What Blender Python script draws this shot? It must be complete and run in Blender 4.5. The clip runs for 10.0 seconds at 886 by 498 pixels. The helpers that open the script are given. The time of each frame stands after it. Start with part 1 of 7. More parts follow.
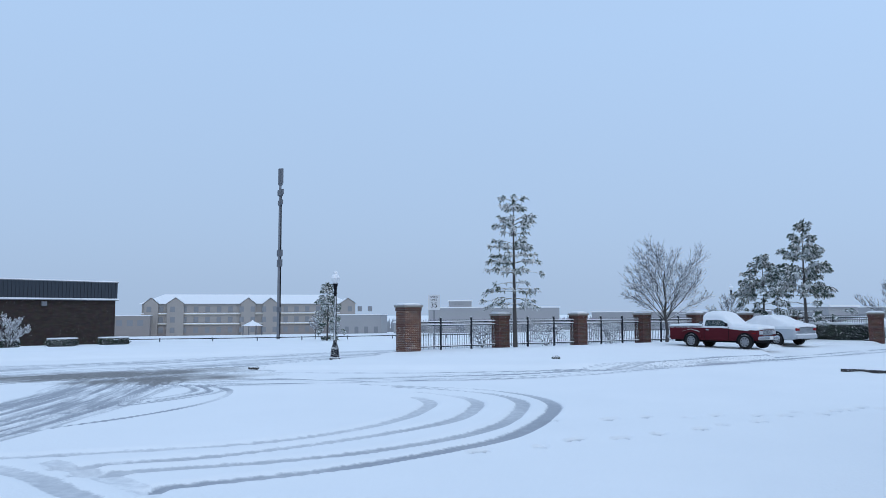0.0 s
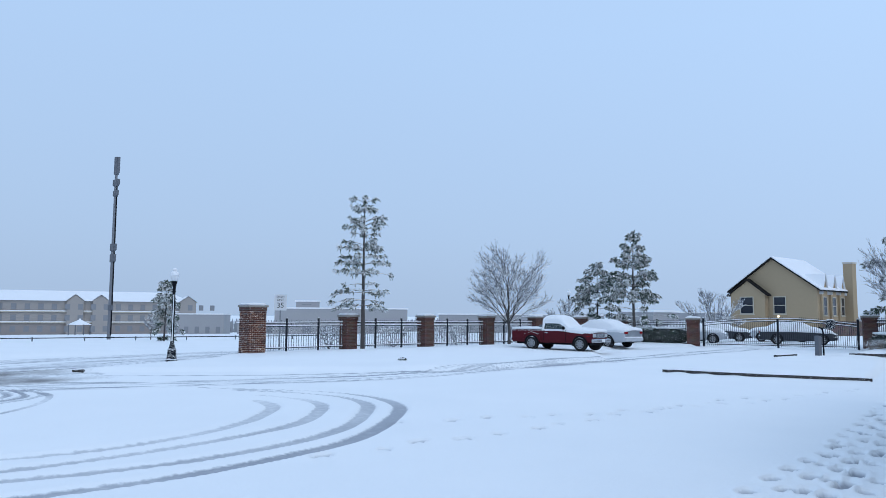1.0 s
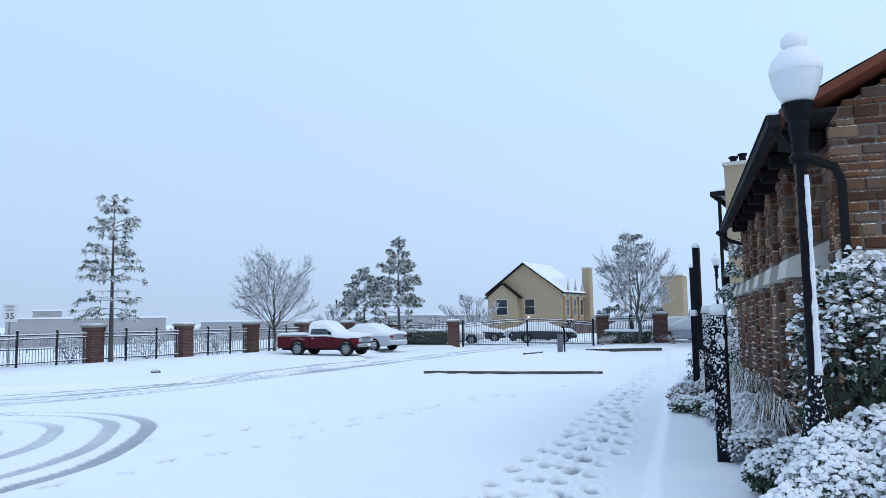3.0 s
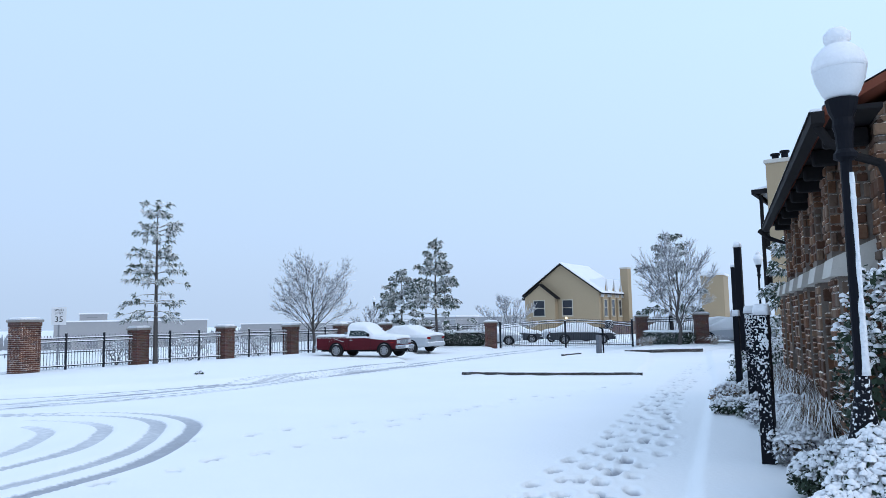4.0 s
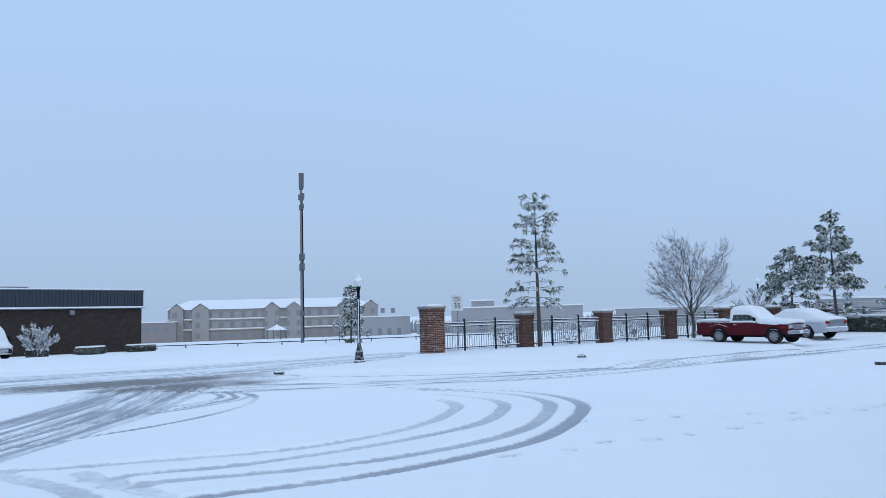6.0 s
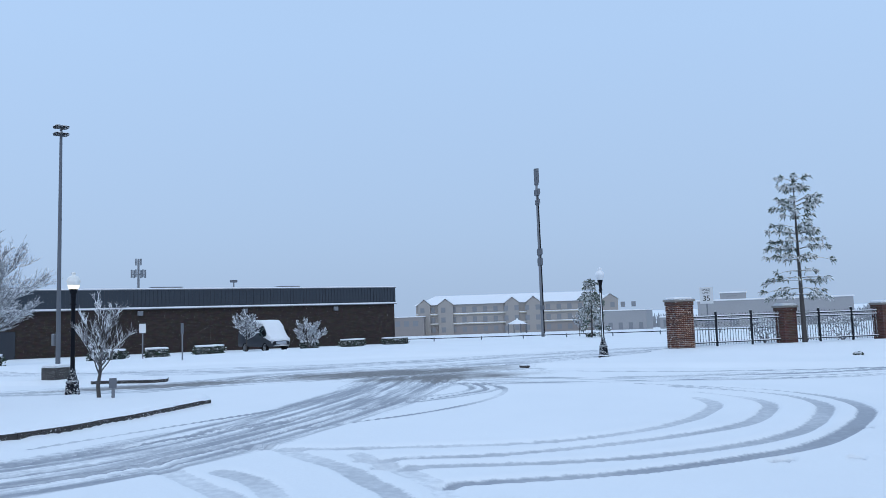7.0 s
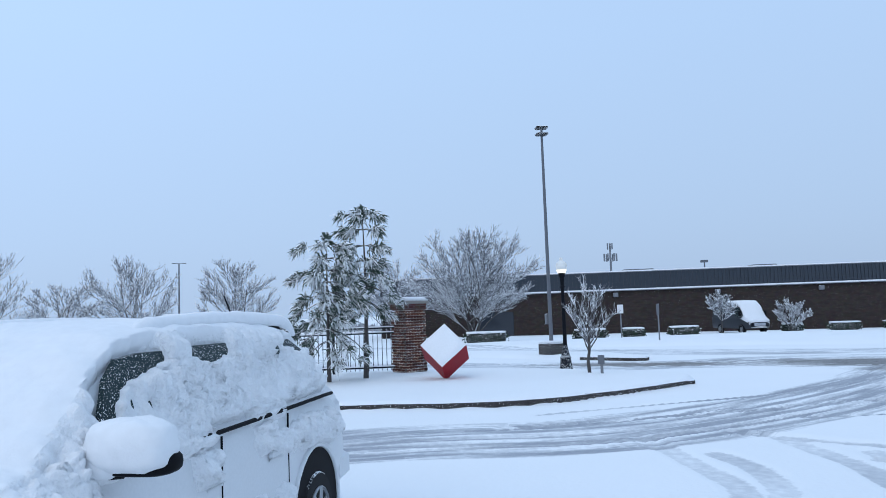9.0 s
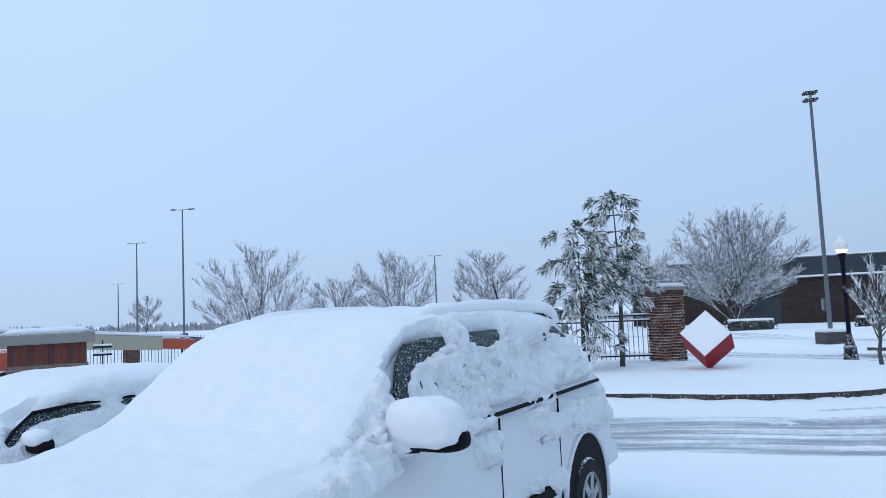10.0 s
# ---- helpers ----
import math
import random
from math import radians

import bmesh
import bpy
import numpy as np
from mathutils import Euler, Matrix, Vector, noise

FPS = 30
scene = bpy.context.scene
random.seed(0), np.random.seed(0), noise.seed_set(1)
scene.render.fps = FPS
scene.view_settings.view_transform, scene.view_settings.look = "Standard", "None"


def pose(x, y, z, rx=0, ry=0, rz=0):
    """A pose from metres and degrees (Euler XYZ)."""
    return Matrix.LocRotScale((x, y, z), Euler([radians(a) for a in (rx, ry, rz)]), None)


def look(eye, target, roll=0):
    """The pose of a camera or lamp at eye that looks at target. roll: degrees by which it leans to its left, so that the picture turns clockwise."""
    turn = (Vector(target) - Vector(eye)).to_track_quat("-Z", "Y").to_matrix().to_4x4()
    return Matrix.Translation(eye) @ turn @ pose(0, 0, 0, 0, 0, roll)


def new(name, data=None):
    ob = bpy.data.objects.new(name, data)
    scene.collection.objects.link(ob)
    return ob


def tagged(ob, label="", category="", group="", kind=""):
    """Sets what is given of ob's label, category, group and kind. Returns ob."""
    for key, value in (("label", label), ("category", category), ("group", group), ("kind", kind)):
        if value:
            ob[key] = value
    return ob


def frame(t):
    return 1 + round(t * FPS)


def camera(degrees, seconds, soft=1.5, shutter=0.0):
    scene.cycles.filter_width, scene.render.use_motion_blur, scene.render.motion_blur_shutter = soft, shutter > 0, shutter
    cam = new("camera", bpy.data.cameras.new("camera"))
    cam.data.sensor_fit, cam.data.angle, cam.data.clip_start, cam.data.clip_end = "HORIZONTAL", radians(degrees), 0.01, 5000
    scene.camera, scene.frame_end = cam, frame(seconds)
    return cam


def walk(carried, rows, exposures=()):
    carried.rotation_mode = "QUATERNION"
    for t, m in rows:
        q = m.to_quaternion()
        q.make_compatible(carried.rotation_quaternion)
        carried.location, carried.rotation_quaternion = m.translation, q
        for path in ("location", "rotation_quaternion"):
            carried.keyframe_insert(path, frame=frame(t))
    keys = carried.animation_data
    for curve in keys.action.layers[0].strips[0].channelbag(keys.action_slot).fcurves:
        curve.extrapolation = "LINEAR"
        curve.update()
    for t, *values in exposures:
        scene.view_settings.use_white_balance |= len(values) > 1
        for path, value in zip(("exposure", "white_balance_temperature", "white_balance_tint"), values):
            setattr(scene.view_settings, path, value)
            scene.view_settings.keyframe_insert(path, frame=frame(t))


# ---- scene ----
cam = camera(61.9, 10.0, soft=0.6)
PATH = [
    (0.00, 0.158, 0.038, 1.783, 9.450, 4.998, 0.289),
    (0.50, 0.105, 0.119, 1.765, 3.706, 5.092, -0.294),
    (1.00, 0.159, 0.111, 1.788, -2.222, 5.114, -0.386),
    (1.50, 0.203, 0.155, 1.783, -7.944, 5.141, -0.135),
    (2.00, 0.245, 0.143, 1.798, -13.003, 5.152, 0.186),
    (2.50, 0.290, 0.161, 1.800, -16.840, 5.245, 0.471),
    (2.70, 0.292, 0.154, 1.805, -18.137, 5.330, 0.667),
    (3.25, 0.306, 0.158, 1.814, -20.600, 5.433, 0.885),
    (3.80, 0.320, 0.161, 1.823, -18.361, 5.536, 1.104),
    (4.00, 0.256, 0.112, 1.809, -17.055, 5.573, 1.076),
    (4.50, 0.230, 0.172, 1.797, -12.610, 5.482, 1.058),
    (5.00, 0.171, 0.120, 1.804, -5.527, 5.255, 1.010),
    (5.20, 0.149, 0.090, 1.810, -2.373, 5.207, 1.162),
    (6.30, 0.054, 0.181, 1.818, 16.499, 4.934, 1.645),
    (6.50, -0.005, 0.189, 1.814, 20.094, 4.975, 1.707),
    (7.00, -0.046, 0.144, 1.818, 29.486, 5.133, 1.869),
    (7.50, -0.087, 0.152, 1.826, 37.447, 5.286, 1.830),
    (8.00, -0.142, 0.134, 1.804, 46.553, 5.309, 1.894),
    (8.50, -0.175, 0.113, 1.817, 54.887, 5.146, 1.872),
    (9.00, -0.224, 0.041, 1.814, 64.701, 4.895, 2.021),
    (9.50, -0.241, -0.020, 1.806, 73.552, 4.702, 2.205),
    (10.00, -0.232, -0.082, 1.812, 83.747, 4.731, 2.549),
]
EXPOSURES = [(0, -0.05, 6420, 10), (1, 0.01, 6420, 10), (2, 0.12, 6500, 10), (2.7, 0.22, 6580, 10), (3.8, 0.33, 6720, 11), (4.5, 0.18, 6520, 10), (5.2, 0.02, 6420, 10), (6.3, -0.03, 6360, 10), (7.5, -0.01, 6400, 10), (8.5, 0.05, 6450, 10), (10, 0.06, 6450, 10)]
walk(cam, [(t, pose(x, y, z, 90 + pitch, roll, yaw)) for t, x, y, z, yaw, pitch, roll in PATH], EXPOSURES)

# ---- overcast sky and a weak, wide sun behind the cloud ----
world = bpy.data.worlds.new("snow_sky")
scene.world = world
world.use_nodes = True
wn, wl = world.node_tree.nodes, world.node_tree.links
wn.clear()
w_out, w_bg = wn.new("ShaderNodeOutputWorld"), wn.new("ShaderNodeBackground")
w_sky, w_mix, w_ramp = wn.new("ShaderNodeTexSky"), wn.new("ShaderNodeMix"), wn.new("ShaderNodeValToRGB")
w_co, w_sep = wn.new("ShaderNodeTexCoord"), wn.new("ShaderNodeSeparateXYZ")
w_sky.sky_type, w_sky.sun_disc = "NISHITA", False
w_sky.sun_elevation, w_sky.sun_rotation, w_sky.dust_density = radians(40), radians(150), 6.0
w_mix.data_type = "RGBA"
w_mix.inputs["Factor"].default_value = 0.985
wl.new(w_co.outputs["Generated"], w_sep.inputs[0])
wl.new(w_sep.outputs["Z"], w_ramp.inputs["Fac"])
stops = [(0.0, (0.435, 0.58, 0.80)), (0.10, (0.445, 0.61, 0.86)), (0.35, (0.47, 0.665, 0.955)), (1.0, (0.50, 0.70, 0.98))]
w_ramp.color_ramp.elements[0].position, w_ramp.color_ramp.elements[0].color = stops[0][0], (*stops[0][1], 1)
w_ramp.color_ramp.elements[1].position, w_ramp.color_ramp.elements[1].color = stops[3][0], (*stops[3][1], 1)
for p, c in stops[1:3]:
    e = w_ramp.color_ramp.elements.new(p)
    e.color = (*c, 1)
wl.new(w_sky.outputs[0], w_mix.inputs["A"])
wl.new(w_ramp.outputs[0], w_mix.inputs["B"])
# the cloud is a little denser towards the north-west
w_dot, w_rng, w_mul = wn.new("ShaderNodeVectorMath"), wn.new("ShaderNodeMapRange"), wn.new("ShaderNodeVectorMath")
w_dot.operation, w_mul.operation = "DOT_PRODUCT", "SCALE"
w_dot.inputs[1].default_value = (-0.45, 0.89, 0.0)
wl.new(w_co.outputs["Generated"], w_dot.inputs[0])
wl.new(w_dot.outputs["Value"], w_rng.inputs["Value"])
for key, v in (("From Min", 0.1), ("From Max", 1.0), ("To Min", 1.06), ("To Max", 0.90)):
    w_rng.inputs[key].default_value = v
wl.new(w_mix.outputs["Result"], w_mul.inputs[0])
wl.new(w_rng.outputs["Result"], w_mul.inputs["Scale"])
wl.new(w_mul.outputs[0], w_bg.inputs[0])
w_bg.inputs[1].default_value = 1.0
wl.new(w_bg.outputs[0], w_out.inputs[0])
sun = new("sun", bpy.data.lights.new("sun", "SUN"))
sun.data.energy, sun.data.angle, sun.data.color = 0.25, radians(25), (1.0, 0.98, 0.95)
sun.matrix_world = look((20, -30, 40), (0, 0, 0))

# ---- materials ----
def mat(name, base, rough=0.7, metal=0.0, vary=0.12, scale=6.0, bump=0.0, bscale=40.0, snow=0.0, dark=None, emit=None, trans=0.0, coat=0.0, spec=0.2, fleck=0.0, fscale=14.0):
    """A surface with two scales of variation, fine relief and, if snow > 0, snow lying on its upward faces."""
    m = bpy.data.materials.new(name)
    m.use_nodes = True
    n, l = m.node_tree.nodes, m.node_tree.links
    b = n["Principled BSDF"]
    b.inputs["Roughness"].default_value, b.inputs["Metallic"].default_value = rough, metal
    b.inputs["Transmission Weight"].default_value, b.inputs["Coat Weight"].default_value = trans, coat
    b.inputs["Specular IOR Level"].default_value = spec
    co = n.new("ShaderNodeTexCoord")
    def noise_tex(s, detail=4):
        t = n.new("ShaderNodeTexNoise")
        t.inputs["Scale"].default_value, t.inputs["Detail"].default_value = s, detail
        l.new(co.outputs["Object"], t.inputs["Vector"])
        return t
    def mix(fac, a, c):
        x = n.new("ShaderNodeMix")
        x.data_type = "RGBA"
        for sock, v in (("Factor", fac), ("A", a), ("B", c)):
            if isinstance(v, bpy.types.NodeSocket):
                l.new(v, x.inputs[sock])
            else:
                x.inputs[sock].default_value = (*v, 1) if isinstance(v, tuple) else v
        return x.outputs["Result"]
    lo = tuple(c * (1 - vary) for c in base) if dark is None else dark
    hi = tuple(min(1, c * (1 + vary)) for c in base)
    n1, n2 = noise_tex(scale), noise_tex(scale * 9, 2)
    col = mix(n1.outputs["Fac"], lo, hi)
    col = mix(n2.outputs["Fac"], tuple(c * 0.9 for c in base), col)
    if snow > 0:
        geo, sep = n.new("ShaderNodeNewGeometry"), n.new("ShaderNodeSeparateXYZ")
        l.new(geo.outputs["Normal"], sep.inputs[0])
        add = n.new("ShaderNodeMath")
        add.operation = "MULTIPLY_ADD"
        add.inputs[1].default_value, add.inputs[2].default_value = 0.7, -0.35
        l.new(n2.outputs["Fac"], add.inputs[0])
        s2 = n.new("ShaderNodeMath")
        l.new(sep.outputs["Z"], s2.inputs[0])
        l.new(add.outputs[0], s2.inputs[1])
        r = n.new("ShaderNodeMapRange")
        r.inputs["From Min"].default_value, r.inputs["From Max"].default_value = 0.75 - snow, 0.95 - snow
        l.new(s2.outputs[0], r.inputs["Value"])
        col = mix(r.outputs["Result"], col, (0.84, 0.86, 0.88))
    if fleck > 0:
        nf, rf = noise_tex(fscale, 3), n.new("ShaderNodeMapRange")
        rf.inputs["From Min"].default_value, rf.inputs["From Max"].default_value = 0.66 - 0.32 * fleck, 0.72 - 0.32 * fleck
        l.new(nf.outputs["Fac"], rf.inputs["Value"])
        col = mix(rf.outputs["Result"], col, (0.80, 0.82, 0.84))
    l.new(col, b.inputs["Base Color"])
    if bump > 0:
        bt, bn = noise_tex(bscale), n.new("ShaderNodeBump")
        bn.inputs["Strength"].default_value, bn.inputs["Distance"].default_value = bump, 0.02
        l.new(bt.outputs["Fac"], bn.inputs["Height"])
        l.new(bn.outputs[0], b.inputs["Normal"])
    if emit:
        b.inputs["Emission Color"].default_value, b.inputs["Emission Strength"].default_value = (*emit[:3], 1), emit[3]
    return m


def brick_mat(name, a, c, mortar, width=0.2, row=0.067, rnd=0.5):
    """Running-bond brickwork of true size on upright faces."""
    m = mat(name, a, 0.85)
    n, l = m.node_tree.nodes, m.node_tree.links
    b = n["Principled BSDF"]
    geo, sep, comb = n.new("ShaderNodeNewGeometry"), n.new("ShaderNodeSeparateXYZ"), n.new("ShaderNodeCombineXYZ")
    co = n.new("ShaderNodeTexCoord")
    l.new(co.outputs["Object"], sep.inputs[0])
    add = n.new("ShaderNodeMath")
    l.new(sep.outputs["X"], add.inputs[0])
    l.new(sep.outputs["Y"], add.inputs[1])
    l.new(add.outputs[0], comb.inputs[0])
    l.new(sep.outputs["Z"], comb.inputs[1])
    br = n.new("ShaderNodeTexBrick")
    l.new(comb.outputs[0], br.inputs["Vector"])
    br.inputs["Color1"].default_value, br.inputs["Color2"].default_value, br.inputs["Mortar"].default_value = (*a, 1), (*c, 1), (*mortar, 1)
    br.inputs["Scale"].default_value, br.inputs["Brick Width"].default_value, br.inputs["Row Height"].default_value = 1.0, width, row
    br.inputs["Mortar Size"].default_value, br.inputs["Bias"].default_value = 0.006, -0.1
    nz = n.new("ShaderNodeTexNoise")
    nz.inputs["Scale"].default_value = 2.5
    l.new(co.outputs["Object"], nz.inputs["Vector"])
    mx = n.new("ShaderNodeMix")
    mx.data_type, mx.blend_type = "RGBA", "MULTIPLY"
    mx.inputs["Factor"].default_value = rnd
    l.new(br.outputs["Color"], mx.inputs["A"])
    l.new(nz.outputs["Color"], mx.inputs["B"])
    # wind-blown snow caught on the rough face
    n3, rr, mx2 = n.new("ShaderNodeTexNoise"), n.new("ShaderNodeMapRange"), n.new("ShaderNodeMix")
    n3.inputs["Scale"].default_value, n3.inputs["Detail"].default_value = 22, 6
    l.new(co.outputs["Object"], n3.inputs["Vector"])
    rr.inputs["From Min"].default_value, rr.inputs["From Max"].default_value = 0.66, 0.74
    l.new(n3.outputs["Fac"], rr.inputs["Value"])
    mx2.data_type = "RGBA"
    l.new(rr.outputs["Result"], mx2.inputs["Factor"])
    l.new(mx.outputs["Result"], mx2.inputs["A"])
    mx2.inputs["B"].default_value = (0.75, 0.77, 0.8, 1)
    l.new(mx2.outputs["Result"], b.inputs["Base Color"])
    bn = n.new("ShaderNodeBump")
    bn.inputs["Strength"].default_value, bn.inputs["Distance"].default_value = 0.6, 0.01
    bn.invert = True
    l.new(br.outputs["Fac"], bn.inputs["Height"])
    l.new(bn.outputs[0], b.inputs["Normal"])
    return m


def snow_ground_mat():
    """Fresh snow, slushy grey where wheels have pressed it and, for shade, in footprints, by the ground's own layer."""
    m = bpy.data.materials.new("snow_ground")
    m.use_nodes = True
    n, l = m.node_tree.nodes, m.node_tree.links
    b = n["Principled BSDF"]
    b.inputs["Roughness"].default_value = 0.75
    at, co = n.new("ShaderNodeAttribute"), n.new("ShaderNodeTexCoord")
    at.attribute_name = "slush_and_shade"
    dirt = n.new("ShaderNodeAttribute")
    dirt.attribute_name = "dirt"
    def tex(s, d=5):
        t = n.new("ShaderNodeTexNoise")
        t.inputs["Scale"].default_value, t.inputs["Detail"].default_value = s, d
        l.new(co.outputs["Object"], t.inputs["Vector"])
        return t
    big, fine, grit = tex(0.35), tex(16, 8), tex(9, 8)
    def mix(f, a, c):
        x = n.new("ShaderNodeMix")
        x.data_type = "RGBA"
        for k, v in (("Factor", f), ("A", a), ("B", c)):
            if isinstance(v, bpy.types.NodeSocket):
                l.new(v, x.inputs[k])
            else:
                x.inputs[k].default_value = (*v, 1)
        return x.outputs["Result"]
    snow = mix(big.outputs["Fac"], (0.80, 0.82, 0.84), (0.88, 0.89, 0.90))
    slush_and_shade = mix(grit.outputs["Fac"], (0.20, 0.22, 0.26), (0.46, 0.48, 0.52))
    mud = mix(grit.outputs["Fac"], (0.07, 0.07, 0.07), (0.33, 0.32, 0.32))
    # break the edge of the tracks up
    rag = n.new("ShaderNodeMath")
    rag.operation = "MULTIPLY_ADD"
    rag.inputs[1].default_value, rag.inputs[2].default_value = 0.55, -0.275
    l.new(grit.outputs["Fac"], rag.inputs[0])
    # single wheel ruts with crumbled edges
    rut, tread = n.new("ShaderNodeAttribute"), n.new("ShaderNodeAttribute")
    rut.attribute_name, tread.attribute_name = "rut", "tread"
    crumb, rsum, rr, rmul, rmax = n.new("ShaderNodeMath"), n.new("ShaderNodeMath"), n.new("ShaderNodeMapRange"), n.new("ShaderNodeMath"), n.new("ShaderNodeMath")
    crumb.operation, rmul.operation, rmax.operation = "MULTIPLY_ADD", "MULTIPLY", "MAXIMUM"
    crumb.inputs[1].default_value, crumb.inputs[2].default_value = 0.5, -0.25
    l.new(fine.outputs["Fac"], crumb.inputs[0])
    l.new(rut.outputs["Fac"], rsum.inputs[0])
    l.new(crumb.outputs[0], rsum.inputs[1])
    rr.inputs["From Min"].default_value, rr.inputs["From Max"].default_value = 1.2, 0.75
    l.new(rsum.outputs[0], rr.inputs["Value"])
    l.new(rr.outputs["Result"], rmul.inputs[0])
    l.new(tread.outputs["Fac"], rmul.inputs[1])
    l.new(rmul.outputs[0], rmax.inputs[0])
    l.new(at.outputs["Fac"], rmax.inputs[1])
    ad = n.new("ShaderNodeMath")
    l.new(rmax.outputs[0], ad.inputs[0])
    l.new(rag.outputs[0], ad.inputs[1])
    # lengthwise streaks of bare slush and thrown-up snow within the worn lanes
    worn, across, way = n.new("ShaderNodeAttribute"), n.new("ShaderNodeAttribute"), n.new("ShaderNodeAttribute")
    worn.attribute_name, across.attribute_name, way.attribute_name = "worn", "across", "way"
    cv, sc = n.new("ShaderNodeCombineXYZ"), n.new("ShaderNodeVectorMath")
    l.new(across.outputs["Fac"], cv.inputs[0])
    l.new(way.outputs["Fac"], cv.inputs[1])
    sc.operation = "MULTIPLY"
    sc.inputs[1].default_value = (4.2, 0.28, 1.0)
    l.new(cv.outputs[0], sc.inputs[0])
    st = n.new("ShaderNodeTexNoise")
    st.inputs["Scale"].default_value, st.inputs["Detail"].default_value, st.inputs["Roughness"].default_value = 1.0, 6, 0.65
    l.new(sc.outputs[0], st.inputs["Vector"])
    st0, st1, st2 = n.new("ShaderNodeMath"), n.new("ShaderNodeMath"), n.new("ShaderNodeMath")
    st0.operation, st1.operation = "MULTIPLY_ADD", "MULTIPLY"
    st0.inputs[1].default_value, st0.inputs[2].default_value = 2.6, -1.3
    l.new(st.outputs["Fac"], st0.inputs[0])
    l.new(st0.outputs[0], st1.inputs[0])
    l.new(worn.outputs["Fac"], st1.inputs[1])
    l.new(ad.outputs[0], st2.inputs[0])
    l.new(st1.outputs[0], st2.inputs[1])
    rg = n.new("ShaderNodeMapRange")
    rg.inputs["From Min"].default_value, rg.inputs["From Max"].default_value = 0.25, 0.8
    l.new(st2.outputs[0], rg.inputs["Value"])
    col = mix(rg.outputs["Result"], snow, slush_and_shade)
    ad2, rg2 = n.new("ShaderNodeMath"), n.new("ShaderNodeMapRange")
    st3 = n.new("ShaderNodeMath")
    st3.operation = "MULTIPLY_ADD"
    st3.inputs[1].default_value = 0.4
    l.new(st1.outputs[0], st3.inputs[0])
    l.new(rag.outputs[0], st3.inputs[2])
    l.new(dirt.outputs["Fac"], ad2.inputs[0])
    l.new(st3.outputs[0], ad2.inputs[1])
    rg2.inputs["From Min"].default_value, rg2.inputs["From Max"].default_value = 0.35, 0.9
    l.new(ad2.outputs[0], rg2.inputs["Value"])
    col = mix(rg2.outputs["Result"], col, mud)
    l.new(col, b.inputs["Base Color"])
    bn = n.new("ShaderNodeBump")
    bn.inputs["Strength"].default_value, bn.inputs["Distance"].default_value = 0.45, 0.02
    l.new(fine.outputs["Fac"], bn.inputs["Height"])
    l.new(bn.outputs[0], b.inputs["Normal"])
    b.inputs["Subsurface Weight"].default_value = 0.0
    return m


SNOW_GROUND = snow_ground_mat()
SNOW = mat("snow", (0.85, 0.86, 0.88), 0.7, vary=0.03, scale=3, bump=0.3, bscale=60)
SNOW_SOFT = mat("soft_settled_snow", (0.85, 0.865, 0.885), 0.75, vary=0.02, scale=2, bump=0.12, bscale=90)
SNOW_CLOTTED = mat("clotted_snow", (0.85, 0.865, 0.885), 0.75, vary=0.03, scale=8, bump=1.0, bscale=36)
SNOW_ROUGH = mat("wind_packed_snow", (0.84, 0.86, 0.88), 0.75, vary=0.04, scale=8, bump=1.0, bscale=34)
BRICK = brick_mat("red_brown_brick", (0.105, 0.046, 0.039), (0.18, 0.086, 0.068), (0.17, 0.15, 0.14))
BRICK_DARK = brick_mat("dark_brown_brick", (0.045, 0.033, 0.03), (0.065, 0.048, 0.042), (0.05, 0.045, 0.04), 0.4, 0.13)
BRICK_PALE = brick_mat("grey_red_brick", (0.2, 0.125, 0.105), (0.29, 0.21, 0.175), (0.35, 0.32, 0.3))
CAP = mat("grey_cast_stone", (0.28, 0.26, 0.24), 0.85, bump=0.3, snow=0.15)
LIMESTONE = mat("pale_limestone", (0.55, 0.52, 0.47), 0.85, bump=0.3)
BLACK = mat("black_painted_metal", (0.009, 0.010, 0.014), 0.5, vary=0.3, spec=0.06)
BLACK_SNOWY = mat("black_metal_with_snow", (0.010, 0.011, 0.015), 0.5, vary=0.3, scale=14, snow=0.3, spec=0.06, fleck=0.3, fscale=34)
IRON = mat("black_iron_fence_paint", (0.022, 0.024, 0.03), 0.5, vary=0.25, snow=0.25, spec=0.1)
IRON_SNOWY = mat("iron_pickets_with_blown_snow", (0.03, 0.032, 0.04), 0.5, vary=0.25, snow=0.25, spec=0.1, fleck=0.5, fscale=70)
GALV = mat("galvanised_steel", (0.20, 0.21, 0.23), 0.6, 0.2, snow=0.05)
GREY_PAINT = mat("grey_painted_steel", (0.14, 0.15, 0.17), 0.6)
BARK = mat("grey_brown_bark", (0.085, 0.078, 0.075), 0.9, vary=0.3, scale=12, bump=0.6, snow=0.42)
TWIG = mat("frosted_twigs", (0.20, 0.20, 0.215), 0.9, vary=0.4, scale=4, snow=0.6, fleck=0.42, fscale=5)
PINE = mat("snowy_pine_needles", (0.085, 0.115, 0.09), 0.85, vary=0.5, scale=3, snow=0.62, fleck=0.25, fscale=7)
LEAF = mat("dark_evergreen_leaves", (0.03, 0.05, 0.03), 0.6, vary=0.4, scale=9, snow=0.28)
HEDGE_CORE = mat("dense_dark_hedge", (0.016, 0.02, 0.016), 0.9, vary=0.5, scale=9, bump=1.0, bscale=20, fleck=0.2, fscale=30)
GRASS_DRY = mat("dry_brown_grass", (0.19, 0.125, 0.08), 0.9, vary=0.35, scale=9, snow=0.5)
CONCRETE = mat("dark_wet_kerb", (0.055, 0.05, 0.048), 0.85, vary=0.4, scale=5, bump=0.5, snow=0.3, fleck=0.12, fscale=40)

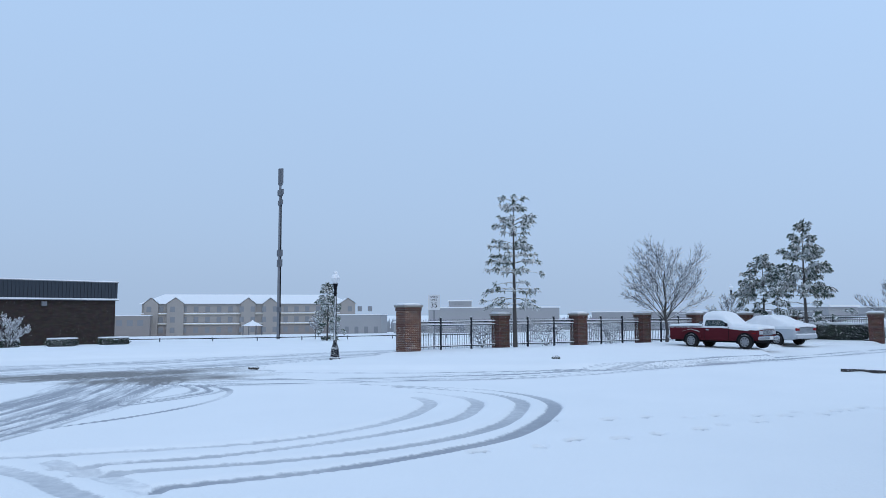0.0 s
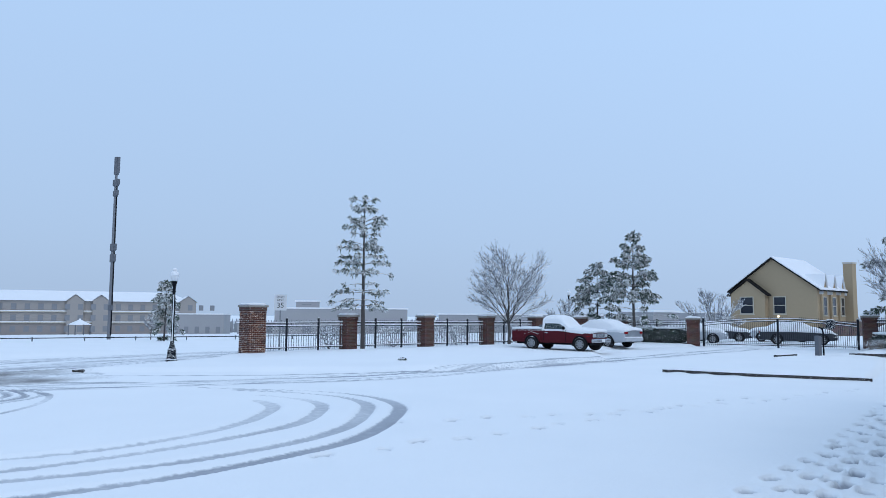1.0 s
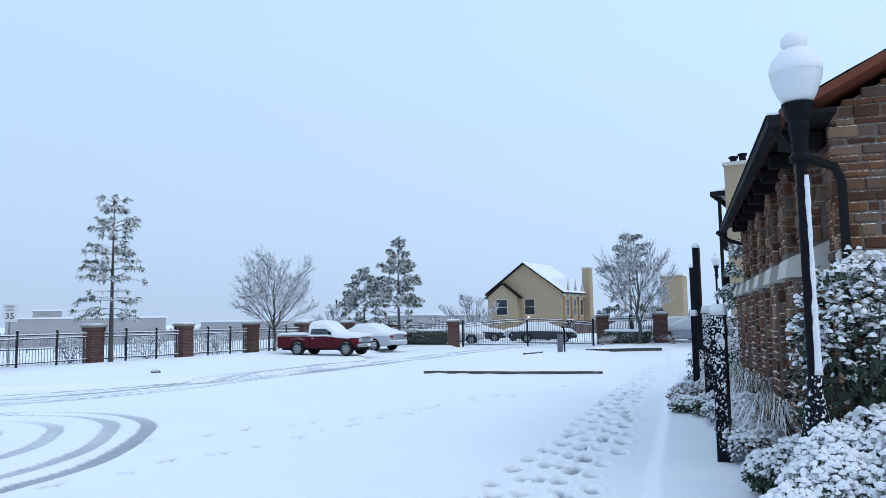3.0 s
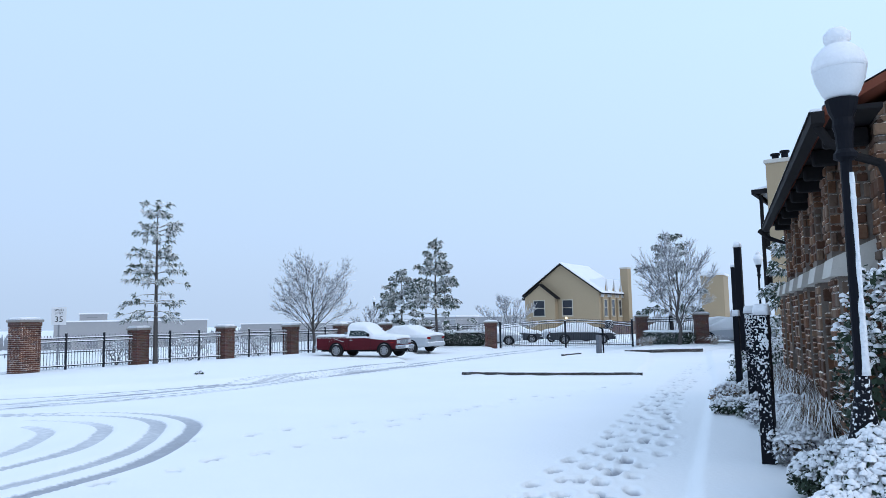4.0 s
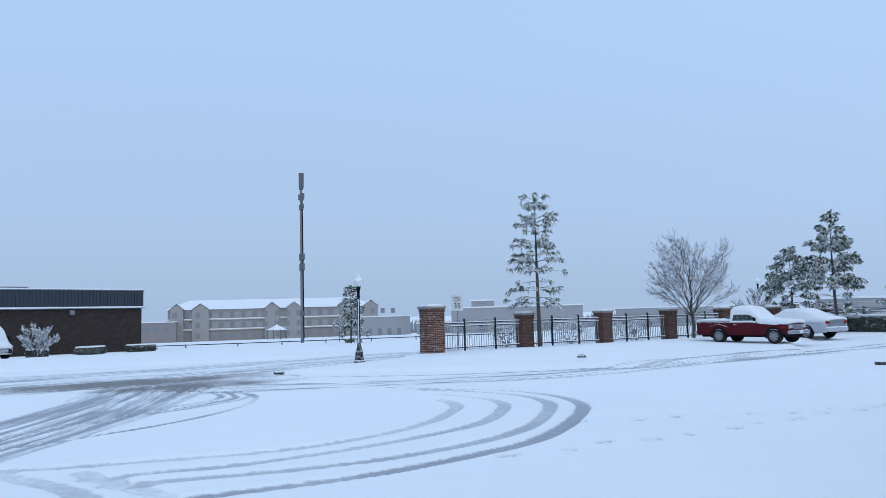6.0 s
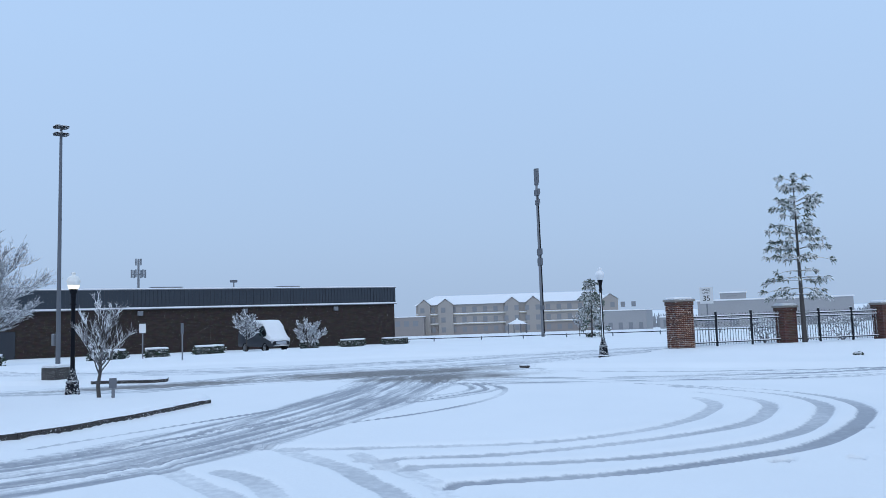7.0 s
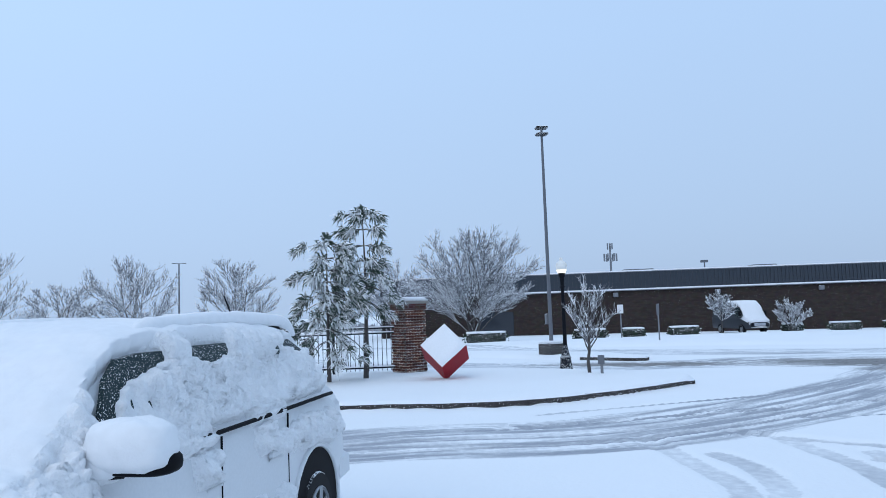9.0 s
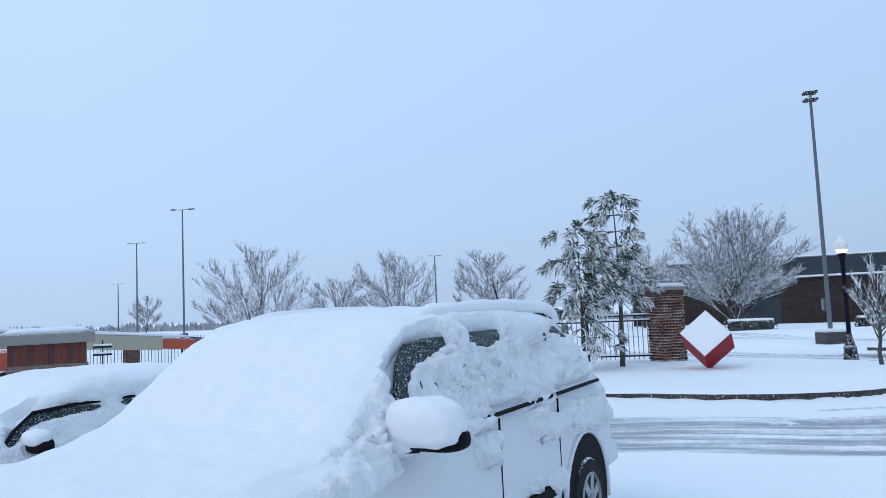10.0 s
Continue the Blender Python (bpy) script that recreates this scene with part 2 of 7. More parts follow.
# ---- mesh building ----
class Shape:
    """Vertices and faces gathered for one mesh."""
    def __init__(self):
        self.v, self.f = [], []

    def add(self, verts, faces):
        k = len(self.v)
        self.v += [tuple(p) for p in verts]
        self.f += [tuple(i + k for i in f) for f in faces]
        return self

    def box(self, x0, y0, z0, x1, y1, z1, m=None):
        p = [(x, y, z) for z in (z0, z1) for x, y in ((x0, y0), (x1, y0), (x1, y1), (x0, y1))]
        if m is not None:
            p = [m @ Vector(q) for q in p]
        return self.add(p, [(3, 2, 1, 0), (4, 5, 6, 7), (0, 1, 5, 4), (1, 2, 6, 5), (2, 3, 7, 6), (3, 0, 4, 7)])

    def chamfer(self, x0, y0, z0, x1, y1, z1, c, m=None):
        """A box with its upper and lower edges and its corners broken by c."""
        def ring(d, z):
            a, b, e, g = x0 + d, y0 + d, x1 - d, y1 - d
            return [(a + c, b, z), (e - c, b, z), (e, b + c, z), (e, g - c, z), (e - c, g, z), (a + c, g, z), (a, g - c, z), (a, b + c, z)]
        rows = [ring(c, z0), ring(0, z0 + c), ring(0, z1 - c), ring(c, z1)]
        p = [q for r in rows for q in r]
        if m is not None:
            p = [m @ Vector(q) for q in p]
        f = [(k * 8 + i, k * 8 + (i + 1) % 8, k * 8 + 8 + (i + 1) % 8, k * 8 + 8 + i) for k in range(3) for i in range(8)]
        return self.add(p, f + [tuple(range(7, -1, -1)), tuple(range(24, 32))])

    def tube(self, pts, radii, n=6, cap=True):
        pts = [Vector(p) for p in pts]
        rows = []
        for i, p in enumerate(pts):
            d = (pts[min(i + 1, len(pts) - 1)] - pts[max(i - 1, 0)])
            d = d.normalized() if d.length > 1e-9 else Vector((0, 0, 1))
            a = d.cross(Vector((0.31, 0.95, 0.07))).normalized()
            b = d.cross(a)
            r = radii[i] if isinstance(radii, (list, tuple)) else radii
            rows.append([p + (a * math.cos(t) + b * math.sin(t)) * r for t in (math.tau * k / n for k in range(n))])
        f = [(i * n + k, i * n + (k + 1) % n, i * n + n + (k + 1) % n, i * n + n + k) for i in range(len(pts) - 1) for k in range(n)]
        if cap:
            f += [tuple(range(n - 1, -1, -1)), tuple((len(pts) - 1) * n + k for k in range(n))]
        return self.add([q for r in rows for q in r], f)

    def lathe(self, prof, n=20, at=(0, 0, 0)):
        p = [(at[0] + r * math.cos(math.tau * k / n), at[1] + r * math.sin(math.tau * k / n), at[2] + z) for r, z in prof for k in range(n)]
        f = [(i * n + k, i * n + (k + 1) % n, i * n + n + (k + 1) % n, i * n + n + k) for i in range(len(prof) - 1) for k in range(n)]
        return self.add(p, f + [tuple(range(n - 1, -1, -1)), tuple((len(prof) - 1) * n + k for k in range(n))])

    def prism(self, poly, z0, z1):
        n = len(poly)
        p = [(x, y, z0) for x, y in poly] + [(x, y, z1) for x, y in poly]
        return self.add(p, [(i, (i + 1) % n, n + (i + 1) % n, n + i) for i in range(n)] + [tuple(range(n - 1, -1, -1)), tuple(range(n, 2 * n))])

    def mound(self, x0, y0, x1, y1, z, h, m=None, n=8, rag=0.15, drop=0.0):
        """A rounded heap of snow on a rectangle."""
        nx, ny = n, n
        p = []
        for j in range(ny + 1):
            for i in range(nx + 1):
                u, v = i / nx, j / ny
                e = max(0.0, (1 - abs(2 * u - 1) ** 6) * (1 - abs(2 * v - 1) ** 6)) ** 0.4
                x, y = x0 + (x1 - x0) * u, y0 + (y1 - y0) * v
                q = Vector((x, y, z - drop * (1 - e) + h * e * (1 + rag * noise.noise(Vector((x * 4, y * 4, z * 3))))))
                p.append(m @ q if m is not None else q)
        f = [(j * (nx + 1) + i, j * (nx + 1) + i + 1, (j + 1) * (nx + 1) + i + 1, (j + 1) * (nx + 1) + i) for j in range(ny) for i in range(nx)]
        rim = [i for i in range(nx + 1)] + [j * (nx + 1) + nx for j in range(1, ny + 1)] + [ny * (nx + 1) + i for i in range(nx - 1, -1, -1)] + [j * (nx + 1) for j in range(ny - 1, 0, -1)]
        return self.add(p, f + [tuple(reversed(rim))])

    def mesh(self, name, material, smooth=False):
        me = bpy.data.meshes.new(name)
        me.from_pydata(self.v, [], self.f)
        me.materials.append(material)
        if smooth:
            me.polygons.foreach_set("use_smooth", [True] * len(me.polygons))
        me.update()
        return me


def part(name, shape, material, parent, label="", smooth=False, m=None):
    """One mesh object under a thing or a part."""
    ob = new(name, shape.mesh(name, material, smooth))
    ob.parent = parent
    if m is not None:
        ob.matrix_basis = m
    return tagged(ob, label)


def thing(name, label, category, m, group="", kind=""):
    """An Empty at the thing's base, which carries its parts."""
    ob = new(name)
    ob.empty_display_size = 0.2
    ob.matrix_basis = m
    return tagged(ob, label, category, group, kind)


def solid(name, shape, material, label, category="", kind="", smooth=False, m=None, group=""):
    ob = new(name, shape.mesh(name, material, smooth))
    if m is not None:
        ob.matrix_basis = m
    return tagged(ob, label, category, group, kind)


def smoothstep(a, b, x):
    t = np.clip((x - a) / (b - a), 0, 1)
    return t * t * (3 - 2 * t)


# ---- the ground: lot, road, banks and fields in one sheet ----
SLOPE = np.array((-0.55, 0.835))
ISLAND_W = [(-12.9, 12.1), (-12.45, 10.4), (-12.25, 9.1), (-12.2, 7.8), (-12.7, 6.4), (-13.4, 5.3), (-14.6, 3.2), (-17, 0), (-20.5, -3.0), (-24, 2.5), (-22, 8.5), (-19.2, 10.8), (-17.4, 12.0), (-15.2, 12.9), (-13.7, 12.9)]
NOSE_W = [(-19.6, 16.3), (-20.2, 17.0), (-22.3, 17.4), (-25.6, 16.6), (-36, 12), (-37, 9.5), (-25, 14.1), (-21.5, 15.4)]
BANK_E = [(-10.0, 23.0), (-9.2, 24.6), (-7.6, 29), (-7.9, 34), (-3, 39), (4, 45.5), (12, 52), (17, 48.5), (17.1, 44), (13.5, 43), (9.5, 38.5), (8.1, 30.6), (5.2, 27.4), (3.0, 25.6), (-0.3, 24.0), (-6.5, 23.3)]
ISLAND_E = [(8.3, 24.0), (10.8, 22.2), (13.1, 20.9), (14.2, 22.4), (17.5, 27.0), (20.2, 31.2), (19.9, 33.3), (18.5, 33.2), (15.3, 30.8), (11.5, 27.3)]
WALK_E = [(13.1, 17.2), (8.0, 10.75), (5.0, 6.9), (2.9, 4.0), (1.2, 1.5), (6.5, -3), (30, 18), (30, 33.5), (24.2, 32.4), (20.2, 27.0)]
BANK_GATE = [(20.6, 34.2), (24.2, 33.0), (27.5, 32.8), (33, 38), (30, 45), (26, 42.5), (24.6, 39)]
FAR_W = [(-24.8, 24.4), (-17, 30.5), (-12.8, 35), (-14, 40), (-37, 48), (-39, 40), (-36, 14), (-29, 19.5)]

U_TURNS = [[(-4.1, 7.3), (-2.2, 8.9), (-0.7, 11.1), (-0.1, 14.4), (-0.5, 16.2), (-1.5, 17.4), (-2.8, 18.0), (-5, 18.6)],
           [(-5.3, 7.8), (-2.6, 9.5), (-1.1, 11.7), (-0.72, 14.7), (-1.2, 16.3), (-2.3, 17.3), (-4, 18)],
           [(-5.8, 8.1), (-4.0, 9.4), (-2.0, 12.0), (-1.6, 14.6), (-2.1, 16.0), (-3.3, 17.0)],
           [(-8.0, 8.3), (-6.4, 8.8), (-4.0, 10.3), (-2.8, 12.3), (-2.55, 14.7), (-3.1, 16.0)]]
BANDS = [[(-11.5, 0.5), (-10.8, 4.4), (-10.1, 6.5), (-9.9, 8.5), (-10.1, 11.6), (-11.2, 15.4), (-12.7, 19.3)],
         [(-10.4, 0.2), (-9.6, 4.0), (-8.6, 6), (-8.4, 7.8), (-8.7, 10.9), (-9.4, 14.6), (-10.8, 18.8)],
         [(-8.6, 9.8), (-7.6, 11.8), (-7.2, 14.3), (-7.6, 16.4), (-8.5, 17.5), (-10.8, 18.4)],
         [(-11.0, 0.3), (-10.2, 4.2), (-9.3, 6.2), (-9.1, 8.2), (-9.5, 11.4), (-10.4, 14.9), (-12.2, 19.4)],
         [(-10.3, 6.0), (-9.6, 9.5), (-9.2, 12.5), (-8.3, 15.2), (-8.2, 16.6), (-9.3, 18.0)],
         [(-11.2, 7.0), (-10.9, 9.8), (-10.8, 12.6), (-12, 16.5), (-14, 20)]]
CROSS = [[(-7.3, 8.3), (-5.9, 7.7), (-5.0, 7.1), (-4.3, 6.6), (-3.4, 5.4), (-3, 4.2)], [(-6.1, 8.4), (-4.4, 7.4), (-3.8, 6.8), (-2.9, 5.6)],
         [(-8.6, 7.0), (-7.8, 6.7), (-6.6, 6.2), (-5.7, 5.8), (-4.6, 4.8)], [(-7.1, 6.9), (-6.4, 6.7), (-5.6, 6.2), (-5.0, 5.6), (-4.2, 4.6)]]
ROAD = [[(-38, 4.5), (-27, 7.9), (-22.4, 10.9), (-19, 13.5), (-17.4, 17), (-16.5, 20.2), (-13.0, 24.2), (-7.9, 33.0), (-2, 43), (10, 62)],
        [(-38, 6), (-27, 9.5), (-22, 12.2), (-17.5, 15.2), (-14.1, 18.9), (-12.1, 22.4), (-10.6, 26.8), (-6, 35)],
        [(-40, 12.6), (-28, 17.8), (-21, 20.5), (-17.3, 24.2), (-13.7, 29.5), (-9, 37), (2, 54)],
        [(-40, 14), (-28, 19), (-21.5, 22.2), (-17.3, 26), (-14, 31), (-10, 38.5)],
        [(-22, 12.9), (-15.5, 18.2), (-12.5, 20.3), (-9.5, 22.3)]]
DRIVE = [[(-11, 17.4), (-9.4, 17.8), (-5.3, 19.4), (-0.4, 21.6), (5.8, 27.6), (14.7, 36.6), (20.2, 42.2)],
         [(-11, 18.2), (-9.8, 18.6), (-5.7, 20.6), (-0.4, 23.1), (6.3, 29.4), (13.4, 36.6), (19, 42.6)],
         [(-10.5, 21.6), (-8, 22.1), (-3.8, 22.5), (1.5, 24.6), (6.5, 28)],
         [(-9, 19.6), (-4, 21.0), (2.2, 24.6), (8, 30.2), (13, 35)]]
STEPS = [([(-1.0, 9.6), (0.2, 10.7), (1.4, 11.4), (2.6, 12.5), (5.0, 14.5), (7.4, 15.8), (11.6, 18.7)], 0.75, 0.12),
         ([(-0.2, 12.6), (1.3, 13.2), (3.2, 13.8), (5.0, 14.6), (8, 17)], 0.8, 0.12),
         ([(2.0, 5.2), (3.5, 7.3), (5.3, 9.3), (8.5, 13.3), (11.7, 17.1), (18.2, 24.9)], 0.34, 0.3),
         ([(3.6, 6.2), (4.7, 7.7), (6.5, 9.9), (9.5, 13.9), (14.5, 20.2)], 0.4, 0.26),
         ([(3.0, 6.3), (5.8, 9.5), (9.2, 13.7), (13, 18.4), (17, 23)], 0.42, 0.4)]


def curve_points(pts, step=0.12):
    """Catmull-Rom points along a line."""
    p = [np.array(q, float) for q in pts]
    p = [2 * p[0] - p[1], *p, 2 * p[-1] - p[-2]]
    out = []
    for i in range(1, len(p) - 2):
        a, b, c, d = p[i - 1:i + 3]
        k = max(2, int(np.linalg.norm(c - b) / step))
        for t in np.arange(k) / k:
            out.append(0.5 * ((2 * b) + (c - a) * t + (2 * a - 5 * b + 4 * c - d) * t ** 2 + (3 * b - a - 3 * c + d) * t ** 3))
    return np.array(out + [p[-2]])


def line_distance(x, y, pts):
    """Distance of every place to a line of points, the way along it, and the side."""
    out, along, side, run = np.full(x.shape, 99.0), np.zeros(x.shape), np.ones(x.shape), 0.0
    for a, b in zip(pts[:-1], pts[1:]):
        run += float(np.hypot(*(b - a)))
        near = np.flatnonzero((x > min(a[0], b[0]) - 1.7) & (x < max(a[0], b[0]) + 1.7) & (y > min(a[1], b[1]) - 1.7) & (y < max(a[1], b[1]) + 1.7))
        if len(near) == 0:
            continue
        d = b - a
        t = np.clip(((x[near] - a[0]) * d[0] + (y[near] - a[1]) * d[1]) / (d @ d), 0, 1)
        q = np.hypot(x[near] - a[0] - t * d[0], y[near] - a[1] - t * d[1])
        near, t, q = near[q < out[near]], t[q < out[near]], q[q < out[near]]
        out[near], along[near] = q, run - (1 - t) * float(np.hypot(*d))
        side[near] = np.where(d[0] * (y[near] - a[1]) - d[1] * (x[near] - a[0]) > 0, 1.0, -1.0)
    return out, along, side


def inside_depth(x, y, poly):
    """Signed distance to a polygon's edge, positive inside."""
    p = np.array(poly, float)
    d, hit = np.full(x.shape, 1e9), np.zeros(x.shape, bool)
    for a, b in zip(p, np.roll(p, -1, 0)):
        e = b - a
        t = np.clip(((x - a[0]) * e[0] + (y - a[1]) * e[1]) / (e @ e), 0, 1)
        d = np.minimum(d, np.hypot(x - a[0] - t * e[0], y - a[1] - t * e[1]))
        hit ^= ((a[1] > y) != (b[1] > y)) & (x < (b[0] - a[0]) * (y - a[1]) / (b[1] - a[1] + 1e-12) + a[0])
    return np.where(hit, d, -d)


def waves(x, y, f, seed):
    r = np.random.RandomState(seed)
    out = 0
    for k in range(6):
        a, ph, g = r.uniform(0, 6.28), r.uniform(0, 6.28), f * r.uniform(0.6, 1.9)
        out = out + np.sin(g * (x * np.cos(a) + y * np.sin(a)) + ph)
    return out / 6


def height(x, y, detail=False):
    """Height of the snow, without tracks."""
    x, y = np.atleast_1d(np.asarray(x, float)), np.atleast_1d(np.asarray(y, float))
    s = x * SLOPE[0] + y * SLOPE[1] - 30
    z = -0.022 * np.where(s > 6, s - 1.5, np.where(s > 0, s * s / 8, 0) * (s > 0))
    z = np.maximum(z, -8.0)
    for poly, top, soft in ((ISLAND_W, 0.15, 0.14), (NOSE_W, 0.13, 0.14), (ISLAND_E, 0.15, 0.12), (WALK_E, 0.12, 0.14), (BANK_GATE, 0.2, 0.3)):
        d = inside_depth(x, y, poly)
        z = z + top * smoothstep(-soft / 2, soft, d) + 0.06 * smoothstep(0.2, 2.5, d)
    d = inside_depth(x, y, BANK_E)
    z = z + 0.14 * smoothstep(-0.1, 0.3, d) + 0.2 * smoothstep(1, 8, d)
    d = inside_depth(x, y, FAR_W)
    z = z + 0.16 * smoothstep(-0.2, 0.6, d) + 0.12 * smoothstep(0.3, 4, d)
    return z + 0.012 * waves(x, y, 1.1, 3) + 0.02 * waves(x, y, 0.3, 4)


def gz(x, y):
    return float(height(x, y)[0])


def build_ground():
    az = np.radians(np.concatenate([np.arange(-130, 62, 0.2), np.arange(62, 230, 4.0)]))
    rad = np.concatenate([[0.004, 0.3, 0.8], 1.4 * 1.0085 ** np.arange(0, 455), 66 * 1.09 ** np.arange(1, 49)])
    A, R = np.meshgrid(az, rad)
    x, y = (R * np.sin(A)).ravel(), (R * np.cos(A)).ravel()
    z = height(x, y)
    slush_and_shade, dirt = np.zeros(x.shape), np.zeros(x.shape)
    near = R.ravel() < 75
    wob = 0.02 * waves(x, y, 5, 9)
    rut, tread = np.full(x.shape, 4.0), np.zeros(x.shape)
    for lines, half, deep, amount in ((U_TURNS, 0.155, 0.045, 0.9), (BANDS, 0.09, 0.03, 0.92), (CROSS, 0.17, 0.027, 0.56), (DRIVE, 0.16, 0.03, 0.92)):
        for k, line in enumerate(lines):
            d = line_distance(x, y, curve_points(line, 0.25 if half < 0.4 else 0.6))[0] + wob
            far = np.clip(0.8 + 0.5 * waves(x, y, 0.9, 20 + k), 0.3, 1.0)
            if lines is U_TURNS:
                far = 0.85 + 0.2 * waves(x, y, 1.5, k) - 0.25 * smoothstep(14.3, 17, y)
                far = far * (1.0, 0.9, 0.75, 0.68)[k]
            press = 1 - smoothstep(half * 0.6, half * 1.5, d)
            rel = d / half
            closer = rel < rut
            rut, tread = np.where(closer, rel, rut), np.where(closer, amount * far, tread)
            z = z - deep * press * near + 0.012 * np.exp(-((d - half * 1.4) / 0.07) ** 2) * (0.8 + 0.5 * waves(x, y, 4, 31 + k)) * near * (lines is U_TURNS)
    # the churned, dirty junction
    for cx, cy, rx, ry, ang in ((-13.8, 20.5, 5.5, 1.9, 0.75), (-11.0, 19.5, 3.0, 1.4, 0.6), (-18.5, 15.6, 4.0, 1.0, 0.8)):
        u = (x - cx) * math.cos(ang) + (y - cy) * math.sin(ang)
        v = -(x - cx) * math.sin(ang) + (y - cy) * math.cos(ang)
        e = np.exp(-(u / rx) ** 2 - (v / ry) ** 2)
        dirt = np.maximum(dirt, e * (1.1 + 0.4 * waves(x, y, 2.2, 50)))
        z = z + 0.02 * e * waves(x, y, 7, 51)
    rnd = random.Random(5)
    # broad, half-melted lanes streaked by many wheels
    worn, across, way = np.zeros(x.shape), np.zeros(x.shape), np.zeros(x.shape)
    for line, wide, amount, gap in ((ROAD[0], 1.7, 0.75, 0.62), (ROAD[1], 0.9, 0.6, 0.5), (ROAD[2], 1.6, 0.7, 0.6), (ROAD[3], 0.7, 0.55, 0.5), (ROAD[4], 0.8, 0.6, 0.5), (BANDS[3], 1.6, 0.88, 0.36), (BANDS[1], 0.9, 0.75, 0.3), (BANDS[4], 0.5, 0.6, 0.3), (DRIVE[0], 0.8, 0.5, 0.4), (DRIVE[1], 0.5, 0.45, 0.4)):
        d, along, side = line_distance(x, y, curve_points(line, 0.5))
        lane = 1 - smoothstep(wide * 0.7, wide, d + 0.12 * waves(x, y, 1.2, 63))
        streak = 0.5 + 0.5 * np.cos(d * math.tau / gap + 0.3 * waves(x, y, 0.7, 62))
        slush_and_shade = np.maximum(slush_and_shade, amount * lane * (0.5 + 0.35 * streak) * (0.95 + 0.3 * waves(x, y, 1.3, 61)))
        z = z - 0.02 * lane * streak * near
        best = (lane > worn) & (lane > 0.02)
        worn, across, way = np.where(best, lane, worn), np.where(best, d * side, across), np.where(best, along, way)
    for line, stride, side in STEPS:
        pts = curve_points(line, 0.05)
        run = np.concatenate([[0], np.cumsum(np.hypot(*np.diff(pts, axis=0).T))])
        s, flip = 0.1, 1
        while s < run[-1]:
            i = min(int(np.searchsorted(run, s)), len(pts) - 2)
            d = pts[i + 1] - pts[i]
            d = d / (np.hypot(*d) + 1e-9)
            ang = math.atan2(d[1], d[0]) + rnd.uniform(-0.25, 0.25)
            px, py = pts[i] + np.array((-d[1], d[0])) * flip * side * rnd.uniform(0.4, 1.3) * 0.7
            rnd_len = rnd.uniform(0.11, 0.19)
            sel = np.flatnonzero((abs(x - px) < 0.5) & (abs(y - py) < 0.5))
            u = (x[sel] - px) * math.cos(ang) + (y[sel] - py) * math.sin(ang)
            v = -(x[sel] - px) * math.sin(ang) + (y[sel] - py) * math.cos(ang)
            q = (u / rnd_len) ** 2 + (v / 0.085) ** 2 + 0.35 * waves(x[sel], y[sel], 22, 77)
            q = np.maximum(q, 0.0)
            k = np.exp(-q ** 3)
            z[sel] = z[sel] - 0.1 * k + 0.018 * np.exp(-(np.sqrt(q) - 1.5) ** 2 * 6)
            # Print hollows are tinted slush grey too, to stand in for their shade.
            slush_and_shade[sel] = np.maximum(slush_and_shade[sel], 1.2 * k)
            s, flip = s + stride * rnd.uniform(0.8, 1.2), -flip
    na, nr = len(az), len(rad)
    me = bpy.data.meshes.new("ground")
    i = np.arange(nr - 1)[:, None] * na + np.arange(na)[None]
    j = np.arange(nr - 1)[:, None] * na + (np.arange(na)[None] + 1) % na
    quads = np.stack([i, i + na, j + na, j], -1).reshape(-1, 4)[:, ::-1]
    me.vertices.add(na * nr)
    me.vertices.foreach_set("co", np.stack([x, y, z], -1).ravel())
    me.loops.add(quads.size)
    me.loops.foreach_set("vertex_index", quads.ravel().astype(np.int32))
    me.polygons.add(len(quads))
    me.polygons.foreach_set("loop_start", np.arange(0, quads.size, 4, dtype=np.int32))
    me.polygons.foreach_set("use_smooth", np.ones(len(quads), bool))
    me.update(calc_edges=True)
    for key, data in (("slush_and_shade", slush_and_shade), ("dirt", dirt), ("worn", worn), ("across", across), ("way", way), ("rut", rut), ("tread", tread)):
        me.attributes.new(key, "FLOAT", "POINT").data.foreach_set("value", data.astype(np.float32))
    me.materials.append(SNOW_GROUND)
    return tagged(new("ground", me), "snow-covered parking lot, road and fields with footprints and slushy tyre tracks", "ground", kind="structure")


build_ground()


def kerb(name, poly, closed, lo, hi, label, inset=0.0):
    """A concrete kerb stone line whose dark face shows below the snow; the snow lies on it."""
    pts = curve_points(poly + ([poly[0]] if closed else []), 0.3)
    s = Shape()
    for i, (a, b) in enumerate(zip(pts[:-1], pts[1:])):
        t = (i + 0.5) / (len(pts) - 1)
        grow_up = min(1.0, 5 * min(t, 1 - t) + 0.8) * (1 + 0.1 * noise.noise(Vector((a[0] * 2, a[1] * 2, 0))))
        d = (b - a) / (np.hypot(*(b - a)) + 1e-9)
        n = np.array((-d[1], d[0]))
        g = min(gz(*(a + n * 0.3)), gz(*(a - n * 0.3)))
        q = [a - n * 0.07, b - n * 0.07, b + n * 0.07, a + n * 0.07]
        s.prism([tuple(p) for p in q], g + lo, g + hi * grow_up)
    return solid(name, s, CONCRETE, label, kind="structure")


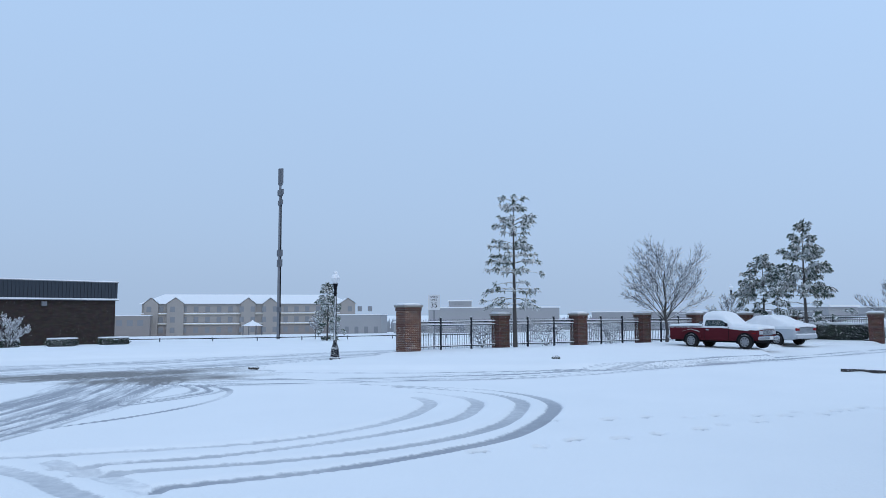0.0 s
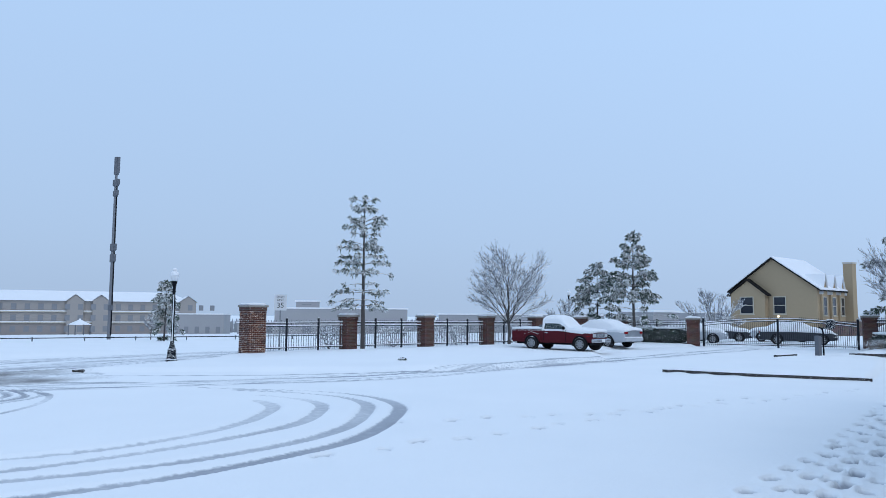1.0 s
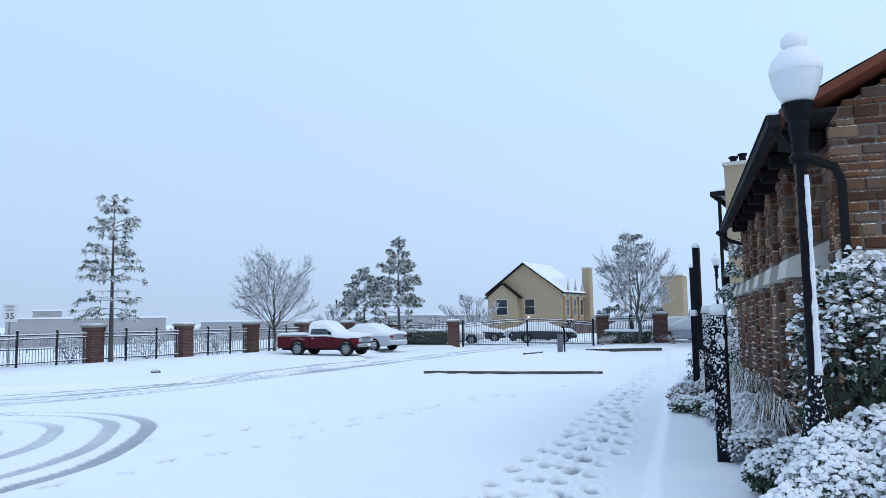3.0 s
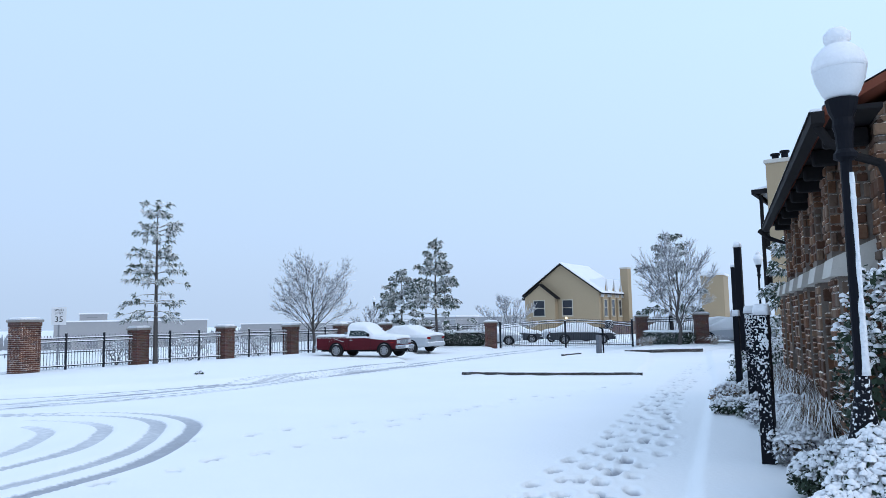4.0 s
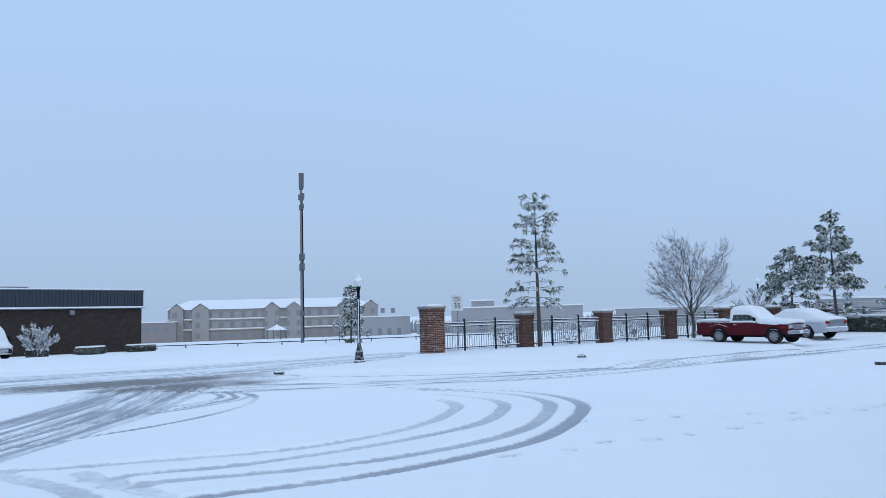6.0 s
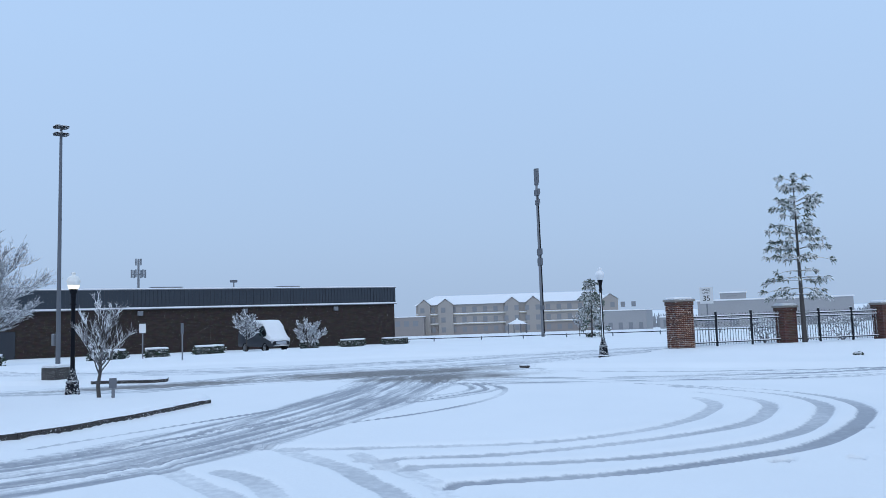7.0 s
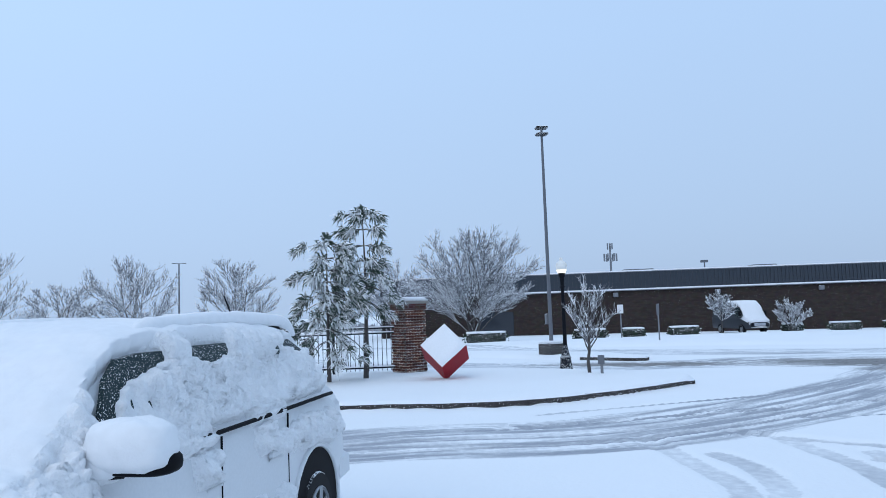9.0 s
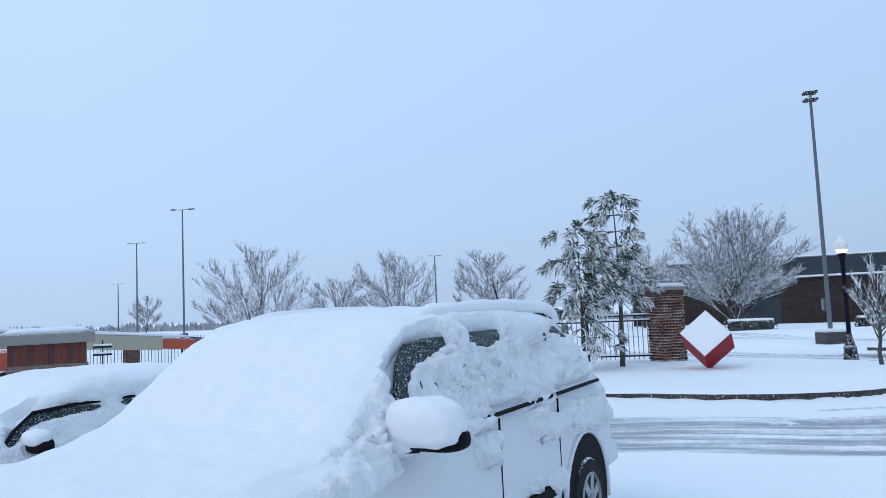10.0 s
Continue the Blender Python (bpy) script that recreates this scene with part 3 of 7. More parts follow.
kerb("kerb_west", [(-12.95, 12.15), (-12.5, 10.4), (-12.3, 9.1), (-12.25, 7.8), (-12.75, 6.4), (-13.45, 5.3), (-14.7, 3.2), (-17, -0.1)], False, -0.05, 0.11, "dark wet concrete kerb round a snow-covered island")
kerb("kerb_nose", [(-21.5, 15.3), (-19.55, 16.25), (-20.2, 17.1)], False, -0.05, 0.1, "dark kerb nose of a road median in the snow")
kerb("kerb_east", [(8.25, 24.05), (10.8, 22.15), (13.15, 20.8)], False, -0.05, 0.095, "dark concrete kerb edge of a snow-covered island")
kerb("kerb_keypad", [(15.3, 30.8), (16.6, 31.6)], False, -0.02, 0.2, "dark kerb end beside the gate keypad")
kerb("kerb_gate", [(20.4, 34.0), (22.2, 33.3), (24.2, 32.8)], False, -0.03, 0.16, "dark kerb of the planting bed beside the gate")
kerb("kerb_bank", [(-9.95, 23.3), (-10.05, 23.0), (-9.75, 22.97)], False, -0.05, 0.07, "kerb end of the snowy roadside bank")

# ---- brick pillars and iron fences ----
MORTAR_GREY = mat("grey_brown_mortar", (0.15, 0.13, 0.12), 0.95, vary=0.2, scale=12, bump=0.4)
LAID = []


def pillar(x, y, turn, w, h, label, group="brick pillars of the fence", laid=False):
    g = gz(x, y) - 0.12
    th = thing("brick_pillar", label, "pillar", pose(x, y, g, 0, 0, turn), group)
    a = w / 2
    h = h + 0.12
    part("shaft", Shape().chamfer(-a, -a, 0, a, a, h - 0.26, 0.012), MORTAR_GREY if laid else BRICK, th)
    if laid:
        LAID.append((th, a, h - 0.27))
    part("soldier_course", Shape().chamfer(-a - 0.03, -a - 0.03, h - 0.26, a + 0.03, a + 0.03, h - 0.1, 0.01), BRICK, th)
    part("cap", Shape().chamfer(-a - 0.08, -a - 0.08, h - 0.1, a + 0.08, a + 0.08, h, 0.02), CAP, th, "grey cast-stone cap")
    part("snow_cap", Shape().mound(-a - 0.08, -a - 0.08, a + 0.08, a + 0.08, h, 0.09), SNOW, th, "rounded cap of fresh snow", smooth=True)
    return th


PICKET = Shape().box(-0.011, -0.011, 0.0, 0.011, 0.011, 1.0).mesh("picket", IRON)
PICKET_SNOWY = Shape().box(-0.011, -0.011, 0.0, 0.011, 0.011, 1.0).mesh("picket", IRON_SNOWY)


def fence(x0, y0, x1, y1, h, posts, label, snowy=False, spacing=0.125, name="iron_fence", base=None, arch=0.0, group="iron fence bays"):
    """A bay of black iron railing: posts, two upper rails, a lower rail and pickets, with snow on the rails."""
    d = Vector((x1 - x0, y1 - y0, 0))
    n = d.length
    turn = math.degrees(math.atan2(d.y, d.x))
    g0, g1 = (gz(x0, y0), gz(x1, y1)) if base is None else (base, base)
    th = thing(name, label, "gate" if "gate" in name else "fence", pose(x0, y0, g0, 0, 0, turn), group)
    k = (g1 - g0) / n
    top = lambda s: h + abs(arch) * math.sin((s / n if arch > 0 else 1 - s / n) * math.pi / 2)
    for z, hh in ((-0.06, 0.04), (-0.2, 0.035), (None, 0.04)):
        s, sn = Shape(), Shape()
        seg = 12 if arch else 1
        for i in range(seg):
            a, b = n * i / seg, n * (i + 1) / seg
            za = (top(a) + z if z is not None else 0.13) + k * a
            zb = (top(b) + z if z is not None else 0.13) + k * b
            s.add([(a, -0.018, za), (b, -0.018, zb), (b, 0.018, zb), (a, 0.018, za), (a, -0.018, za + hh), (b, -0.018, zb + hh), (b, 0.018, zb + hh), (a, 0.018, za + hh)],
                  [(3, 2, 1, 0), (4, 5, 6, 7), (0, 1, 5, 4), (1, 2, 6, 5), (2, 3, 7, 6), (3, 0, 4, 7)])
            za, zb = za + hh, zb + hh
            sn.add([(a, -0.022, za), (b, -0.022, zb), (b, 0.022, zb), (a, 0.022, za), (a, -0.012, za + 0.035), (b, -0.012, zb + 0.035), (b, 0.012, zb + 0.035), (a, 0.012, za + 0.035)],
                   [(3, 2, 1, 0), (4, 5, 6, 7), (0, 1, 5, 4), (1, 2, 6, 5), (2, 3, 7, 6), (3, 0, 4, 7)])
        part("rail", s, IRON, th)
        part("rail_snow", sn, SNOW, th, "strip of snow along the rail")
    for i in range(posts):
        s = n * (i + 1) / (posts + 1)
        part("post", Shape().box(-0.035, -0.035, -0.1, 0.035, 0.035, top(s) + 0.14).lathe([(0.05, top(s) + 0.14), (0.05, top(s) + 0.17), (0.02, top(s) + 0.2)], 8), IRON, th, m=pose(s, 0, k * s))
    m = int(n / spacing)
    for i in range(1, m):
        s = n * i / m
        ob = new("picket", PICKET_SNOWY if snowy else PICKET)
        ob.parent = th
        ob.location = (s, 0, k * s + 0.06)
        ob.scale = (1, 1, top(s) + 0.03)
    return th


POSTS = [(-6.72, 32.07), (-2.94, 35.24), (0.75, 38.4), (4.22, 41.52), (7.46, 44.6), (10.9, 47.7), (14.6, 50.6)]
G1, G2, G3 = (17.27, 45.06), (25.75, 40.86), (26.88, 36.47)
pillar(*POSTS[0], 42, 0.8, 2.02, "tall red-brown brick entrance pillar with a snow-capped stone top", laid=True)
for p in POSTS[1:]:
    pillar(*p, 42, 0.62, 1.6, "red-brown brick fence pillar with a snow-capped stone top")
for p in (G1, G2, G3):
    pillar(*p, -26, 0.72, 1.72, "brick gate pillar with a snow-capped stone top")
for a, b in zip(POSTS[:-1], POSTS[1:]):
    fence(*a, *b, 1.28, 2, "black iron railing between brick pillars, snow on its rails", True)
fence(*POSTS[-1], *G1, 1.5, 1, "black iron railing beside the gate, snow on its rails")
fence(*G2, *G3, 1.5, 1, "black iron railing behind a snowy hedge")
gm = ((G1[0] + G2[0]) / 2, (G1[1] + G2[1]) / 2)
gd = Vector((G2[0] - G1[0], G2[1] - G1[1], 0)).normalized() * 0.6
fence(G1[0] + gd.x, G1[1] + gd.y, gm[0] - gd.x * 0.1, gm[1] - gd.y * 0.1, 1.45, 0, "closed black iron gate leaf with an arched snowy top rail", name="iron_gate", arch=0.3, spacing=0.11, group="gate leaves")
fence(gm[0] + gd.x * 0.1, gm[1] + gd.y * 0.1, G2[0] - gd.x, G2[1] - gd.y, 1.45, 0, "closed black iron gate leaf with an arched snowy top rail", name="iron_gate", arch=-0.3, spacing=0.11, group="gate leaves")
for q in (G1[0] + gd.x, G1[1] + gd.y), gm, (G2[0] - gd.x, G2[1] - gd.y):
    solid("gate_post", Shape().box(-0.06, -0.06, -0.1, 0.06, 0.06, 1.68).lathe([(0.075, 1.68), (0.075, 1.71), (0.03, 1.76)], 8), IRON, "black square steel gate post with a small cap", "post", m=pose(*q, gz(*q), 0, 0, -26), group="gate posts")

P7, P10 = (-19.45, 8.05), (-21.8, 2.2)
pillar(*P7, 12, 0.68, 1.98, "tall red-brown brick entrance pillar beside a red cube sculpture", laid=True)
pillar(*P10, 12, 0.7, 1.75, "brick fence pillar behind snowy pines")
fence(*P10, *P7, 1.28, 2, "black iron railing behind snowy pines", True)
pillar(-31.6, -9.4, 15, 0.62, 1.3, "distant brick fence pillar with snow on top")
fence(-30.5, -14.5, -31.6, -9.4, 1.15, 2, "distant iron railing in the snow")
fence(-31.6, -9.4, -32.4, -3.6, 1.15, 2, "distant iron railing in the snow")


# ---- street lamps ----
def street_lamp(x, y, label, h=3.5, lit=False, snowy=0.08, k2=1.0, kb=1.0, kp=1.0):
    """Cast base, fluted pole, neck and acorn globe; k2 scales the fittings."""
    th = thing("street_lamp", label, "street lamp", pose(x, y, gz(x, y) - 0.03, 0, 0, 20), "globe street lamps")
    k = h - 0.48 * k2
    sc = lambda prof: [(r * k2, z) for r, z in prof]
    up = lambda prof: [(r * k2, k + z * k2) for r, z in prof]
    part("base", Shape().lathe([(r * k2 * kp, z * kb) for r, z in [(0.21, 0), (0.21, 0.1), (0.18, 0.14), (0.15, 0.42), (0.16, 0.46), (0.125, 0.52), (0.085, 0.66), (0.07, 0.72), (0.085, 0.74), (0.06, 0.8)]], 16), BLACK_SNOWY, th)
    part("pole", Shape().lathe([(0.056 * k2 * kp, 0.78 * kb), (0.05 * k2 * kp, k - 0.42 * k2)] + up([(0.075, -0.4), (0.075, -0.37), (0.052, -0.34), (0.058, -0.22), (0.07, -0.18), (0.064, -0.13), (0.088, -0.08), (0.098, -0.03), (0.105, 0)]), 14), BLACK, th)
    part("globe", Shape().lathe(up([(0.09, 0), (0.12, 0.05), (0.152, 0.13), (0.166, 0.2), (0.156, 0.27), (0.112, 0.33), (0.055, 0.36), (0.045, 0.38), (0.055, 0.42), (0.03, 0.45)]), 22), GLOBE_LIT if lit else GLOBE, th, "frosted acorn globe", smooth=True)
    if lit:
        part("bulb", Shape().lathe(up([(0.1, 0.005), (0.125, 0.04), (0.145, 0.1), (0.1, 0.13), (0.05, 0.14)]), 14), BULB, th, "glowing warm lower glass")
    if snowy:
        part("snow_hood", Shape().lathe(up([(0.168, 0.2), (0.172, 0.24), (0.15, 0.31), (0.1, 0.365), (0.065, 0.385), (0.085, 0.41), (0.085, 0.455), (0.055, 0.49), (0.01, 0.505)]), 18), SNOW, th, "hood of snow on the globe", smooth=True)
        pts = [(-0.01 * k2 * kp + 0.004 * noise.noise(Vector((z * 5, x, 0))), -0.045 * k2 * kp, z) for z in np.linspace(0.8 * kb, k - 0.5 * k2, 40)]
        part("pole_snow", Shape().tube(pts, [0.019 * k2 * (1 + 0.4 * noise.noise(Vector((p[2] * 9, y, 1))) + 0.9 * max(0.0, 1.25 * kb - p[2])) for p in pts], 7), SNOW_ROUGH, th, "wind-blown snow stuck to one side of the pole", smooth=True)
    return th


GLOBE = mat("frosted_globe_glass", (0.72, 0.74, 0.76), 0.35, vary=0.03)
GLOBE_LIT = mat("lit_globe_glass", (0.75, 0.76, 0.74), 0.3, vary=0.03, emit=(1.0, 0.93, 0.75, 0.05))
BULB = mat("lamp_bulb", (0.9, 0.85, 0.7), 0.4, emit=(1.0, 0.86, 0.55, 1.1))
street_lamp(-8.86, 28.26, "black street lamp with a snow-topped globe beside the road")
street_lamp(5.15, 4.8, "black street lamp with a snow-hooded globe among snowy shrubs", h=4.02, k2=1.22, kb=1.5, kp=0.72)
street_lamp(-17.68, 12.05, "lit black street lamp with a glowing globe on the island", h=3.3, lit=True, snowy=0)
street_lamp(19.34, 22.62, "black street lamp with a snowy globe beside the path", h=4.0)
street_lamp(13.58, 64.1, "distant street lamp behind bare trees", h=4.4)


# ---- poles and signs ----
def light_pole(x, y, h, arm, label, heads=2, r=0.09, base_block=True):
    g = gz(x, y)
    th = thing("light_pole", label, "light pole", pose(x, y, g, 0, 0, 0), "tall lot lights")
    part("pole", Shape().tube([(0, 0, 0.3), (0, 0, h)], [r, r * 0.55], 10), GREY_PAINT, th)
    if base_block:
        part("footing", Shape().lathe([(0.38, -0.1), (0.38, 0.6), (0.34, 0.66)], 16), CONCRETE, th, "round concrete footing with snow")
    for i in range(heads):
        a = math.tau * i / heads + 1.4
        c, s = math.cos(a) * arm, math.sin(a) * arm
        q = part("lamp_head", Shape().chamfer(-0.28, -0.16, -0.06, 0.28, 0.16, 0.07, 0.03), BLACK_SNOWY, th, m=pose(c, s, h, 0, 0, math.degrees(a)))
        part("arm", Shape().tube([(0, 0, h - 0.05), (c, s, h)], 0.03, 6), GREY_PAINT, th)
    return th


def high_mast():
    x, y = -23.5, 15.45
    th = thing("light_mast", "slender grey steel light mast with ring-mounted floodlights", "light pole", pose(x, y, gz(x, y)))
    part("pole", Shape().tube([(0, 0, 0.35), (0, 0, 4.5), (0, 0, 8.45)], [0.078, 0.062, 0.045], 12), GREY_PAINT, th)
    part("footing", Shape().chamfer(-0.36, -0.36, -0.3, 0.36, 0.36, 0.42, 0.03), CONCRETE, th, "square concrete footing")
    part("footing_snow", Shape().mound(-0.36, -0.36, 0.36, 0.36, 0.42, 0.08), SNOW, th, smooth=True)
    part("control_box", Shape().chamfer(-0.18, -0.14, 1.1, -0.07, 0.14, 1.5, 0.02), GALV, th)
    for z in (8.35, 8.6):
        for i in range(4):
            a = math.tau * i / 4 + 0.5
            part("floodlight", Shape().lathe([(0.05, -0.05), (0.12, -0.04), (0.13, 0.015), (0.08, 0.05), (0.02, 0.06)], 10), BLACK_SNOWY, th, m=pose(math.cos(a) * 0.15, math.sin(a) * 0.15, z - 0.05))


high_mast()
light_pole(-80, -18.5, 13.6, 1.0, "tall parking-lot light with two heads", r=0.12)
light_pole(-133.3, -38.6, 16.0, 1.3, "distant parking-lot light with two heads", r=0.17)
light_pole(-198, -62, 12.8, 1.3, "far parking-lot light with two heads", r=0.2)
light_pole(-125.5, 12.6, 12.2, 0.8, "far parking-lot light behind bare trees", r=0.18)


def cell_tower(x, y, h, r, label, arms=3):
    th = thing("cell_tower", label, "cell tower", pose(x, y, gz(x, y)))
    part("mast", Shape().tube([(0, 0, -0.2), (0, 0, h * 0.45), (0, 0, h * 0.93)], [r, r * 0.85, r * 0.7], 12), GALV, th)
    for i, (z, hh, rr) in enumerate(((0.95, 0.1, 1.3), (0.86, 0.035, 1.6), (0.8, 0.03, 1.3), (0.5, 0.04, 1.5), (0.44, 0.045, 1.4), (0.17, 0.03, 1.2))):
        part("antenna_shroud", Shape().lathe([(r * rr * 0.8, 0), (r * rr, 0.05), (r * rr, h * hh - 0.05), (r * rr * 0.7, h * hh)], 12), GREY_PAINT, th, m=pose(0, 0, h * z * 0.99 - h * hh * 0.4))
        part("antenna_panel", Shape().chamfer(-0.16, -0.08, 0, 0.16, 0.08, h * hh * 0.9, 0.03), GREY_PAINT, th, m=pose(r * rr * 1.1, -0.2, h * z - h * hh * 0.4, 0, 0, 20))
    part("cable", Shape().tube([(r * 1.15, -0.1, 0.5), (r * 1.05, -0.1, h * 0.5), (r * 0.9, -0.1, h * 0.85)], 0.07, 5), BLACK, th, "dark cable run up the mast")


cell_tower(-37.6, 93.7, 22.9, 0.23, "grey cell tower mast with stacked antennas in a snowy field")


def far_tower():
    x, y = -188, 148
    th = thing("cell_tower", "far cell tower mast with a crown of panel antennas", "cell tower", pose(x, y, gz(x, y)))
    part("mast", Shape().tube([(0, 0, 0), (0, 0, 26)], [0.5, 0.3], 8), GALV, th)
    for i in range(6):
        a = math.tau * i / 6
        part("antenna_panel", Shape().box(-0.25, -0.12, -1.2, 0.25, 0.12, 1.2), GALV, th, m=pose(math.cos(a) * 1.9, math.sin(a) * 1.9, 21.5, 0, 0, math.degrees(a)))
        part("arm", Shape().tube([(0, 0, 21.3), (math.cos(a) * 1.9, math.sin(a) * 1.9, 21.3)], 0.08, 5), GALV, th)
    for i in range(3):
        a = math.tau * i / 3 + 0.3
        part("antenna_panel", Shape().box(-0.2, -0.12, -1.0, 0.2, 0.12, 1.0), GALV, th, m=pose(math.cos(a) * 0.8, math.sin(a) * 0.8, 25))


far_tower()


def text_mesh(body, size, name):
    cu = bpy.data.curves.new(name, "FONT")
    cu.body, cu.size, cu.align_x, cu.align_y, cu.extrude = body, size, "CENTER", "CENTER", 0.002
    tmp = bpy.data.objects.new(name, cu)
    scene.collection.objects.link(tmp)
    me = bpy.data.meshes.new_from_object(tmp.evaluated_get(bpy.context.evaluated_depsgraph_get()))
    bpy.data.objects.remove(tmp)
    return me


WHITE = mat("white_sign_sheet", (0.72, 0.73, 0.74), 0.5, vary=0.05)
SIGN_BLACK = mat("black_sign_ink", (0.02, 0.02, 0.02), 0.6)


def speed_sign(x, y, face):
    g = gz(x, y)
    th = thing("speed_limit_sign", "white speed limit 35 sign on a steel post behind the fence", "road sign", pose(x, y, g, 0, 0, face))
    top = 2.74 - g
    part("post", Shape().box(-0.03, 0.01, -0.2, 0.03, 0.05, top - 0.05), GALV, th)
    part("plate", Shape().chamfer(-0.3, -0.012, top - 0.78, 0.3, 0.008, top, 0.003), WHITE, th)
    for w, s, z in (("SPEED", 0.14, -0.13), ("LIMIT", 0.14, -0.27), ("35", 0.36, -0.54)):
        me = text_mesh(w, s, "lettering")
        me.materials.append(SIGN_BLACK)
        ob = new("lettering", me)
        ob.parent = th
        ob.matrix_basis = pose(0, -0.016, top + z, 90, 0, 0)
        tagged(ob, "black sign lettering")


speed_sign(-6.4, 36.7, 4)


def small_sign(x, y, h, w, hh, label, dark=False):
    th = thing("small_sign", label, "sign", pose(x, y, gz(x, y), 0, 0, 40), "roadside signs")
    part("post", Shape().box(-0.03, 0, -0.2, 0.03, 0.05, h), GALV, th)
    part("plate", Shape().chamfer(-w / 2, -0.02, h - hh, w / 2, 0, h + 0.02, 0.004), GREY_PAINT if dark else WHITE, th)


small_sign(-32.2, 25.7, 1.75, 0.32, 0.45, "small white sign on a post across the road")
small_sign(-27.8, 24.4, 1.7, 0.13, 0.5, "narrow marker sign seen edge-on across the road", True)
small_sign(-14.95, 11.2, 0.42, 0.16, 0.2, "small grey utility marker beside a sapling", True)
small_sign(-9.0, 44.5, 0.9, 0.35, 0.5, "small slatted marker in the snowy field", True)


# ---- red cube sculpture ----
def cube_sculpture():
    c = Vector((-16.7, 7.84, 0.16))
    k = 1.148
    th = thing("cube_sculpture", "red cube sculpture balanced on one corner, its upper face under snow", "sculpture", Matrix.Translation(c))
    F, L, R, T, B, Q = [(Vector(p) - Vector((-14.58, 6.77, 0.2))) * k for p in ((-14.06, 6.45, 0.52), (-14.5, 6.17, 0.97), (-13.99, 6.99, 0.95), (-14.43, 6.71, 1.39), (-14.58, 6.77, 0.2), (-14.51, 7.31, 0.63))]
    d = B - F
    v = [F, R, T, L, F + d, R + d, T + d, L + d]
    faces = [(0, 1, 2, 3), (7, 6, 5, 4), (0, 4, 5, 1), (1, 5, 6, 2), (2, 6, 7, 3), (3, 7, 4, 0)]
    part("cube", Shape().add(v, faces), RED_PAINT, th, "glossy red painted panels")
    n = -d.normalized()
    s = Shape()
    N = 10
    for j in range(N + 1):
        for i in range(N + 1):
            a, b = i / N, j / N
            e = max(0, (1 - abs(2 * a - 1) ** 8) * (1 - abs(2 * b - 1) ** 8)) ** 0.5
            p = F + (R - F) * a + (L - F) * b
            s.v.append(tuple(p + n * (0.005 + e * 0.05 + 0.008 * noise.noise(p * 5))))
    s.f = [(j * (N + 1) + i, j * (N + 1) + i + 1, (j + 1) * (N + 1) + i + 1, (j + 1) * (N + 1) + i) for j in range(N) for i in range(N)]
    part("snow_face", s, SNOW, th, "layer of snow on the upper face", smooth=True)
    part("plinth", Shape().lathe([(0.42, -0.15), (0.42, 0.0), (0.38, 0.02)], 20), CONCRETE, th, "dark round plinth in the snow")


RED_PAINT = mat("red_paint", (0.30, 0.006, 0.016), 0.5, vary=0.15, bump=0.1, spec=0.12)
cube_sculpture()

# ---- trees ----
def limb(shape, p, goal, r0, r1, sides, rnd, sag=0.0, n=3, wob=0.08):
    """A curved, tapering branch from p to goal; gives its points."""
    n_len = (goal - p).length
    pts = []
    for i in range(n + 1):
        t = i / n
        q = p.lerp(goal, t) + Vector((0, 0, sag * n_len * 4 * t * (1 - t)))
        if 0 < i < n:
            q += Vector((rnd.uniform(-1, 1), rnd.uniform(-1, 1), rnd.uniform(-1, 1))) * n_len * wob
        pts.append(q)
    shape.tube(pts, [r0 + (r1 - r0) * i / n for i in range(n + 1)], sides, cap=False)
    return pts


def on_limb(pts, t):
    k = min(int(t * (len(pts) - 1)), len(pts) - 2)
    return pts[k].lerp(pts[k + 1], t * (len(pts) - 1) - k)


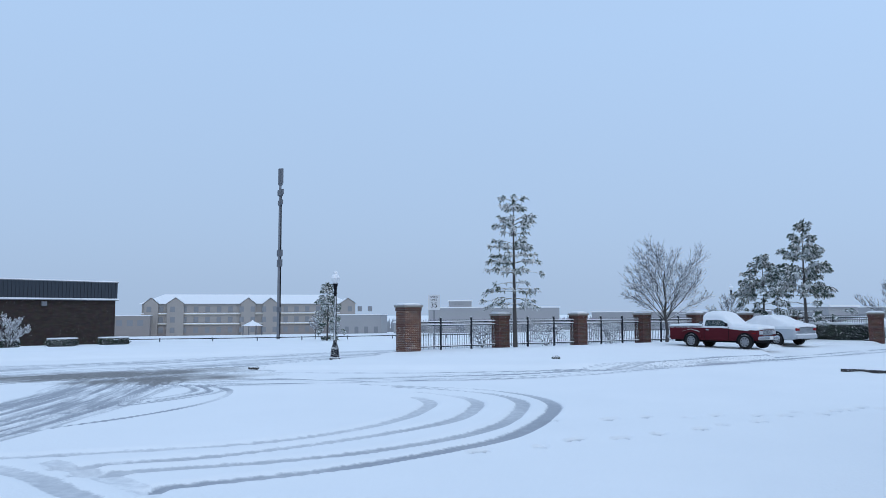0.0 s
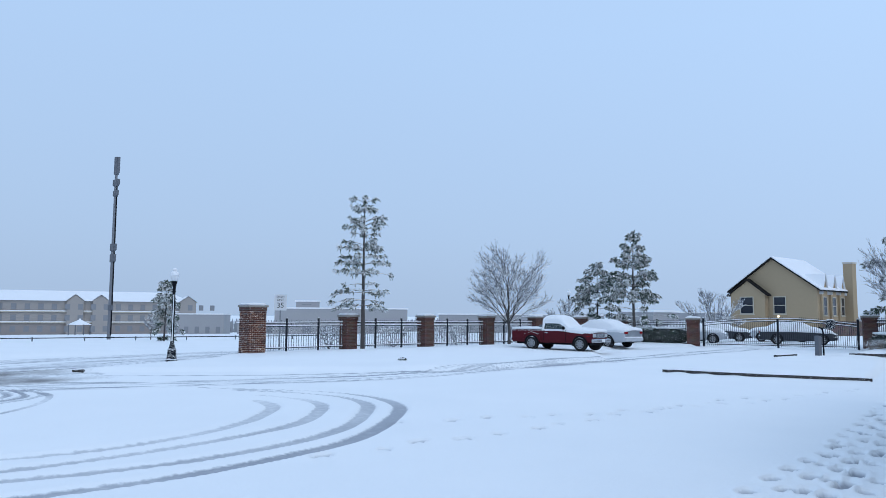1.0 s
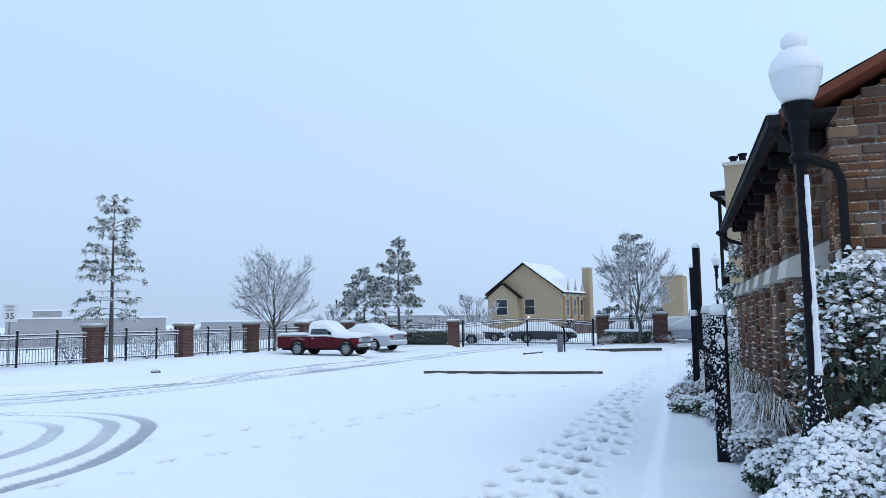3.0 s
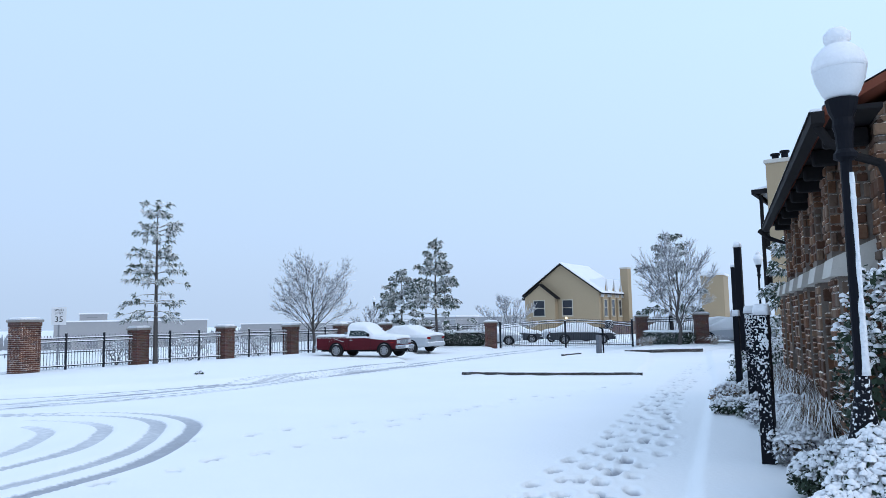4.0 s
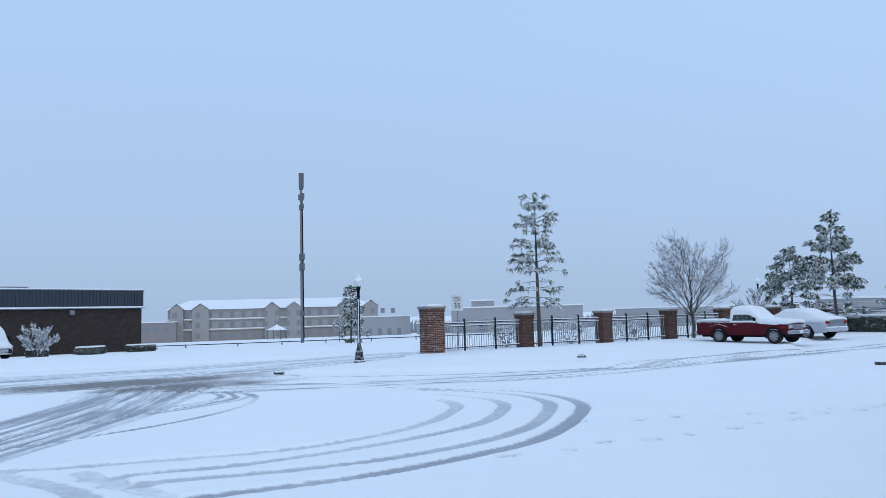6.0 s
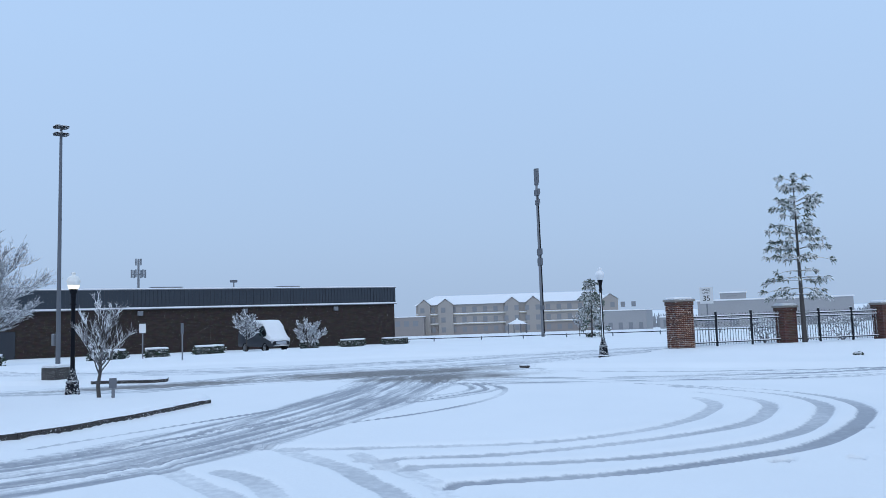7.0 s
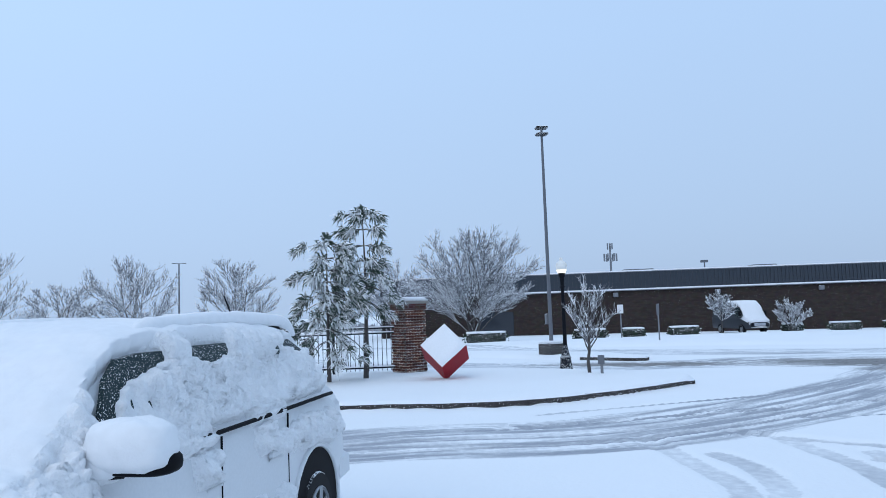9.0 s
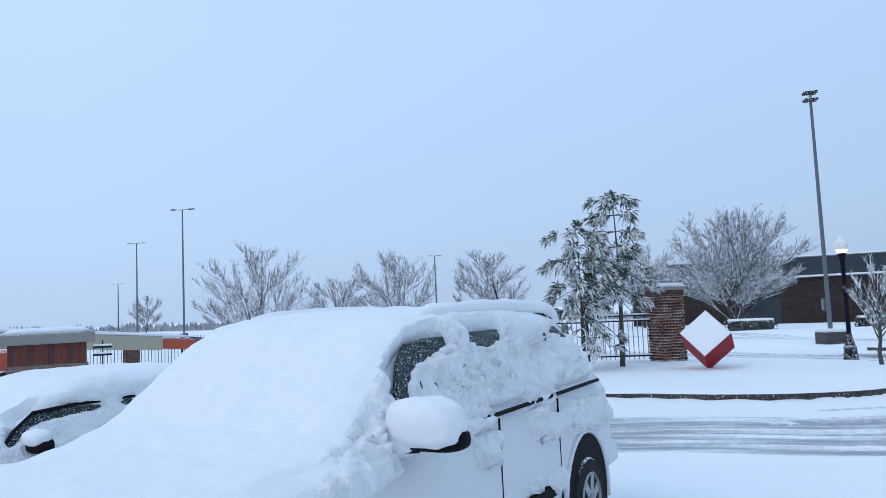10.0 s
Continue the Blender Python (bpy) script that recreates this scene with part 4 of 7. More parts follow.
def bare_tree(x, y, h, label, seed, crown=0.8, low=0.2, limbs=11, dens=1.0, up=0.35, twig=0.011, base=None, stems=1, flat=1.0, name="bare_tree"):
    """A leafless tree: limbs reach to the rim of a rounded crown, and each splits into side branches, twigs and twiglets."""
    rnd = random.Random(seed)
    th = thing(name, label, "tree", pose(x, y, gz(x, y) - 0.1 if base is None else base))
    t, c = Shape(), Shape()
    h, twig = h * 0.97, twig * 0.72
    r0 = 0.015 * h + 0.014
    fork = h * low
    trunks = []
    for i in range(stems):
        a = math.tau * (i + 0.5 * rnd.random()) / stems
        lean = 0.0 if stems == 1 else 0.16 * h
        trunks.append(limb(t, Vector((0, 0, 0)), Vector((math.cos(a) * lean, math.sin(a) * lean, h * 0.72)), r0 / stems ** 0.35, r0 * 0.25, 7, rnd, 0.0, 5, 0.025))
    cz, rz, rx = h * (0.5 + low / 2), h * (0.5 - low / 2), h * crown / 2
    for i in range(limbs):
        f = (i + 0.5) / limbs
        a = i * 2.399 + rnd.uniform(-0.3, 0.3)
        zz = -0.55 + 1.55 * f
        rr = math.sqrt(max(0.0, 1 - zz * zz)) ** flat
        q = rnd.uniform(0.68, 0.98)
        goal = Vector((math.cos(a) * rr * rx * q, math.sin(a) * rr * rx * q, cz + zz * rz * q))
        tr = trunks[i % stems]
        s = on_limb(tr, min(0.97, max(fork / (h * 0.72), (goal.z * 0.62 - rx * rr * 0.35) / (h * 0.72))))
        a1 = limb(t, s, goal, r0 * 0.42 * (1 - 0.4 * f), 0.012, 5, rnd, 0.06, 4, 0.05)
        axis1 = (goal - s).normalized()
        for j in range(int(11 * dens)):
            u = 0.22 + 0.78 * (j + rnd.random()) / int(11 * dens)
            p = on_limb(a1, min(u, 0.99))
            n1 = (goal - s).length * (0.44 - 0.26 * u) * rnd.uniform(0.7, 1.2) + 0.035 * h
            side = Vector((rnd.uniform(-1, 1), rnd.uniform(-1, 1), rnd.uniform(-0.5, 0.8)))
            out = Vector((p.x, p.y, 0)).normalized() if p.x or p.y else Vector((1, 0, 0))
            d = (axis1 * 0.95 + side * 0.75 + out * 0.2 + Vector((0, 0, up * 0.45))).normalized()
            a2 = limb(c, p, p + d * n1, 0.0022 * h + 0.004, twig * 0.8, 3, rnd, 0.04, 3, 0.06)
            for k in range(int(8.5 * dens)):
                p2 = on_limb(a2, 0.2 + 0.79 * (k + rnd.random()) / int(8.5 * dens))
                d2 = (d * 1.0 + Vector((rnd.uniform(-1, 1), rnd.uniform(-1, 1), rnd.uniform(-0.6, 0.9) + up * 0.5)) * 0.75).normalized()
                n2 = n1 * rnd.uniform(0.3, 0.55)
                a3 = limb(c, p2, p2 + d2 * n2, twig, twig * 0.6, 3, rnd, 0.03, 2, 0.06)
                for m in range(4):
                    p3 = on_limb(a3, 0.2 + 0.79 * (m + rnd.random()) / 4)
                    d3 = (d2 * 0.9 + Vector((rnd.uniform(-1, 1), rnd.uniform(-1, 1), rnd.uniform(-0.5, 0.9) + up * 0.4)) * 0.8).normalized()
                    limb(c, p3, p3 + d3 * n2 * rnd.uniform(0.3, 0.6), twig * 0.75, twig * 0.4, 3, rnd, 0.0, 1)
    part("trunk", t, BARK, th, "dark wet trunk and limbs, snow on their upper sides")
    part("crown", c, TWIG, th, "fine frosted twigs loaded with snow")
    return th


def tuft(s, p, d, size, rnd, n=13, thin=0.17):
    """A spray of drooping needles."""
    for i in range(n):
        v = (d + Vector((rnd.uniform(-1, 1), rnd.uniform(-1, 1), rnd.uniform(-0.9, 0.5))) * 0.9).normalized() * size * rnd.uniform(0.6, 1.1)
        w = v.cross(Vector((rnd.uniform(-1, 1), rnd.uniform(-1, 1), rnd.uniform(-1, 1)))).normalized() * size * thin
        tip = p + v + Vector((0, 0, -0.25 * size))
        mid = p + v * 0.55 + Vector((0, 0, 0.04 * size))
        s.add([p, mid + w, tip, mid - w], [(0, 1, 2, 3)])


def pine(x, y, h, label, seed, bare=0.3, width=0.2, whorls=13, dens=1.0, droop=0.25, base=None, size=0.28, taper=0.9, needles=13, thin=0.17, ends=0.3):
    """A young pine: a bare lower stem, whorled limbs and snow-laden tufts of needles."""
    rnd = random.Random(seed)
    th = thing("pine_tree", label, "tree", pose(x, y, gz(x, y) - 0.1 if base is None else base), "snowy pines")
    t, c = Shape(), Shape()
    bend = Vector((rnd.uniform(-0.02, 0.02) * h, rnd.uniform(-0.02, 0.02) * h, 0))
    stem = lambda z: bend * math.sin(z / h * 3) + Vector((0, 0, z))
    t.tube([stem(h * i / 8) for i in range(9)], [max(0.012, 0.0165 * h * (1 - 0.92 * i / 8)) for i in range(9)], 7)
    for w in range(whorls):
        f = w / (whorls - 1)
        z = h * (bare + (0.97 - bare) * f)
        k = rnd.randint(3, 6)
        z += rnd.uniform(-0.02, 0.02) * h
        for i in range(k):
            a = math.tau * (i + rnd.random() * 0.8) / k
            n = h * width * (1 - taper * f ** 1.3) * (0.55 + 0.45 * math.sin(min(1.0, f * 3.2 + 0.25) * math.pi / 2)) * rnd.uniform(0.45, 1.25) + 0.12
            sparse = f < 0.3 and rnd.random() < 0.65
            up = 0.35 + 0.5 * f - droop
            pts = [stem(z) + Vector((math.cos(a), math.sin(a), 0)) * n * q + Vector((0, 0, up * n * q - droop * n * q * q)) for q in (0, 0.35, 0.7, 1.0)]
            t.tube(pts, [0.022 * (1 - f * 0.6), 0.016, 0.011, 0.006], 4, cap=False)
            m = max(4, int(n / 0.085 * dens))
            for q in range(m if not sparse else m // 3):
                u = ends + (1 - ends) * (q + rnd.random()) / m if not sparse else 0.8 + 0.2 * rnd.random()
                j = min(int(u * 3), 2)
                p = pts[j].lerp(pts[j + 1], min(1, u * 3 - j)) + Vector((rnd.uniform(-1, 1), rnd.uniform(-1, 1), rnd.uniform(-0.4, 0.6))) * 0.09
                tuft(c, p, Vector((math.cos(a), math.sin(a), 0.15)), size * rnd.uniform(0.7, 1.15), rnd, needles, thin)
    for i in range(6):
        tuft(c, stem(h * (0.95 + 0.012 * i)), Vector((0, 0, 1)), size * 0.8, rnd)
    part("trunk", t, BARK, th, "dark slender trunk with snow on one side")
    part("crown", c, PINE, th, "green needles weighed down by snow")
    return th


pine(-2.24, 35.0, 7.15, "tall young pine with snowy tufts beside the fence", 11, bare=0.3, width=0.2, whorls=19, taper=0.7, dens=0.7, size=0.26, needles=15, thin=0.085, ends=0.4)
bare_tree(5.35, 40.6, 5.5, "leafless tree with a rounded frosted crown beside the fence", 21, crown=0.92, low=0.22, up=0.12, limbs=18, dens=1.1)
bare_tree(11.56, 55.6, 3.6, "small frosted leafless tree behind the fence", 22, crown=0.9, low=0.1, twig=0.014, limbs=9)
pine(12.5, 49.6, 5.2, "bushy snow-covered pine behind the parked cars", 12, bare=0.28, width=0.34, whorls=15, dens=1.0, taper=0.75, size=0.32)
pine(14.0, 46.2, 6.95, "broad snowy pine beside a brick pillar", 13, bare=0.15, width=0.31, whorls=17, dens=0.9, droop=0.2, size=0.32, taper=0.88)
bare_tree(25.8, 62.8, 4.5, "leafless tree with upswept snowy branches behind the gate", 23, stems=3, crown=1.3, low=0.05, up=0.9, twig=0.018, limbs=10)
bare_tree(25.0, 35.9, 6.6, "frosted leafless tree behind the hedge beside the gate", 24, crown=0.75, low=0.15, twig=0.013, limbs=15, up=0.6)
pine(26.9, 39.2, 6.5, "snowy pine behind a leafless tree", 14, bare=0.35, width=0.3, whorls=9, size=0.36, taper=0.7)
pine(-25.0, 76.0, 6.0, "small snowy pine in the field beside the road", 15, bare=0.1, width=0.27, whorls=10, size=0.5, taper=0.75)
bare_tree(-43.7, 22.8, 7.6, "large leafless tree with a wide frosted crown", 25, stems=3, crown=1.12, low=0.08, limbs=24, dens=1.3, twig=0.018, up=0.3)
bare_tree(-61.2, 23.8, 7.6, "frosted leafless tree behind the entrance pillar", 26, stems=2, crown=1.0, low=0.08, limbs=16, twig=0.024)
bare_tree(-67, 11.6, 7.3, "frosted leafless tree across the road", 27, stems=3, crown=1.15, low=0.08, limbs=16, twig=0.024)
bare_tree(-66, 3.2, 7.4, "frosted leafless tree across the road", 28, stems=3, crown=1.15, low=0.08, limbs=16, twig=0.024)
bare_tree(-69.0, -2.2, 5.9, "low frosted leafless tree across the road", 29, stems=2, crown=1.3, low=0.08, limbs=13, twig=0.024)
bare_tree(-52.2, -7.3, 6.8, "leafless tree with long upswept branches across the lot", 30, stems=3, crown=1.3, low=0.05, up=0.9, limbs=15, twig=0.018)
bare_tree(-90, -16, 4.5, "distant frosted leafless shrub tree", 31, stems=3, crown=1.5, low=0.05, limbs=9, twig=0.03)
bare_tree(-140, -39, 7.5, "distant frosted leafless tree", 36, stems=2, crown=0.8, low=0.1, limbs=9, twig=0.05)
pine(-18.0, 5.3, 3.6, "young pine with drooping snow-laden needles before the fence", 16, bare=0.32, width=0.26, whorls=9, dens=0.85, droop=0.55, size=0.33, taper=0.5, needles=30, thin=0.055, ends=0.55)
pine(-18.3, 6.35, 4.35, "slender young pine with drooping snowy tufts before the fence", 17, bare=0.48, width=0.165, whorls=7, dens=0.85, droop=0.5, size=0.32, taper=0.45, needles=30, thin=0.055, ends=0.55)
bare_tree(-15.5, 11.25, 2.5, "thin leafless sapling with snow on its twigs on the island", 32, crown=0.55, low=0.25, limbs=10, dens=0.7, twig=0.007, up=0.8)
bare_tree(-44.5, 45.6, 3.4, "small snow-caked tree beside the parked van", 33, crown=0.8, low=0.3, limbs=10, twig=0.04)
bare_tree(-41.5, 50.0, 2.9, "leaning snow-caked shrub beside the parked van", 34, stems=3, crown=1.2, low=0.05, limbs=10, twig=0.035)
bare_tree(-30.5, 88.0, 3.0, "small young tree in the snowy field", 35, crown=0.6, low=0.3, limbs=8, twig=0.02)


def loaf(shape, c, r, e=2.6, nu=22, nv=12, rag=0.0, seed=0.0):
    """A rounded block: a superellipsoid about c with half sizes r."""
    k = len(shape.v)
    sp = lambda v, q: math.copysign(abs(v) ** q, v)
    for j in range(nv + 1):
        b = -math.pi / 2 + math.pi * j / nv
        for i in range(nu):
            a = math.tau * i / nu
            d = Vector((sp(math.cos(b), 2 / e) * sp(math.cos(a), 2 / e), sp(math.cos(b), 2 / e) * sp(math.sin(a), 2 / e), sp(math.sin(b), 2 / e)))
            f = 1 + rag * noise.noise(d * 2.3 + Vector((seed, 0, 0))) + 0.5 * rag * noise.noise(d * 6 + Vector((seed, 0, 0)))
            shape.v.append((c[0] + d.x * r[0] * f, c[1] + d.y * r[1] * f, c[2] + d.z * r[2] * f))
    shape.f += [(k + j * nu + i, k + j * nu + (i + 1) % nu, k + (j + 1) * nu + (i + 1) % nu, k + (j + 1) * nu + i) for j in range(nv) for i in range(nu)]
    return shape


# ---- shrubs, hedges and grasses ----
def shrub(x, y, w, d, h, label, seed, leaves=500, material=None, leaf=0.05, base=None, name="shrub", group="snowy shrubs", turn=0.0):
    """A rounded shrub of small leaf clumps with snow lying in pads on top."""
    rnd = random.Random(seed)
    g = gz(x, y) if base is None else base
    th = thing(name, label, "shrub" if name == "shrub" else "hedge", pose(x, y, g - 0.04, 0, 0, turn), group)
    c, st, sn = Shape(), Shape(), Shape()
    for i in range(8):
        a = rnd.uniform(0, math.tau)
        st.tube([(0, 0, 0), (math.cos(a) * w * 0.18, math.sin(a) * d * 0.18, h * 0.4), (math.cos(a) * w * 0.36, math.sin(a) * d * 0.36, h * 0.8)], [0.02, 0.014, 0.006], 4)
    for i in range(leaves):
        v = Vector((rnd.gauss(0, 1), rnd.gauss(0, 1), rnd.gauss(0.25, 1))).normalized()
        r = rnd.uniform(0.72, 1.05)
        if name == "hedge":
            e = 4
            k = (abs(v.x) ** e + abs(v.y) ** e + abs(v.z) ** e) ** (-1 / e)
            v = v * k
        p = Vector((v.x * w / 2 * r, v.y * d / 2 * r, h * 0.5 + v.z * h * 0.5 * r))
        if p.z < 0:
            continue
        p.z += 0.1 * h * noise.noise(Vector((p.x * 3 + seed, p.y * 3, p.z * 3)))
        u = Vector((rnd.uniform(-1, 1), rnd.uniform(-1, 1), rnd.uniform(-0.2, 1))).normalized() * leaf * rnd.uniform(0.7, 1.5)
        q = u.cross(v).normalized() * leaf * 0.6
        c.add([p - u, p + q, p + u, p - q], [(0, 1, 2, 3)])
        if v.z > 0.15 and rnd.random() < ((0.36 + 0.4 * v.z if leaf < 0.045 else 0.16 + 0.25 * v.z) if name == 'shrub' else 0.25 * max(0.0, v.z - 0.4)):
            k = rnd.uniform(0.016, 0.042) if leaf < 0.045 else leaf * rnd.uniform(0.7, 1.2)
            pads = [(p.x + math.cos(t) * k * s * rnd.uniform(0.6, 1.25), p.y + math.sin(t) * k * s * rnd.uniform(0.6, 1.25), p.z + zz * k * rnd.uniform(0.6, 1.3)) for s, zz in ((1, -0.15), (0.8, 0.45)) for t in (math.tau * m / 6 for m in range(6))] + [(p.x, p.y, p.z + 0.85 * k)]
            sn.add(pads, [(m, (m + 1) % 6, 6 + (m + 1) % 6, 6 + m) for m in range(6)] + [(6 + m, 6 + (m + 1) % 6, 12) for m in range(6)])
    tagged(part("woody_base", st, BARK, th), kind="stuff")
    if name == "hedge":
        part("core", loaf(Shape(), (0, 0, h * 0.47), (w * 0.44, d * 0.42, h * 0.45), 5, 32, 10, 0.06, seed), HEDGE_CORE, th, "dense dark clipped leaves")
        part("snow_cap", loaf(Shape(), (0, 0, h * 0.98), (w * 0.45, d * 0.43, 0.07), 5, 32, 8, 0.08, seed), SNOW, th, "thin cap of snow", smooth=True)
    tagged(part("foliage", c, material or LEAF, th, "dark leaves dusted with snow"), kind="stuff")
    if sn.v:
        tagged(part("snow_dusting", sn, SNOW, th, "pads of snow resting on the leaves", smooth=True), kind="stuff")
    return th


def grass_clump(x, y, h, label, seed, n=160, r=0.45):
    rnd = random.Random(seed)
    th = thing("grass_clump", label, "grass", pose(x, y, gz(x, y) - 0.04), "dry grasses")
    s = Shape()
    for i in range(n):
        a, k = rnd.uniform(0, math.tau), rnd.uniform(0.3, 1)
        o = Vector((rnd.uniform(-0.15, 0.15), rnd.uniform(-0.15, 0.15), 0))
        d = Vector((math.cos(a), math.sin(a), 0)) * r * k
        hh = h * rnd.uniform(0.6, 1.1)
        w = Vector((-math.sin(a), math.cos(a), 0)) * 0.0035
        p = [o, o + d * 0.35 + Vector((0, 0, hh * 0.7)), o + d * 0.8 + Vector((0, 0, hh * 0.9)), o + d * 1.25 + Vector((0, 0, hh * 0.62))]
        for j in range(3):
            s.add([p[j] - w, p[j] + w, p[j + 1] + w, p[j + 1] - w], [(0, 1, 2, 3)])
    tagged(part("foliage", s, GRASS_DRY, th), kind="stuff")
    return th

# ---- stone clubhouse beside the path ----
U, V = Vector((0.614, 0.789, 0)), Vector((0.789, -0.614, 0))
CORNER = Vector((6.46, 5.72, 0))
CLUB = Matrix(((U.x, V.x, 0, CORNER.x), (U.y, V.y, 0, CORNER.y), (0, 0, 1, 0.08), (0, 0, 0, 1)))
STONE = mat("brown_field_stone", (0.155, 0.108, 0.082), 0.9, vary=0.45, scale=5, bump=0.9, bscale=25, snow=0.12)
MORTAR = mat("pale_brown_mortar", (0.20, 0.165, 0.14), 0.95, vary=0.2, scale=12, bump=0.6)
ROOF_RED = mat("red_brown_roof_edge", (0.16, 0.045, 0.025), 0.7, vary=0.3, scale=10)
SOFFIT = mat("dark_brown_soffit", (0.018, 0.017, 0.018), 0.7, vary=0.3, spec=0.06)


def stone_variation(m, island=False):
    """Each stone takes its own tone of brown, ochre or grey."""
    n, l = m.node_tree.nodes, m.node_tree.links
    b = n["Principled BSDF"]
    link = b.inputs["Base Color"].links[0]
    src = link.from_socket
    info, ramp, mx = n.new("ShaderNodeNewGeometry" if island else "ShaderNodeObjectInfo"), n.new("ShaderNodeValToRGB"), n.new("ShaderNodeMix")
    l.new(info.outputs["Random Per Island" if island else "Random"], ramp.inputs["Fac"])
    e = ramp.color_ramp.elements
    e[0].color, e[1].color = (0.45, 0.36, 0.32, 1), (1.9, 1.7, 1.45, 1)
    for p, c in ((0.25, (0.8, 0.55, 0.45, 1)), (0.5, (1.2, 0.85, 0.62, 1)), (0.75, (0.85, 0.88, 0.9, 1))):
        e.new(p).color = c
    mx.data_type, mx.blend_type = "RGBA", "MULTIPLY"
    mx.inputs["Factor"].default_value = 1.0
    l.new(src, mx.inputs["A"])
    l.new(ramp.outputs[0], mx.inputs["B"])
    l.new(mx.outputs["Result"], b.inputs["Base Color"])


STONE_MIX = mat("brown_field_stone_far", (0.155, 0.108, 0.082), 0.9, vary=0.45, scale=5, bump=0.9, bscale=25, snow=0.12)
stone_variation(STONE)
stone_variation(STONE_MIX, True)
WALL_L, WALL_H, GABLE_W, PITCH = 9.0, 3.78, 9.0, 0.52


def clubhouse():
    th = thing("clubhouse", "brown stone clubhouse with a snow-covered red roof and dark eaves", "building", CLUB)
    body = Shape()
    p = [(0.06, 0.06), (WALL_L, 0.06), (WALL_L, GABLE_W), (0.06, GABLE_W)]
    body.prism(p, -0.4, WALL_H)
    hm = WALL_H + GABLE_W / 2 * PITCH
    body.add([(0.06, 0.06, WALL_H), (0.06, GABLE_W, WALL_H), (0.06, GABLE_W / 2, hm), (WALL_L, 0.06, WALL_H), (WALL_L, GABLE_W, WALL_H), (WALL_L, GABLE_W / 2, hm)], [(0, 2, 1), (3, 4, 5)])
    part("wall", body, MORTAR, th, "pale mortar wall behind the stones")
    # roof slopes with thickness, overhanging 0.46 m at the eaves and 0.4 m at the gable
    z0 = 3.62
    for side in (0, 1):
        f = (lambda y: y) if side == 0 else (lambda y: GABLE_W - y)
        a = [(x, f(y), z0 + (y + 0.46) * PITCH) for x in (-0.45, WALL_L + 0.4) for y in (-0.46, GABLE_W / 2)]
        s = Shape().add(a + [(x, y, z + 0.09) for x, y, z in a], [(0, 1, 3, 2), (4, 6, 7, 5), (0, 4, 5, 1), (2, 3, 7, 6), (0, 2, 6, 4), (1, 5, 7, 3)])
        part("roof", s, ROOF_RED, th, "red-brown roof deck edge")
        rows = [[Vector((-0.44 + (WALL_L + 0.83) * i / 40, f(-0.47 + (GABLE_W / 2 + 0.47) * j / 24), z0 + 0.09 + (0.46 - 0.47 + (GABLE_W / 2 + 0.47) * j / 24) * PITCH)) for j in range(25)] for i in range(41)]
        sn = Shape()
        for i, row in enumerate(rows):
            for j, p in enumerate(row):
                e = min(1.0, 0.25 + 0.6 * min(i, 40 - i, j))
                sn.v.append((p.x, p.y, p.z + 0.075 * e * (1 + 0.35 * noise.noise(p * 2.5) + 0.25 * noise.noise(p * 7))))
        sn.f = [(i * 25 + j, i * 25 + j + 1, (i + 1) * 25 + j + 1, (i + 1) * 25 + j) for i in range(40) for j in range(24)]
        part("roof_snow", sn, SNOW, th, "uneven layer of snow on the roof", smooth=True)
    part("soffit", Shape().box(-0.4, -0.44, WALL_H - 0.12, WALL_L + 0.35, 0.04, WALL_H - 0.07), SOFFIT, th, "dark boarded soffit")
    part("gutter", Shape().box(-0.47, -0.585, z0 - 0.07, WALL_L + 0.42, -0.465, z0 + 0.03).box(-0.47, -0.6, z0 + 0.03, WALL_L + 0.42, -0.465, z0 + 0.045), SOFFIT, th, "dark gutter along the eaves")
    part("gutter_snow", Shape().box(-0.46, -0.59, z0 + 0.046, WALL_L + 0.4, -0.48, z0 + 0.07), SNOW, th)
    part("downpipe", Shape().tube([(-0.3, -0.52, z0 - 0.05), (-0.25, -0.42, z0 - 0.22), (-0.15, -0.18, z0 - 0.36), (-0.1, 0.04, z0 - 0.44), (-0.08, 0.1, z0 - 0.6), (-0.08, 0.1, 0.0)], 0.045, 8), SOFFIT, th, "dark downpipe at the gable corner")
    part("downpipe", Shape().tube([(WALL_L + 0.3, -0.66, z0 - 0.05), (WALL_L + 0.2, -0.45, z0 - 0.25), (WALL_L + 0.05, -0.08, z0 - 0.4), (WALL_L + 0.05, -0.06, 0)], 0.05, 8), SOFFIT, th)
    for i in range(9):
        x = 0.3 + i * 1.0
        part("rafter_tail", Shape().chamfer(x, -0.4, WALL_H - 0.32, x + 0.12, 0.04, WALL_H - 0.12, 0.02), SOFFIT, th)
    # buttress piers with sloped limestone weatherings
    for i in range(6):
        x = 0.5 + i * 1.6
        pier = part("pier", Shape().box(x, -0.32, -0.4, x + 0.62, 0.06, 2.12), MORTAR, th)
        part("weathering", Shape().add([(x - 0.05, -0.4, 2.12), (x + 0.67, -0.4, 2.12), (x + 0.67, 0.05, 2.12), (x - 0.05, 0.05, 2.12), (x - 0.05, -0.36, 2.32), (x + 0.67, -0.36, 2.32), (x + 0.67, 0.05, 2.5), (x - 0.05, 0.05, 2.5)],
             [(3, 2, 1, 0), (4, 5, 6, 7), (0, 1, 5, 4), (1, 2, 6, 5), (2, 3, 7, 6), (3, 0, 4, 7)]), LIMESTONE, pier, "pale limestone weathering block")
        part("upper_pier", Shape().box(x + 0.06, -0.16, 2.4, x + 0.56, 0.06, WALL_H - 0.1), MORTAR, th)
